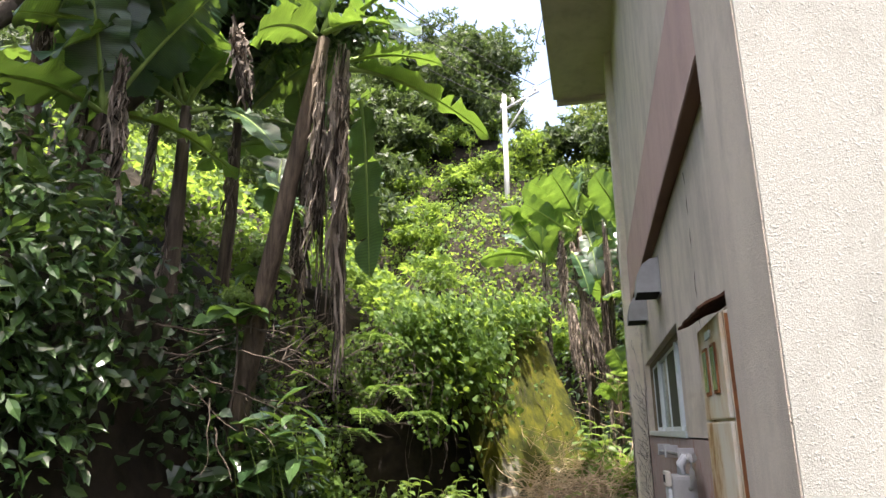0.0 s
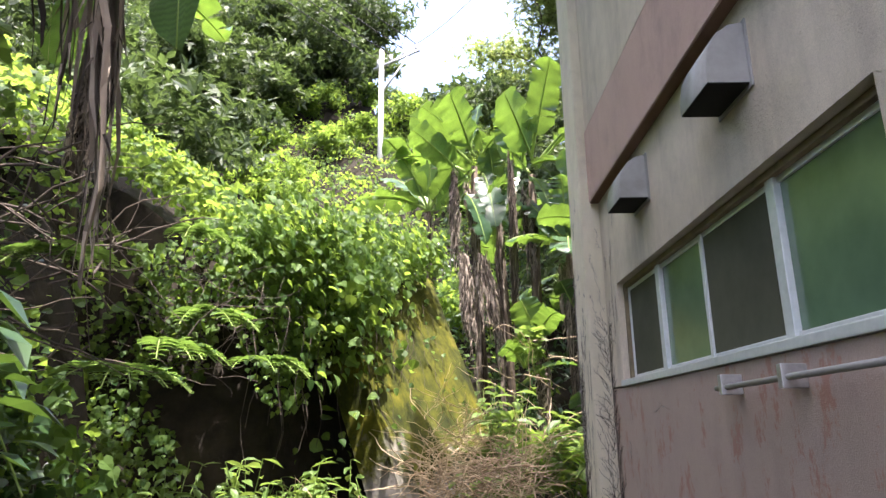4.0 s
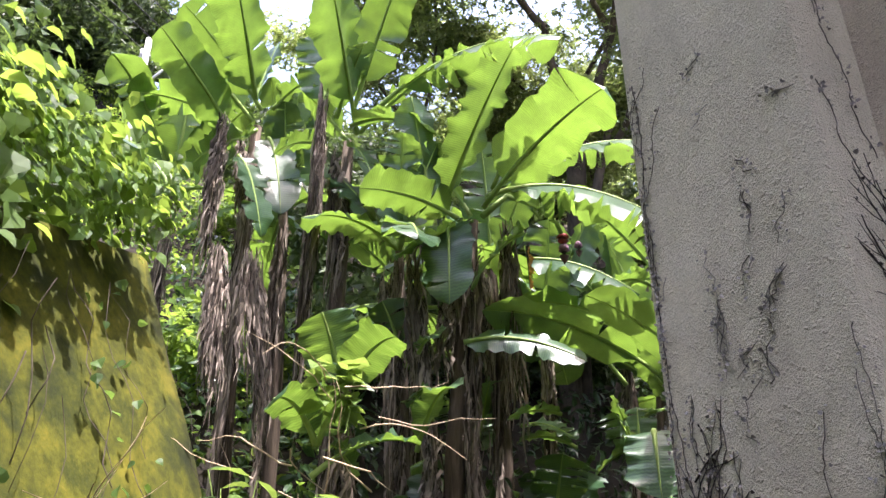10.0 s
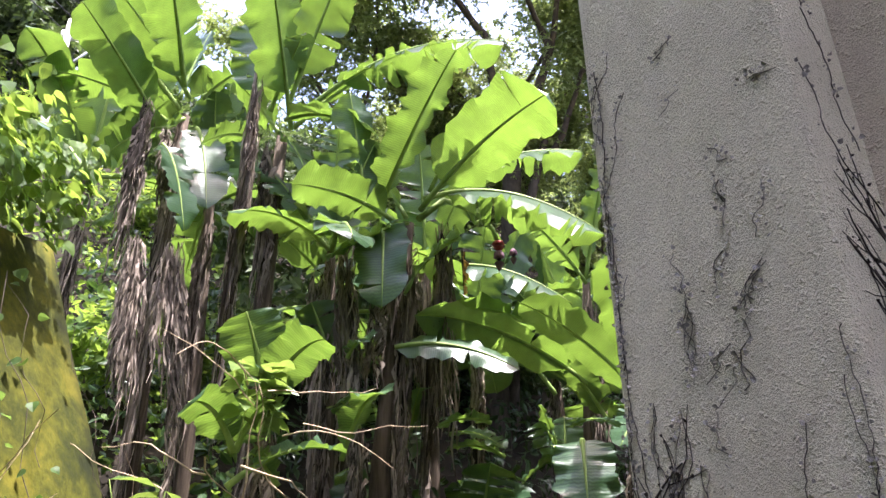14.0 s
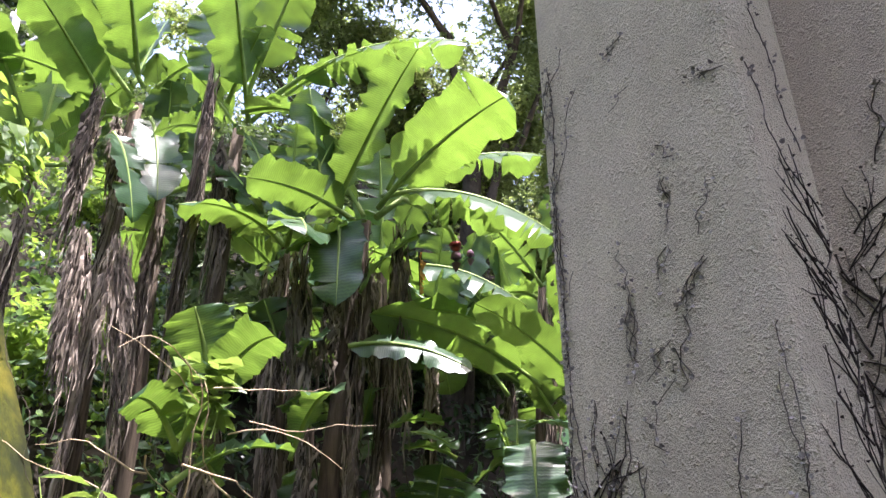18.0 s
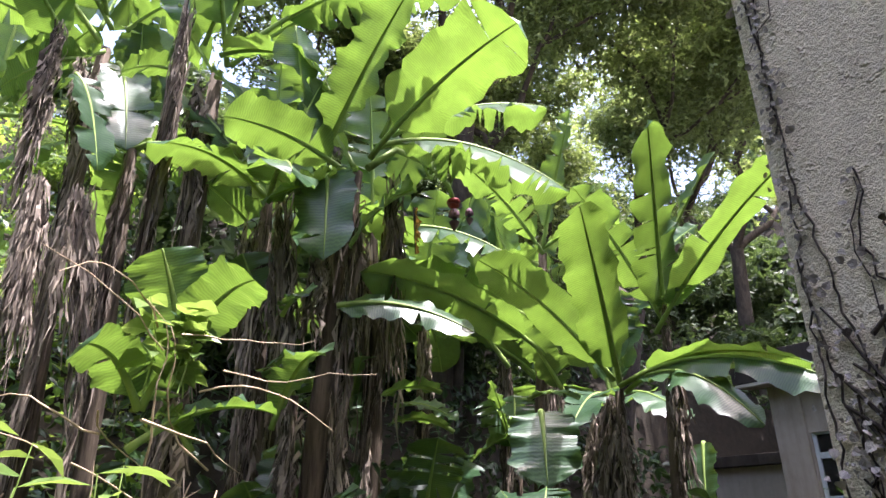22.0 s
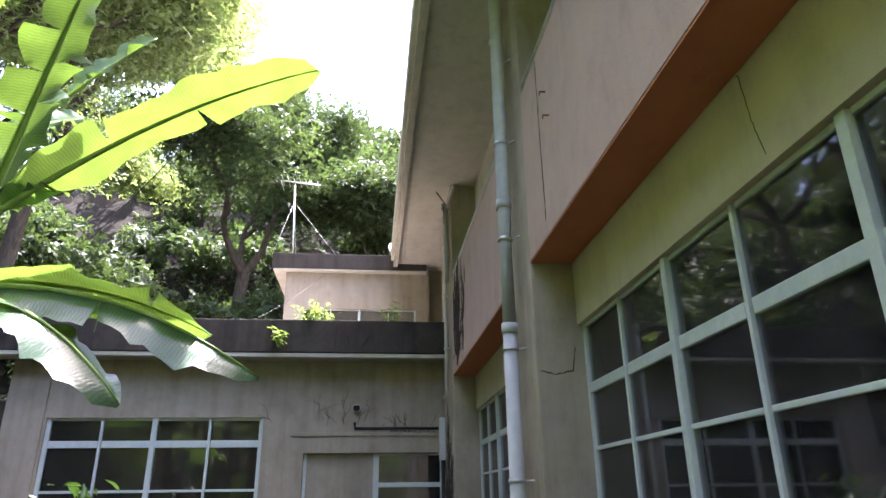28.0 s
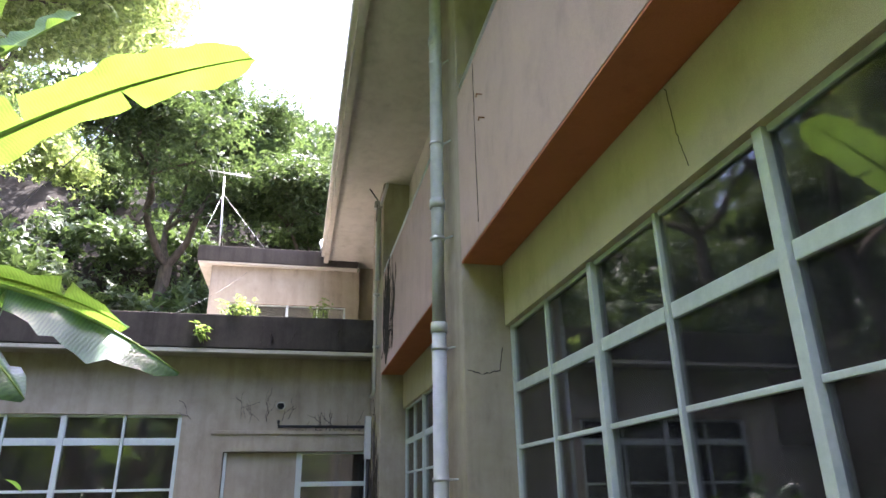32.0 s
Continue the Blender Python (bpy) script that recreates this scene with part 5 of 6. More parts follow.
# ---- single trees ----


def grow(bm, p, d, length, r, level, ends, rr):
    """One limb and, at its end, the limbs that fork from it."""
    pts, q = [p], d.normalized()
    for k in range(5):
        q = (q + Vector((rr.uniform(-1, 1), rr.uniform(-1, 1), rr.uniform(-0.5, 0.7))) * 0.28).normalized()
        pts.append(pts[-1] + q * length / 5)
    tube(bm, pts, [r * (1 - 0.09 * k) for k in range(6)], 7 if level < 2 else 5, cap=False)
    ends += pts[2:] if level >= 2 else pts[4:]
    if level < 4:
        for _ in range(2 if level != 1 else 3):
            e = (q + Vector((rr.uniform(-1, 1), rr.uniform(-1, 1), rr.uniform(-0.35, 0.6))) * 0.95).normalized()
            grow(bm, pts[-1 - rr.randint(0, 1)], e, length * rr.uniform(0.62, 0.85), r * 0.58, level + 1, ends, rr)


def tree(label, foot, lean, length, r, leaves, size, spread, material, seed):
    rr = random.Random(seed)
    t = thing("tree", label, "tree", foot)
    bm = bmesh.new()
    pts = [Vector((0, 0, -0.5)), Vector(lean) * 0.35, Vector(lean)]
    tube(bm, pts, [r * 1.3, r, r * 0.85], 12, cap=False)
    part("trunk", bm, M_BARK, t)
    bm, ends = bmesh.new(), []
    for k in range(3):
        grow(bm, Vector(lean), Vector(lean).normalized() * 0.7 + Vector((math.cos(2.1 * k + seed), math.sin(2.1 * k + seed), 0.5)), length, r * 0.6, 0, ends, rr)
    tagged(part("limb", bm, M_BARK, t), kind="stuff")
    e = np.array([tuple(v) for v in ends])
    k = rng.integers(0, len(e), leaves)
    o = rng.normal(size=(leaves, 3)) * np.array([1, 1, 0.45])
    scatter("crown", SPRIG, e[k] + o * spread, o * 0.2 + np.array([0, 0, 0.8]), rng.uniform(0.6, 1.3, leaves) * size, material, t, tilt=0.5)
    return t


tree("spreading tree with dark crooked limbs and fine light green leaves", (6.2, 14.2, 2.2), (-0.5, -0.9, 2.6), 2.3, 0.17, 46000, 0.10, 0.3, M_TREE, 5)
tree("spreading tree with dark crooked limbs behind the wing roof", (10.5, 15.0, 2.0), (-0.3, -1.2, 3.0), 2.4, 0.16, 46000, 0.10, 0.32, M_TREE, 12)
tree("tall tree with dark spreading limbs above the bananas", (6.6, 14.6, 2.6), (-0.9, -1.9, 4.2), 1.6, 0.16, 30000, 0.09, 0.26, M_TREE, 41)
tree("tall slender tree on the eastern slope", (20.5, 11.5, 4.0), (-0.6, -0.4, 3.6), 2.1, 0.2, 20000, 0.16, 0.4, M_WOODS, 21)
tree("tall tree with light foliage above the school roof", (20.5, 6.2, 3.4), (-0.3, 0.3, 3.0), 1.9, 0.2, 20000, 0.16, 0.4, M_WOODS, 33)
tree("tree with light feathery foliage on the eastern slope", (17.0, 16.0, 4.5), (-0.6, -0.6, 3.6), 2.4, 0.2, 20000, 0.15, 0.38, M_TREE, 8)
tree("leafy tree that shades the foot of the bank", (-3.2, 4.4, 3.2), (1.1, 0.1, 1.1), 0.95, 0.09, 9000, 0.13, 0.22, M_BUSH, 3)
tree("small tree hung with creepers on the bank", (-2.6, 2.6, 3.0), (0.7, 0.5, 1.0), 0.8, 0.07, 7000, 0.12, 0.2, M_BUSH, 14)

# ---- fixtures on the west wall ----


def vent_hood(y, z):
    """Steel extractor hood: flange on the wall, round-topped cowl, near-black plate for its shaded opening."""
    h = thing("vent_hood", "dull grey metal vent hood on the grey wall", "vent", (WX, y, z), "vent hoods")
    part("flange", boxes((-0.008, 0.0, -0.16, 0.16, -0.02, 0.27), bevel=0.002), M_HOOD, h)
    bm = bmesh.new()
    prof = [(-0.008, 0.26), (-0.06, 0.25), (-0.11, 0.21), (-0.145, 0.14), (-0.158, 0.05), (-0.158, 0.0)]
    rows = [[bm.verts.new((x, s, z)) for x, z in prof] for s in (-0.145, 0.145)]
    for k in range(len(prof) - 1):
        bm.faces.new((rows[0][k], rows[0][k + 1], rows[1][k + 1], rows[1][k])).smooth = True
    for r, s in zip(rows, (-0.145, 0.145)):
        bm.faces.new(r + [bm.verts.new((-0.008, s, 0.0))])
    bmesh.ops.recalc_face_normals(bm, faces=bm.faces[:])
    part("cowl", bm, M_HOOD, h)
    # plate across the open underside, coloured as its shade
    part("opening_shade", boxes((-0.155, -0.009, -0.142, 0.142, -0.004, 0.004)), M_DARK, h)
    h.scale = (0.85, 0.78, 0.78)
    return h


vent_hood(4.38, 2.365)
vent_hood(5.40, 2.365)

M_DRUST = mottled("dark_rust", (0.03, 0.016, 0.012), (0.12, 0.05, 0.028), 14, 0.9, relief=0.5)
mb = thing("meter_box", "rusty cream enamel meter box with two small windows", "meter box", (WX, 2.36, 1.41))
part("body", boxes((-0.08, 0.0, -0.19, 0.19, 0, 0.485), bevel=0.006), M_RUSTP, mb)
part("upper_door", boxes((-0.092, -0.0805, -0.185, 0.185, 0.222, 0.480), bevel=0.004), M_RUSTP, mb)
part("lower_door", boxes((-0.092, -0.0805, -0.185, 0.185, 0.005, 0.215), bevel=0.004), M_RUSTP, mb)
part("side", boxes((-0.0795, -0.002, -0.1925, -0.1905, 0.01, 0.475)), M_RUST, mb, "bare rusted side sheet")
for s in (-0.07, 0.06):
    w = part("window_frame", boxes((-0.097, -0.0925, s - 0.036, s + 0.036, 0.285, 0.415), bevel=0.002), M_RUST, mb)
    part("pane", boxes((-0.0995, -0.0975, s - 0.026, s + 0.026, 0.295, 0.405)), M_FROST, w)
part("name_plate", boxes((-0.096, -0.0925, -0.05, 0.03, 0.435, 0.455)), M_ALU, mb)
bm = bmesh.new()
for x0, x1, z0, z1 in ((-0.14, 0.0, 0.488, 0.562),):
    v = [bm.verts.new(p) for p in ((x0, -0.20, z0), (x0, 0.21, z0), (x1, 0.21, z1), (x1, -0.20, z1))]
    bm.faces.new(v)
bmesh.ops.subdivide_edges(bm, edges=bm.edges[:], cuts=8, use_grid_fill=True)
for v in bm.verts:
    v.co.z += 0.012 * noise.noise(v.co * 22)
bmesh.ops.solidify(bm, geom=bm.faces[:], thickness=0.006)
part("hood", bm, M_DRUST, mb, "corroded dark rain hood")

gm = thing("gas_meter", "weathered grey gas meter hung from its pipes", "gas meter", (WX, 3.46, 1.30))
part("body", boxes((-0.13, -0.03, -0.10, 0.07, 0, 0.135), bevel=0.016), M_HOOD, gm)
part("counter", boxes((-0.155, -0.131, -0.085, 0.035, 0.09, 0.15), bevel=0.006), M_PIPEC, gm)
part("counter_window", boxes((-0.158, -0.1555, -0.07, -0.01, 0.105, 0.135)), M_DARK, gm)
part("valve_cover", boxes((-0.15, -0.131, -0.08, 0.03, 0.0, 0.082), bevel=0.008), M_ALU, gm)
for s in (-0.055, 0.03):
    pipe("inlet", [(-0.08, s, 0.13), (-0.08, s, 0.18), (-0.06, s, 0.205), (-0.03, s - 0.03, 0.21)], 0.016, M_PIPE, gm)
gm.scale = (0.95, 0.95, 0.95)
pipe("hose", arc((-0.14, 0.02, 0.0), (-0.14, -0.03, 0.0), 0.04, 8), 0.004, M_RUBBER, gm, sides=6)
gp = thing("gas_pipe", "grey gas pipe along the wall below the window", "pipe", (WX, 4.2, 1.49))
pipe("run", [(-0.05, 0.47, 0.0), (-0.05, -0.84, 0.015)], 0.009, M_HOOD, gp)
pipe("drop", [(-0.05, -0.84, 0.015), (-0.05, -0.87, 0.0), (-0.05, -0.87, -0.04), (-0.05, -0.87, -0.10), (-0.06, -0.80, -0.12)], 0.010, M_HOOD, gp)
for y in (0.4, 0.02, -0.6):
    part("clip", boxes((-0.068, 0.0, y - 0.012, y + 0.012, -0.022, 0.04), bevel=0.003), M_STEEL, gp)
ub = thing("junction_box", "pale grey utility box low on the wall", "junction box", (WX, 3.5, 1.0))
part("body", boxes((-0.10, 0.0, -0.09, 0.09, 0, 0.19), bevel=0.008), M_PIPE, ub)
part("lid", boxes((-0.106, -0.1005, -0.085, 0.085, 0.005, 0.185), bevel=0.003), M_ALU, ub)

# ---- pipes and cables of the north front ----
dp = thing("downpipe", "grey plastic downpipe clipped to the pilaster", "downpipe", (5.53, 6.635, 0))
pipe("pipe", [(0, 0, -0.1), (0, 0, 2.55)], 0.042, M_PIPE, dp)
pipe("pipe", [(0, 0, 2.55), (0, 0, 3.35), (-0.01, 0, 5.0), (-0.01, 0, 5.11)], 0.042, M_PIPE, dp)
for z in (2.52, 3.3, 4.5):
    pipe("collar", [(0, 0, z), (0, 0, z + 0.06)], 0.048, M_PIPE, dp, sides=14)
for z in (1.02, 1.72, 2.42, 3.09, 3.74, 4.35):
    c = pipe("clip", [(0, 0, z), (0, 0, z + 0.018)], 0.047, M_STEEL, dp, sides=14)
    pipe("spike", [(0.0, -0.03, z + 0.009), (-0.07, -0.076, z + 0.009)], 0.006, M_STEEL, c, sides=6)
rp = thing("conduit", "cream conduit bent into the corner pilaster", "conduit", (9.1, 6.6, 2.7))
pipe("pipe", [(0, 0, 2.2), (0, 0, 0.1), (0.01, 0, 0.03), (0.06, 0, 0.0), (0.25, 0, 0.0)], 0.021, M_PIPEC, rp)
for z in (0.5, 1.1, 1.7):
    part("clip", boxes((-0.035, 0.035, -0.043, 0.024, z, z + 0.02), bevel=0.003), M_STEEL, rp)
r2 = thing("conduit", "thin grey conduit up the corner to the eave", "conduit", (8.98, 6.6, 3.95))
pipe("pipe", [(0, 0, 0), (0, 0, 0.95)], 0.03, M_PIPE, r2)
br = thing("cable_bracket", "steel bracket carrying the cables below the eave", "bracket", (8.9, 6.56, 4.86))
part("arm", boxes((-0.5, 0.12, 0.0, 0.03, 0, 0.035), bevel=0.004), M_STEEL, br)
part("foot", boxes((0.05, 0.12, 0.0, 0.09, -0.03, 0.06), bevel=0.004), M_STEEL, br)
cb = thing("pipe_cover", "white plastic pipe cover on the corner", "pipe cover", (9.66, 6.562, 2.05))
part("cover", boxes((-0.05, 0.05, 0, 0.07, 0, 0.47), bevel=0.01), M_POLE, cb)
pipe("pipe", [(0, 0.03, 0), (0, 0.03, -1.9)], 0.02, M_RUBBER, cb)


def cable(label, points, r=0.008, material=None):
    c = thing("cable", label, "cable", points[0], "cables")
    o = Vector(points[0])
    pipe("wire", [Vector(p) - o for p in points], r, material or M_WIRE, c, sides=5)
    return c


cable("black cable from the eave bracket to the hillside", arc((8.9, 6.62, 4.9), (10.6, 7.5, 7.6), 0.1))
cable("thin black cable looping below the eave", arc((8.95, 6.63, 4.7), (8.9, 6.63, 4.85), 0.12), 0.005)
cable("pale stay wire over the wing roof", arc((12.2, 8.05, 5.28), (10.0, 9.15, 3.62), 0.12), 0.002, M_WIRE)
cable("black overhead cable across the yard", arc((9.6, 10.8, 4.6), (9.0, 9.05, 6.6), 0.05), 0.006)

vc = thing("wall_vent", "small round pipe vent in the wing wall", "vent", (VX, 7.586, 2.653))
pipe("pipe", [(0.02, 0, 0), (-0.06, 0, -0.004)], 0.048, M_PIPEC, vc, sides=18)
# black disc on the closed pipe end stands in for a shaded bore
pipe("mouth", [(-0.0605, 0, -0.004), (-0.0615, 0, -0.004)], 0.04, M_DARK, vc, sides=18)
wp = thing("water_pipe", "dark pipe along the wall over the door", "pipe", (VX, 7.6, 2.42))
pipe("pipe", [(0.0, 0, 0.06), (-0.04, 0, 0.06), (-0.05, 0, 0.0), (-0.05, -1.0, 0.0)], 0.016, M_RUBBER, wp)

an = thing("antenna", "rooftop television antenna held by guy wires", "antenna", (12.35, 8.78, 5.262))
an.scale = (1, 1, 1.16)
pipe("mast", [(0, 0, 0), (0.0, 0.05, 1.28)], 0.013, M_STEEL, an)
pipe("boom", [(0, -0.38, 1.30), (0, 0.32, 1.36)], 0.010, M_STEEL, an)
for k in range(7):
    y = -0.34 + 0.1 * k
    pipe("element", [(-0.13 - 0.015 * k, y, 1.31 + 0.008 * k), (0.13 + 0.015 * k, y, 1.31 + 0.008 * k)], 0.005, M_STEEL, an, sides=6)
pipe("reflector", [(-0.2, 0.26, 1.27), (0.2, 0.26, 1.27)], 0.006, M_STEEL, an, sides=6)
for x, y in ((-0.6, -0.75), (-0.55, 0.25), (0.7, 0.0)):
    pipe("guy_wire", [(0, 0.04, 1.0), (x, y, 0.0)], 0.002, M_STEEL, an, sides=5)
sv = thing("roof_pipe", "short white pipe at the roof edge", "pipe", (11.85, 7.18, 5.262))
pipe("pipe", [(0, 0, 0), (0, 0, 0.2), (0.02, -0.02, 0.24), (0.04, -0.04, 0.235)], 0.035, M_POLE, sv)

# ---- small shed behind the bananas ----
sh = thing("shed", "small cream shed with a dark flat roof", "shed", (13.0, 13.9, 0))
part("wall", boxes((0, 2.2, -0.86, 0.86, -0.3, 2.42)), M_SOFFIT, sh)
part("roof", boxes((-0.25, 2.4, -1.0, 1.05, 2.42, 2.62), bevel=0.015), M_FASCIA, sh)
wn1 = part("window", boxes((-0.02, 0.0, -0.35, 0.35, 0.9, 1.75)), M_ALU, sh)
part("pane", boxes((-0.026, -0.021, -0.30, 0.30, 0.95, 1.7)), M_GLASS, wn1)

# ---- utility pole on the hill ----
up = thing("utility_pole", "concrete utility pole with a steel crossarm", "utility pole", (-1.19, 21.0, 7.5))
pipe("pole", [(0, 0, 0), (0, 0, 5.45)], [0.095, 0.075], M_POLE, up)
pipe("crossarm", [(-0.25, 0, 4.75), (1.2, 0, 5.45)], 0.05, M_STEEL, up)
pipe("brace", [(0, 0, 3.9), (0.85, 0, 5.25)], 0.035, M_STEEL, up)
for k in range(4):
    pipe("insulator", [(-0.1 + 0.4 * k, 0, 4.85 + 0.19 * k), (-0.1 + 0.4 * k, 0, 5.08 + 0.19 * k)], 0.05, M_POLE, up, sides=8)
for k in range(4):
    cable("overhead line from the hillside pole", arc((-1.29 + 0.4 * k, 21.0, 12.6 + 0.19 * k), (-9.0 + 0.5 * k, 15.5, 16.6 + 0.25 * k), 0.5), 0.015)
cable("overhead line above the yard", arc((-0.2, 21.0, 13.1), (3.0, 9.0, 8.6), 0.4, 10), 0.008)
cable("overhead line above the yard", arc((-0.6, 21.0, 13.0), (1.9, 6.0, 9.2), 0.4, 10), 0.008)

# ---- dry creeper on the walls ----


def creeper(label, origin, u, n, stems, rise, spread, seed, r=0.005, fan=0.5, bound=(-0.3, 0.3)):
    """Bare creeper stems that climb and branch over a wall; u runs along it, n points out of it."""
    rr = random.Random(seed)
    c = thing("creeper", label, "creeper", origin, "dry creepers")
    u, n = Vector(u), Vector(n)
    bm, nubs = bmesh.new(), []

    def climb(a, b, ang, length, rad, level):
        pts = [(a, b)]
        for _ in range(max(3, int(length / 0.03))):
            ang += rr.uniform(-0.45, 0.45) - 0.2 * (ang - 0.6 * fan * (1 if level % 2 else 0) * (1 if a > 0 else -1))
            a, b = a + 0.03 * math.sin(ang), b + 0.03 * math.cos(ang)
            if not bound[0] < a < bound[1]:
                break
            pts.append((a, b))
            if rr.random() < 0.8:
                nubs.append((a, b))
            if level < 2 and rr.random() < 0.34:
                climb(a, b, ang + rr.choice((-1, 1)) * rr.uniform(0.35, 0.7), min(0.22, length * rr.uniform(0.1, 0.35)), rad * 0.75, level + 1)
        if len(pts) > 2:
            tube(bm, [u * p + Vector((0, 0, q)) + n * (rad * 0.6) for p, q in pts], [rad * (1 - 0.5 * k / len(pts)) for k in range(len(pts))], 4, cap=False)

    for k in range(stems):
        climb(rr.uniform(-spread, spread), rr.uniform(0, 0.25) * rise, rr.uniform(-fan, fan) * 0.5, rise * rr.uniform(0.4, 0.9), r * rr.uniform(0.7, 1.2), 0)
    tagged(part("creeper_stem", bm, M_CREEPER, c), kind="stuff")
    q = np.array([tuple(u * (a + rr.uniform(-0.006, 0.006)) + Vector((0, 0, b)) + n * 0.004) for a, b in nubs])
    tagged(scatter("creeper_bud", LANCE, q, np.array(tuple(n)) + 0 * q, rng.uniform(0.006, 0.013, len(q)), M_CREEPER, c, tilt=0.9), kind="stuff")
    return c


def crust(parent, spots, n, size, material=M_CRUST):
    """Grey crusty holdfasts left along the stems."""
    q = np.array(spots)
    tagged(scatter("creeper_crust", HEART, q, np.array(n) + 0 * q, rng.uniform(*size, len(q)), material, parent, tilt=1.1), kind="stuff")


def herringbone(label, origin, u, n, height, left, right, seed, k0=1.0):
    """A creeper with one upright stem and close side stems that slant up on both sides of it."""
    rr = random.Random(seed)
    c = thing("creeper", label, "creeper", origin, "dry creepers")
    u, n = Vector(u), Vector(n)
    bm, nubs = bmesh.new(), []

    def run(a, b, ang, length, rad, depth):
        pts = [(a, b)]
        for _ in range(max(3, int(length / (0.016 * k0)))):
            ang = ang * 0.95 + rr.uniform(-0.28, 0.28)
            a, b = a + 0.016 * k0 * math.sin(ang), b + 0.016 * k0 * math.cos(ang)
            if not -left < a < right:
                break
            pts.append((a, b))
            if rr.random() < 0.5:
                nubs.append(tuple(u * (a + rr.uniform(-0.004, 0.004)) + Vector((0, 0, b)) + n * 0.003))
            if depth and rr.random() < 0.3:
                run(a, b, ang + rr.choice((-1, 1)) * rr.uniform(0.3, 0.7), length * rr.uniform(0.2, 0.5), rad * 0.7, depth - 1)
        if len(pts) > 2:
            tube(bm, [u * p + Vector((0, 0, q)) + n * rad * 0.6 for p, q in pts], [rad * (1 - 0.6 * k / len(pts)) for k in range(len(pts))], 4, cap=False)

    for k in range(int(height / (0.0075 * k0))):
        z = k * 0.0075 * k0
        s = 1 - 0.45 * z / height
        run(rr.uniform(-0.012, 0.012), z + rr.uniform(-0.01, 0.01), rr.choice((-1, 1)) * rr.uniform(0.45, 0.95), s * k0 * rr.uniform(0.06, 0.2), 0.0012 * k0 * rr.uniform(0.7, 1.3), 1)
    for k in range(3):
        run(rr.uniform(-0.015, 0.015), 0.0, 0.0, height * rr.uniform(0.8, 1.15), 0.0022 * k0, 0)
    tagged(part("creeper_stem", bm, M_CREEPER, c), kind="stuff")
    crust(c, nubs, n, (0.002 * k0, 0.0055 * k0), M_CREEPER)


herringbone("dark dry creeper fanned like a fish bone over the wall", (WX, 6.20, 0.6), (0, 1, 0), (-1, 0, 0), 1.3, 0.13, 0.02, 1)
herringbone("dark dry creeper fanned like a fish bone over the pilaster side", (1.635, 6.22, 0.6), (1, 0, 0), (0, -1, 0), 1.32, 0.09, 0.015, 2)
herringbone("dark dry creeper at the foot of the pilaster edge", (PX, 6.50, 0.7), (0, 1, 0), (-1, 0, 0), 0.95, 0.10, 0.04, 3, 1.3)
herringbone("dark dry creeper on the north face of the pilaster", (1.70, PY, 0.55), (1, 0, 0), (0, 1, 0), 1.7, 0.15, 0.2, 4)


def trails(label, origin, u, n, runs, seed, r=0.0006, many=1):
    """Short wiggly remains of creeper; each run goes from one place on the wall to another."""
    rr = random.Random(seed)
    c = thing("creeper", label, "creeper", origin, "dry creepers")
    o, u, n = Vector(origin), Vector(u), Vector(n)
    bm, nubs = bmesh.new(), []
    base0 = o.dot(u)
    for a0, z0, a1, z1 in runs:
        steps = max(4, int(math.hypot(a1 - a0, z1 - z0) / 0.009))
        for twin in range(2):
            ph, pts = rr.uniform(0, 6), []
            first, last = (0, steps) if not twin else sorted((rr.randint(0, steps), rr.randint(0, steps)))
            for k in range(first, last + 1):
                s = k / steps
                a = a0 + (a1 - a0) * s - base0 + 0.006 * math.sin(9 * s + ph) + rr.uniform(-0.0025, 0.0025) + 0.008 * twin * math.sin(5 * s)
                z = z0 + (z1 - z0) * s - o.z + rr.uniform(-0.003, 0.003)
                pts.append(u * a + Vector((0, 0, z)) + n * 0.001)
                for _ in range(many * rr.choice((0, 0, 1, 1, 3))):
                    nubs.append(tuple(pts[-1] + u * rr.gauss(0, 0.006) + Vector((0, 0, rr.gauss(0, 0.006))) + n * 0.003))
            if len(pts) > 3:
                tube(bm, pts, r * rr.uniform(0.7, 1.3), 4, cap=False)
    tagged(part("creeper_stem", bm, M_CREEPER, c), kind="stuff")
    crust(c, nubs, n, (0.0025, 0.007))


trails("crusty remains of creeper high on the rough pilaster", (PX, 6.4, 2.0), (0, 1, 0), (-1, 0, 0),
       ((6.49, 2.31, 6.54, 2.24), (6.54, 2.27, 6.545, 2.15), (6.48, 2.22, 6.53, 2.07), (6.38, 2.25, 6.41, 2.23), (6.38, 2.16, 6.41, 2.14), (6.24, 2.10, 6.28, 2.11),
        (6.34, 2.05, 6.33, 2.02), (6.34, 2.00, 6.34, 1.94), (6.28, 1.97, 6.31, 1.91), (6.43, 1.93, 6.42, 1.88), (6.35, 1.91, 6.38, 1.86), (6.45, 2.6, 6.47, 2.5), (6.36, 2.72, 6.38, 2.64)), 1)
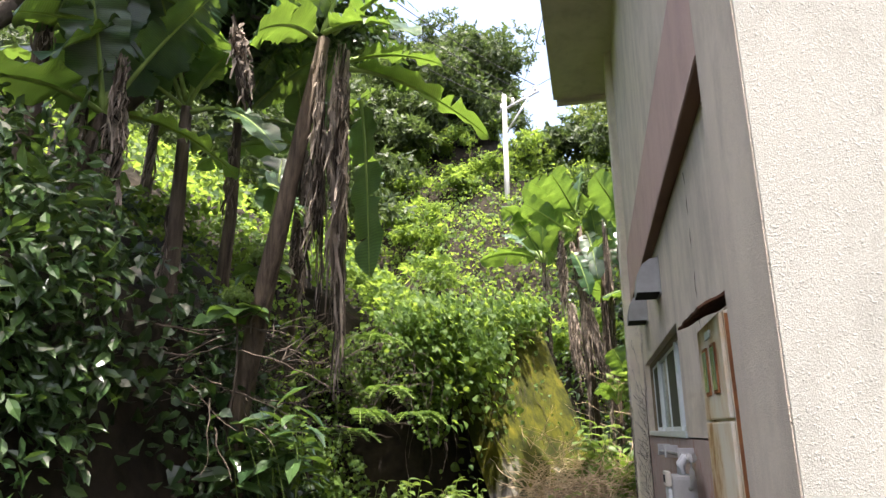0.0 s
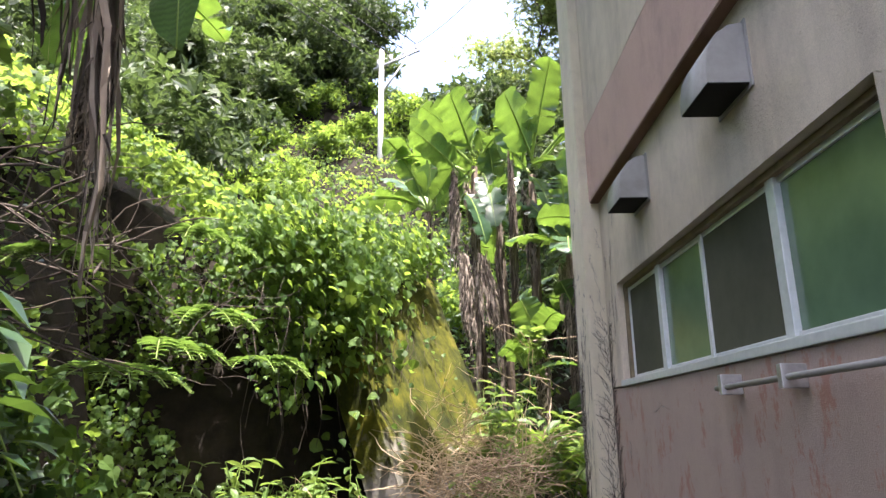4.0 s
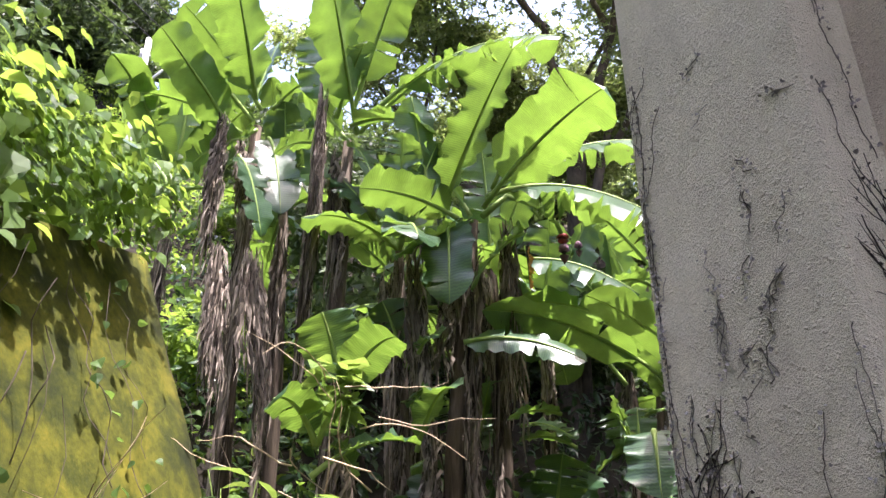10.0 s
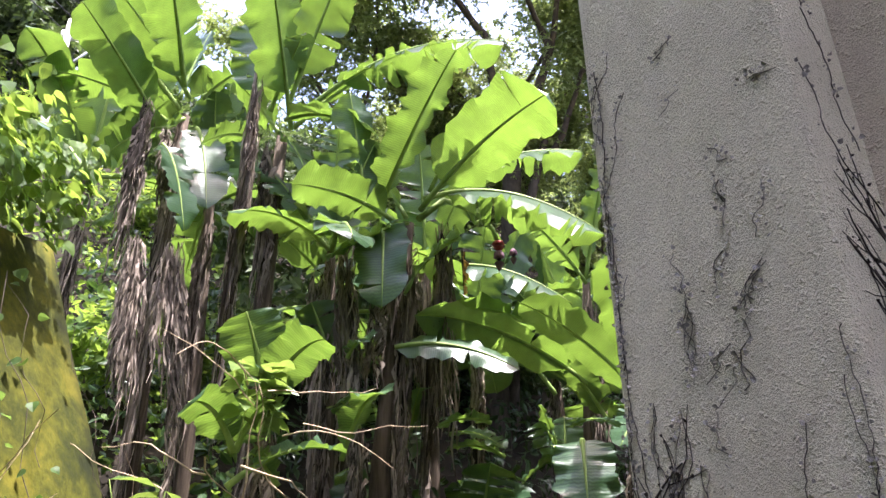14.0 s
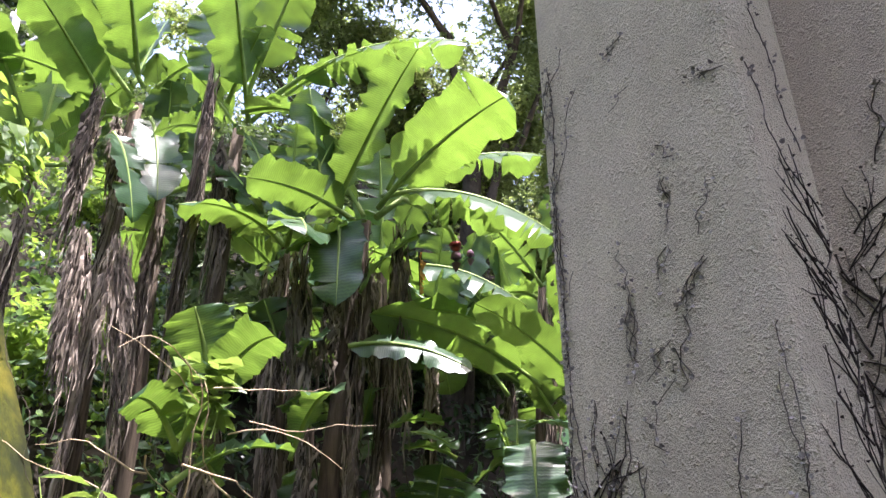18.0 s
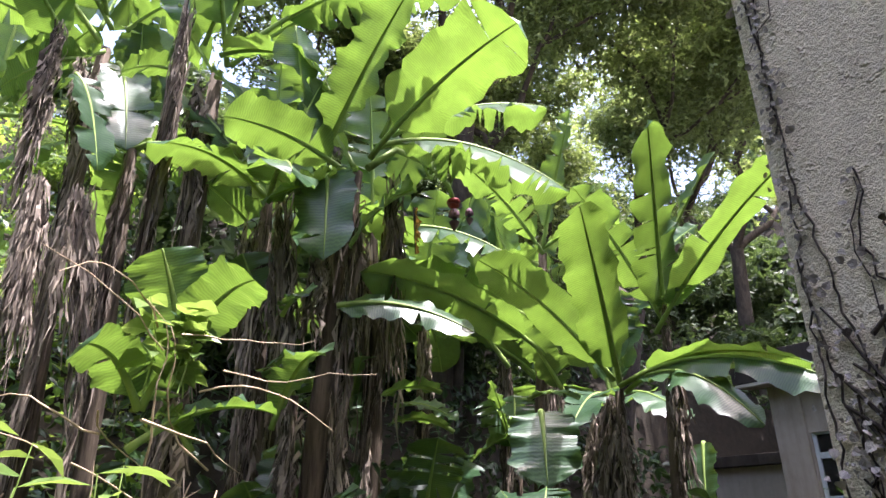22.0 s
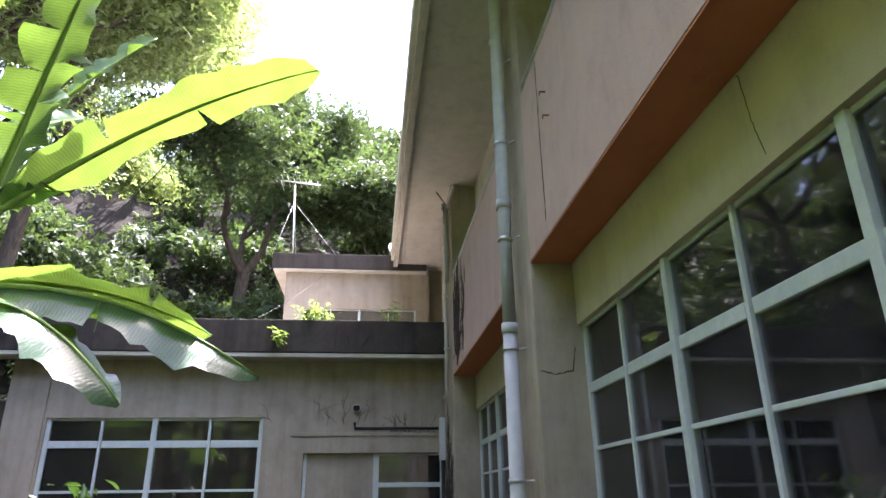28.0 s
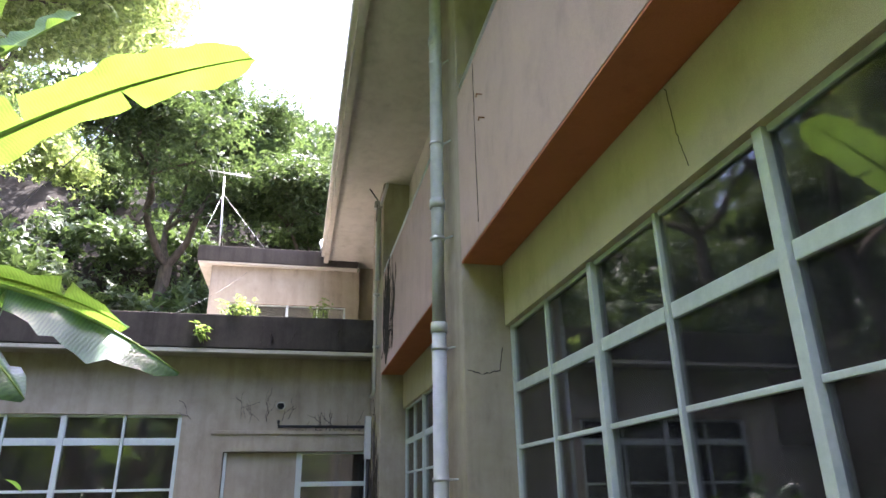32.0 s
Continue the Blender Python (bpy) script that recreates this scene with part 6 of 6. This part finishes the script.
trails("crusty remains of creeper on the rough pilaster", (PX, 6.4, 1.7), (0, 1, 0), (-1, 0, 0),
       ((6.30, 1.88, 6.35, 1.83), (6.31, 1.88, 6.34, 1.82), (6.42, 1.89, 6.43, 1.76), (6.415, 1.86, 6.425, 1.78), (6.425, 1.87, 6.42, 1.79), (6.41, 1.84, 6.42, 1.80), (6.37, 1.80, 6.40, 1.76), (6.34, 1.82, 6.36, 1.74),
        (6.36, 1.77, 6.41, 1.71), (6.41, 1.71, 6.40, 1.68), (6.51, 1.93, 6.545, 1.88), (6.30, 1.70, 6.31, 1.5), (6.23, 1.79, 6.25, 1.5), (6.43, 1.67, 6.44, 1.3), (6.36, 1.5, 6.38, 1.1), (6.28, 1.4, 6.3, 1.0)), 2)
trails("crusty grey creeper along the edge of the pilaster", (PX, 6.5, 1.7), (0, 1, 0), (-1, 0, 0),
       ((6.53, 1.0, 6.545, 1.75), (6.50, 1.1, 6.54, 1.7), (6.47, 1.2, 6.52, 1.62), (6.52, 1.5, 6.545, 2.1), (6.545, 1.8, 6.53, 2.3), (6.50, 1.75, 6.49, 1.6), (6.46, 1.72, 6.48, 1.55), (6.44, 1.6, 6.49, 1.3)), 21, 0.0008, 2)
trails("crusty grey creeper on the north face of the pilaster", (1.7, PY, 1.7), (1, 0, 0), (0, 1, 0),
       ((1.58, 1.1, 1.6, 2.0), (1.62, 1.2, 1.57, 1.8), (1.66, 1.0, 1.72, 1.9), (1.75, 1.1, 1.7, 1.7), (1.8, 1.3, 1.84, 2.0)), 22, 0.0012, 4)
trails("thin creeper remains on the grey wall", (WX, 6.0, 2.0), (0, 1, 0), (-1, 0, 0),
       ((6.02, 2.36, 6.06, 2.22), (6.04, 2.3, 6.07, 2.18), (6.06, 2.2, 6.07, 1.8), (6.0, 2.05, 6.01, 1.9), (5.93, 2.5, 5.96, 2.42), (6.15, 2.3, 6.16, 2.2), (6.13, 2.05, 6.15, 1.96), (5.3, 1.44, 5.42, 1.46), (5.4, 1.45, 5.5, 1.43), (5.85, 1.46, 5.86, 1.40), (5.93, 1.30, 5.94, 1.2)), 3)
trails("thin creeper remains on the pilaster side", (1.6, 6.22, 2.0), (1, 0, 0), (0, -1, 0), ((1.57, 2.35, 1.6, 2.2), (1.6, 2.2, 1.63, 2.0), (1.56, 2.1, 1.6, 1.95), (1.62, 2.5, 1.63, 2.38)), 4)
creeper("dry creeper over the pink parapet", (8.3, PY - 0.001, 2.95), (1, 0, 0), (0, 1, 0), 16, 0.9, 0.35, 9, 0.0045, 0.5, (-0.5, 0.5))
herringbone("dark dry creeper spread over the yard corner", (9.35, PY, 0.5), (1, 0, 0), (0, 1, 0), 1.9, 0.47, 0.45, 31, 3.0)
herringbone("dark dry creeper up the end of the pink parapet", (8.45, PY - 0.001, 2.9), (1, 0, 0), (0, 1, 0), 0.85, 0.5, 0.4, 32, 3.0)
creeper("dry creeper in the yard corner", (9.4, PY, 0.6), (1, 0, 0), (0, 1, 0), 16, 1.7, 0.35, 10, 0.005, 0.5, (-0.5, 0.44))
creeper("dry creeper along the wing wall", (VX, 7.0, 2.2), (0, 1, 0), (-1, 0, 0), 9, 0.4, 0.4, 11, 0.004, 1.8, (-0.42, 0.6))
creeper("dry creeper traces on the wing wall", (VX, 8.0, 2.45), (0, 1, 0), (-1, 0, 0), 8, 0.35, 0.6, 12, 0.003, 2.2, (-0.9, 0.9))
creeper("dry creeper along the stained fascia", (9.498, 7.3, 3.26), (0, 1, 0), (-1, 0, 0), 9, 0.2, 0.6, 13, 0.004, 2.0, (-0.7, 0.7))

# ---- banana flower ----
fl = thing("banana_flower", "purple banana flower hanging with a small green fruit bunch", "flower", (2.70, 9.62, 3.60))
o = Vector(fl.location)


def spindle(length, r, sides=12):
    bm = bmesh.new()
    prof = [(0.0, 0.35), (0.12, 0.8), (0.35, 1.0), (0.6, 0.85), (0.85, 0.45), (1.0, 0.04)]
    return tube(bm, [(0.004 * math.sin(3 * s), 0, -length * s) for s, _ in prof], [r * q for _, q in prof], sides)


def placed(ob, at):
    ob.location = Vector(at) - o
    return ob


pipe("flower_stalk", [Vector((0, 0, 0)), Vector((0.2, 0.0, 0.2)), Vector((0.42, -0.02, 0.16)), Vector((0.6, -0.02, 0.04)), Vector((0.66, 0.0, -0.06))], [0.025, 0.022, 0.02, 0.018, 0.016], M_STEMG, fl)
M_PURPLE = mottled("purple_bract", (0.10, 0.045, 0.07), (0.22, 0.12, 0.16), 18, 0.5, (1, 1, 0.3), 0.2)
M_RED = mottled("red_bract", (0.16, 0.02, 0.02), (0.32, 0.05, 0.04), 18, 0.5, (1, 1, 0.3), 0.2)
M_ORANGEL = leafy("orange_dead_leaf", (0.34, 0.15, 0.03), (0.48, 0.24, 0.05), (0.6, 0.3, 0.06), 0.2, 0.6, 0.35)
placed(part("bud", spindle(0.17, 0.042), M_PURPLE, fl, "purple bud"), (3.37, 9.64, 3.50))
placed(part("bract", spindle(0.09, 0.05), M_RED, fl, "dark red bract"), (3.36, 9.63, 3.57))
placed(part("bud", spindle(0.13, 0.032), M_PURPLE, fl, "small pale purple bud"), (3.52, 9.67, 3.55))
for k in range(12):
    a = k * 0.9
    placed(part("banana", tube(bmesh.new(), [(0, 0, 0), (0.03 * math.cos(a), 0.03 * math.sin(a), 0.02), (0.06 * math.cos(a), 0.06 * math.sin(a), 0.06)], [0.008, 0.013, 0.007], 7), M_STEMG, fl), (3.14 + 0.012 * (k // 4), 9.6, 3.70 + 0.035 * (k % 4) - 0.05))
ol = thing("withered_leaf", "orange withered banana leaf hanging down", "leaf", (3.1, 9.7, 3.45))
banana_leaf(ol, (3.1, 9.70, 3.46), (3.09, 9.68, 3.12), 0.16, 0.1, 0.9, 0.05, 2, 0.3, 5, M_ORANGEL)

# ---- bottle by the corner ----
bo = thing("plastic_bottle", "orange drink bottle with a blue cap", "bottle", (1.93, 7.58, 1.24))
M_DRINK = mat("orange_drink", (0.45, 0.14, 0.02), 0.25, spec=0.5)
M_CAP = mat("blue_cap", (0.05, 0.22, 0.5), 0.4)
part("body", tube(bmesh.new(), [(0, 0, z) for z in (0, 0.01, 0.09, 0.12, 0.135)], [0.026, 0.031, 0.031, 0.018, 0.012], 16), M_DRINK, bo)
part("cap", tube(bmesh.new(), [(0, 0, 0.136), (0, 0, 0.155)], 0.014, 12), M_CAP, bo)
part("label", tube(bmesh.new(), [(0, 0, 0.03), (0, 0, 0.075)], 0.0318, 16, cap=False), M_PIPEC, bo)
st = thing("stump", "cut dark stump beside the pilaster", "stump", (1.93, 7.58, 0.0))
part("stem", tube(bmesh.new(), [(0, 0, 0), (0.01, 0, 0.6), (0, 0, 1.24)], [0.11, 0.09, 0.08], 10), M_BARK, st)

# ---- dry brush and weeds at the foot of the mossy wall ----


def brush(label, c, size, count, length, r, material, seed, name="dry_brush"):
    rr = random.Random(seed)
    b = thing(name, label, "brush", c)
    bm = bmesh.new()
    for _ in range(count):
        p = Vector((rr.uniform(-size[0], size[0]), rr.uniform(-size[1], size[1]), rr.uniform(-0.1, size[2])))
        d = Vector((rr.uniform(-1, 1), rr.uniform(-1, 1), rr.uniform(-0.25, 0.7))).normalized()
        pts = [p]
        for k in range(7):
            d = (d + Vector((rr.uniform(-1, 1), rr.uniform(-1, 1), rr.uniform(-1, 0.8))) * 0.36).normalized()
            pts.append(pts[-1] + d * length * rr.uniform(0.5, 1.0) / 7)
        q = r * rr.uniform(0.5, 1.2)
        tube(bm, pts, [q * (1 - 0.1 * k) for k in range(8)], 4, cap=False)
    tagged(part("twig", bm, material, b), kind="stuff")
    return b


brush("tangled heap of pale dry vines and twigs", (1.2, 8.25, 0.95), (0.42, 0.4, 0.35), 190, 0.6, 0.006, M_TWIG, 1)
brush("tangled dry vines over the mossy wall", (0.75, 7.6, 1.2), (0.25, 0.4, 0.4), 45, 0.6, 0.004, M_TWIG, 2)
brush("bare twigs reaching over the young banana", (1.5, 8.75, 1.75), (0.3, 0.25, 0.5), 12, 0.8, 0.005, M_TWIG, 3)
brush("dry stems in the shade of the bank", (-0.6, 6.1, 1.75), (0.2, 0.5, 0.5), 60, 0.5, 0.003, M_BARK, 4)
brush("dry stems hanging under the old bananas", (-0.9, 4.4, 1.7), (0.3, 0.8, 0.6), 120, 0.7, 0.006, M_BARK, 5)


def weed(label, c, spread, top, stems, size, material, seed, shape=LANCE):
    """Leafy herbs: thin stems with leaves up their length."""
    rr = random.Random(seed)
    w = thing("weed", label, "weed", c, "weeds")
    bm, q, d = bmesh.new(), [], []
    for _ in range(stems):
        a = Vector((rr.uniform(-1, 1) * spread, rr.uniform(-1, 1) * spread, 0))
        tip = a + Vector((rr.uniform(-0.3, 0.3), rr.uniform(-0.3, 0.3), rr.uniform(0.5, 1.0))) * top
        tube(bm, [a, a.lerp(tip, 0.5) + Vector((rr.uniform(-0.03, 0.03), rr.uniform(-0.03, 0.03), 0)), tip], [0.0038, 0.003, 0.002], 5, cap=False)
        for k in range(9):
            s = 0.3 + 0.7 * k / 8
            q.append(tuple(a.lerp(tip, s)))
            an2 = k * 2.4
            d.append((math.cos(an2), math.sin(an2), 0.1))
    tagged(part("herb_stem", bm, M_STEMG, w), kind="stuff")
    d = np.array(d)
    scatter("foliage", shape, np.array(q), np.array([0, 0, 1.0]) + 0.2 * d, rng.uniform(0.7, 1.2, len(q)) * size, material, w, along=d * 1.6, tilt=0.3)
    return w


weed("bright weeds by the mossy wall", (1.25, 8.3, 0.8), 0.28, 0.95, 16, 0.17, M_WEED, 1)
weed("bright weeds by the mossy wall", (1.5, 8.3, 0.75), 0.3, 0.8, 16, 0.18, M_WEED, 2)
weed("broad-leaved weeds below the young banana", (1.75, 8.6, 0.8), 0.35, 0.55, 14, 0.22, M_VINE, 3)
weed("shaded weeds below the bananas", (2.7, 8.9, 0.8), 0.6, 0.6, 26, 0.2, M_VINE, 4)
weed("shaded weeds below the bananas", (3.6, 9.1, 0.7), 0.5, 0.45, 22, 0.16, M_BUSH, 5)
weed("sunlit weeds below the tall bananas by the wing", (4.1, 9.3, 0.7), 0.35, 0.5, 18, 0.16, M_WEED, 6)
brush("heap of sunlit dry twigs on the ground", (1.55, 8.7, 0.85), (0.4, 0.4, 0.3), 150, 0.5, 0.005, M_TWIG, 6)
brush("heap of pale dry vines at the foot of the leaning wall", (0.9, 7.45, 0.85), (0.42, 0.32, 0.3), 260, 0.55, 0.006, M_TWIG, 8)
brush("dry straw and twigs before the dark mouth", (-0.15, 6.75, 0.7), (0.35, 0.35, 0.2), 120, 0.4, 0.004, M_TWIG, 7)
weed("bright weeds before the dark mouth", (-0.3, 6.6, 0.75), 0.3, 0.35, 26, 0.09, M_WEED, 14)
weed("bright weeds at the foot of the bank", (-0.45, 6.0, 0.8), 0.3, 0.45, 20, 0.09, M_WEED, 15)
weed("large-leaved weeds by the dry twigs", (1.1, 7.5, 0.65), 0.25, 0.4, 14, 0.13, M_WEED, 16)
weed("weeds at the dark mouth", (0.1, 6.6, 0.7), 0.25, 0.5, 12, 0.11, M_WEED, 7)
weed("weeds along the foot of the bank", (-0.45, 5.6, 0.55), 0.35, 0.55, 22, 0.10, M_WEED, 8)
weed("large-leaved plant under the old bananas", (-0.65, 4.35, 1.2), 0.2, 0.7, 9, 0.2, M_BUSH, 9)
weed("climbing leaves on bare twigs", (1.55, 8.85, 1.95), 0.1, 0.35, 4, 0.1, M_WEED, 10, HEART)
weed("yellow-green weed on the roof edge", (9.62, 8.12, 3.6), 0.18, 0.28, 16, 0.07, M_WEED, 11)
weed("yellow-green weed on the roof edge", (9.62, 7.15, 3.6), 0.14, 0.28, 9, 0.06, M_WEED, 12)
weed("sprig trailing over the fascia", (9.45, 8.45, 3.28), 0.06, 0.3, 6, 0.07, M_WEED, 13)


def fern(label, c, fronds, length, seed):
    rr = random.Random(seed)
    f = thing("fern", label, "fern", c, "ferns")
    for k in range(fronds):
        a = rr.uniform(-1.9, 0.6)
        out = Vector((math.cos(a), math.sin(a), 0))
        ln = length * rr.uniform(0.7, 1.1)
        line = [out * ln * s + Vector((0, 0, ln * (0.5 * s - 0.75 * s * s))) for s in (j / 14 for j in range(15))]
        q, d = [], []
        for j in range(1, 15):
            for s in (1, -1):
                q.append(tuple(line[j]))
                d.append(tuple(out.cross(Vector((0, 0, 1))) * s + out * 0.35))
        sz = np.repeat(np.sin(np.linspace(0.35, 3.0, 14)) * ln * 0.28, 2) + 0.01
        fr = scatter("frond", LANCE, np.array(q), np.array([0, 0, 1.0]) + np.zeros((len(q), 3)), sz, M_FERN, f, along=np.array(d) * 4, tilt=0.1)
        tagged(fr, kind="stuff")
        part("rib", tube(bmesh.new(), line, 0.003, 4, cap=False), M_STEMG, fr)
    return f


for k, c in enumerate(((-0.62, 5.6, 1.75), (-0.55, 5.95, 1.95), (-0.4, 6.35, 1.75), (-0.6, 5.2, 1.6), (-0.65, 6.0, 2.4), (2.6, 8.6, 0.9), (3.6, 8.9, 0.85), (-0.7, 4.9, 2.0))):
    fern("fern with arching feathery fronds on the bank", c, 8, 0.32, k)


def hydrangea(c, seed):
    h = thing("hydrangea", "hydrangea with a pale green flower head", "shrub", c, "hydrangeas")
    pipe("stem", [(0, 0, -0.9), (0.03, 0, -0.4), (0, 0, 0)], 0.008, M_BARK, h, sides=6)
    q = unit(rng.normal(size=(420, 3)))
    q[:, 2] = np.abs(q[:, 2]) * 0.8
    scatter("flower_head", SPRIG, q * 0.085, q, rng.uniform(0.018, 0.03, 420), M_WEED, h, tilt=0.4)
    d = np.array([(math.cos(a), math.sin(a), -0.1) for a in np.linspace(0, 6.0, 7)])
    scatter("foliage", HEART, d * 0.03 - np.array([0, 0, 0.06]), np.array([0, 0, 1.0]) + 0.3 * d, np.full(7, 0.2), M_BUSH, h, along=d * 3, tilt=0.2)


hydrangea((-0.87, 4.04, 2.40), 1)
hydrangea((-0.87, 4.32, 2.72), 2)

q = np.stack([rng.normal(-1.9, 0.6, 900), rng.normal(12.6, 0.7, 900), np.zeros(900)], -1)
q[:, 2] = height(q[:, 0], q[:, 1]) + 0.15
gd = rng.normal(size=(900, 3)) * np.array([0.6, 0.6, 0.2]) + np.array([0.3, -0.3, 0.9])
tagged(scatter("tall_grass", STRAW, q, rng.normal(size=(900, 3)), rng.uniform(0.7, 1.2, 900), M_GRASS, along=gd), "tufts of long pale grass on top of the bank", "grass", kind="stuff")


# ---- wear on the walls ----


def crack(label, points, r=0.003):
    c = thing("wall_crack", label, "crack", points[0], "cracks")
    o = Vector(points[0])
    rr = random.Random(int(points[0][0] * 100))
    line = []
    for a, b in zip(points, points[1:]):
        for k in range(9):
            line.append(Vector(a).lerp(Vector(b), k / 9) - o + Vector((rr.uniform(-1, 1), 0, rr.uniform(-1, 1))) * 0.004)
    pipe("line", line, r, M_CREEPER, c, sides=4)


crack("dark crack down the cream lintel", [(3.52, NY, 2.86), (3.50, NY, 2.7), (3.46, NY, 2.53)], 0.0018)
crack("crack across the stained pilaster", [(5.285, 6.54, 2.27), (5.285, 6.45, 2.25), (5.285, 6.36, 2.27), (5.285, 6.335, 2.42)], 0.003)
crack("joint in the pink spandrel beam", [(4.9, PY, 3.93), (4.905, PY, 3.4), (4.9, PY, 2.9)], 0.002)
crack("joint in the pink spandrel beam", [(8.1, PY, 3.93), (8.1, PY, 2.9)], 0.002)
crack("open joint in the wall by the meter box", [(WX, 3.05, 2.6), (WX, 3.06, 2.0), (WX, 3.05, 1.58)], 0.0014)
for x, z in ((4.75, 3.62), (4.72, 3.46), (3.3, 3.5)):
    nl = thing("iron_hook", "rusty iron hook in the pink beam", "hook", (x, PY - 0.002, z), "hooks")
    pipe("shank", [(0, 0, 0), (0, 0.03, 0), (0.0, 0.032, -0.02)], 0.004, M_RUST, nl, sides=6)
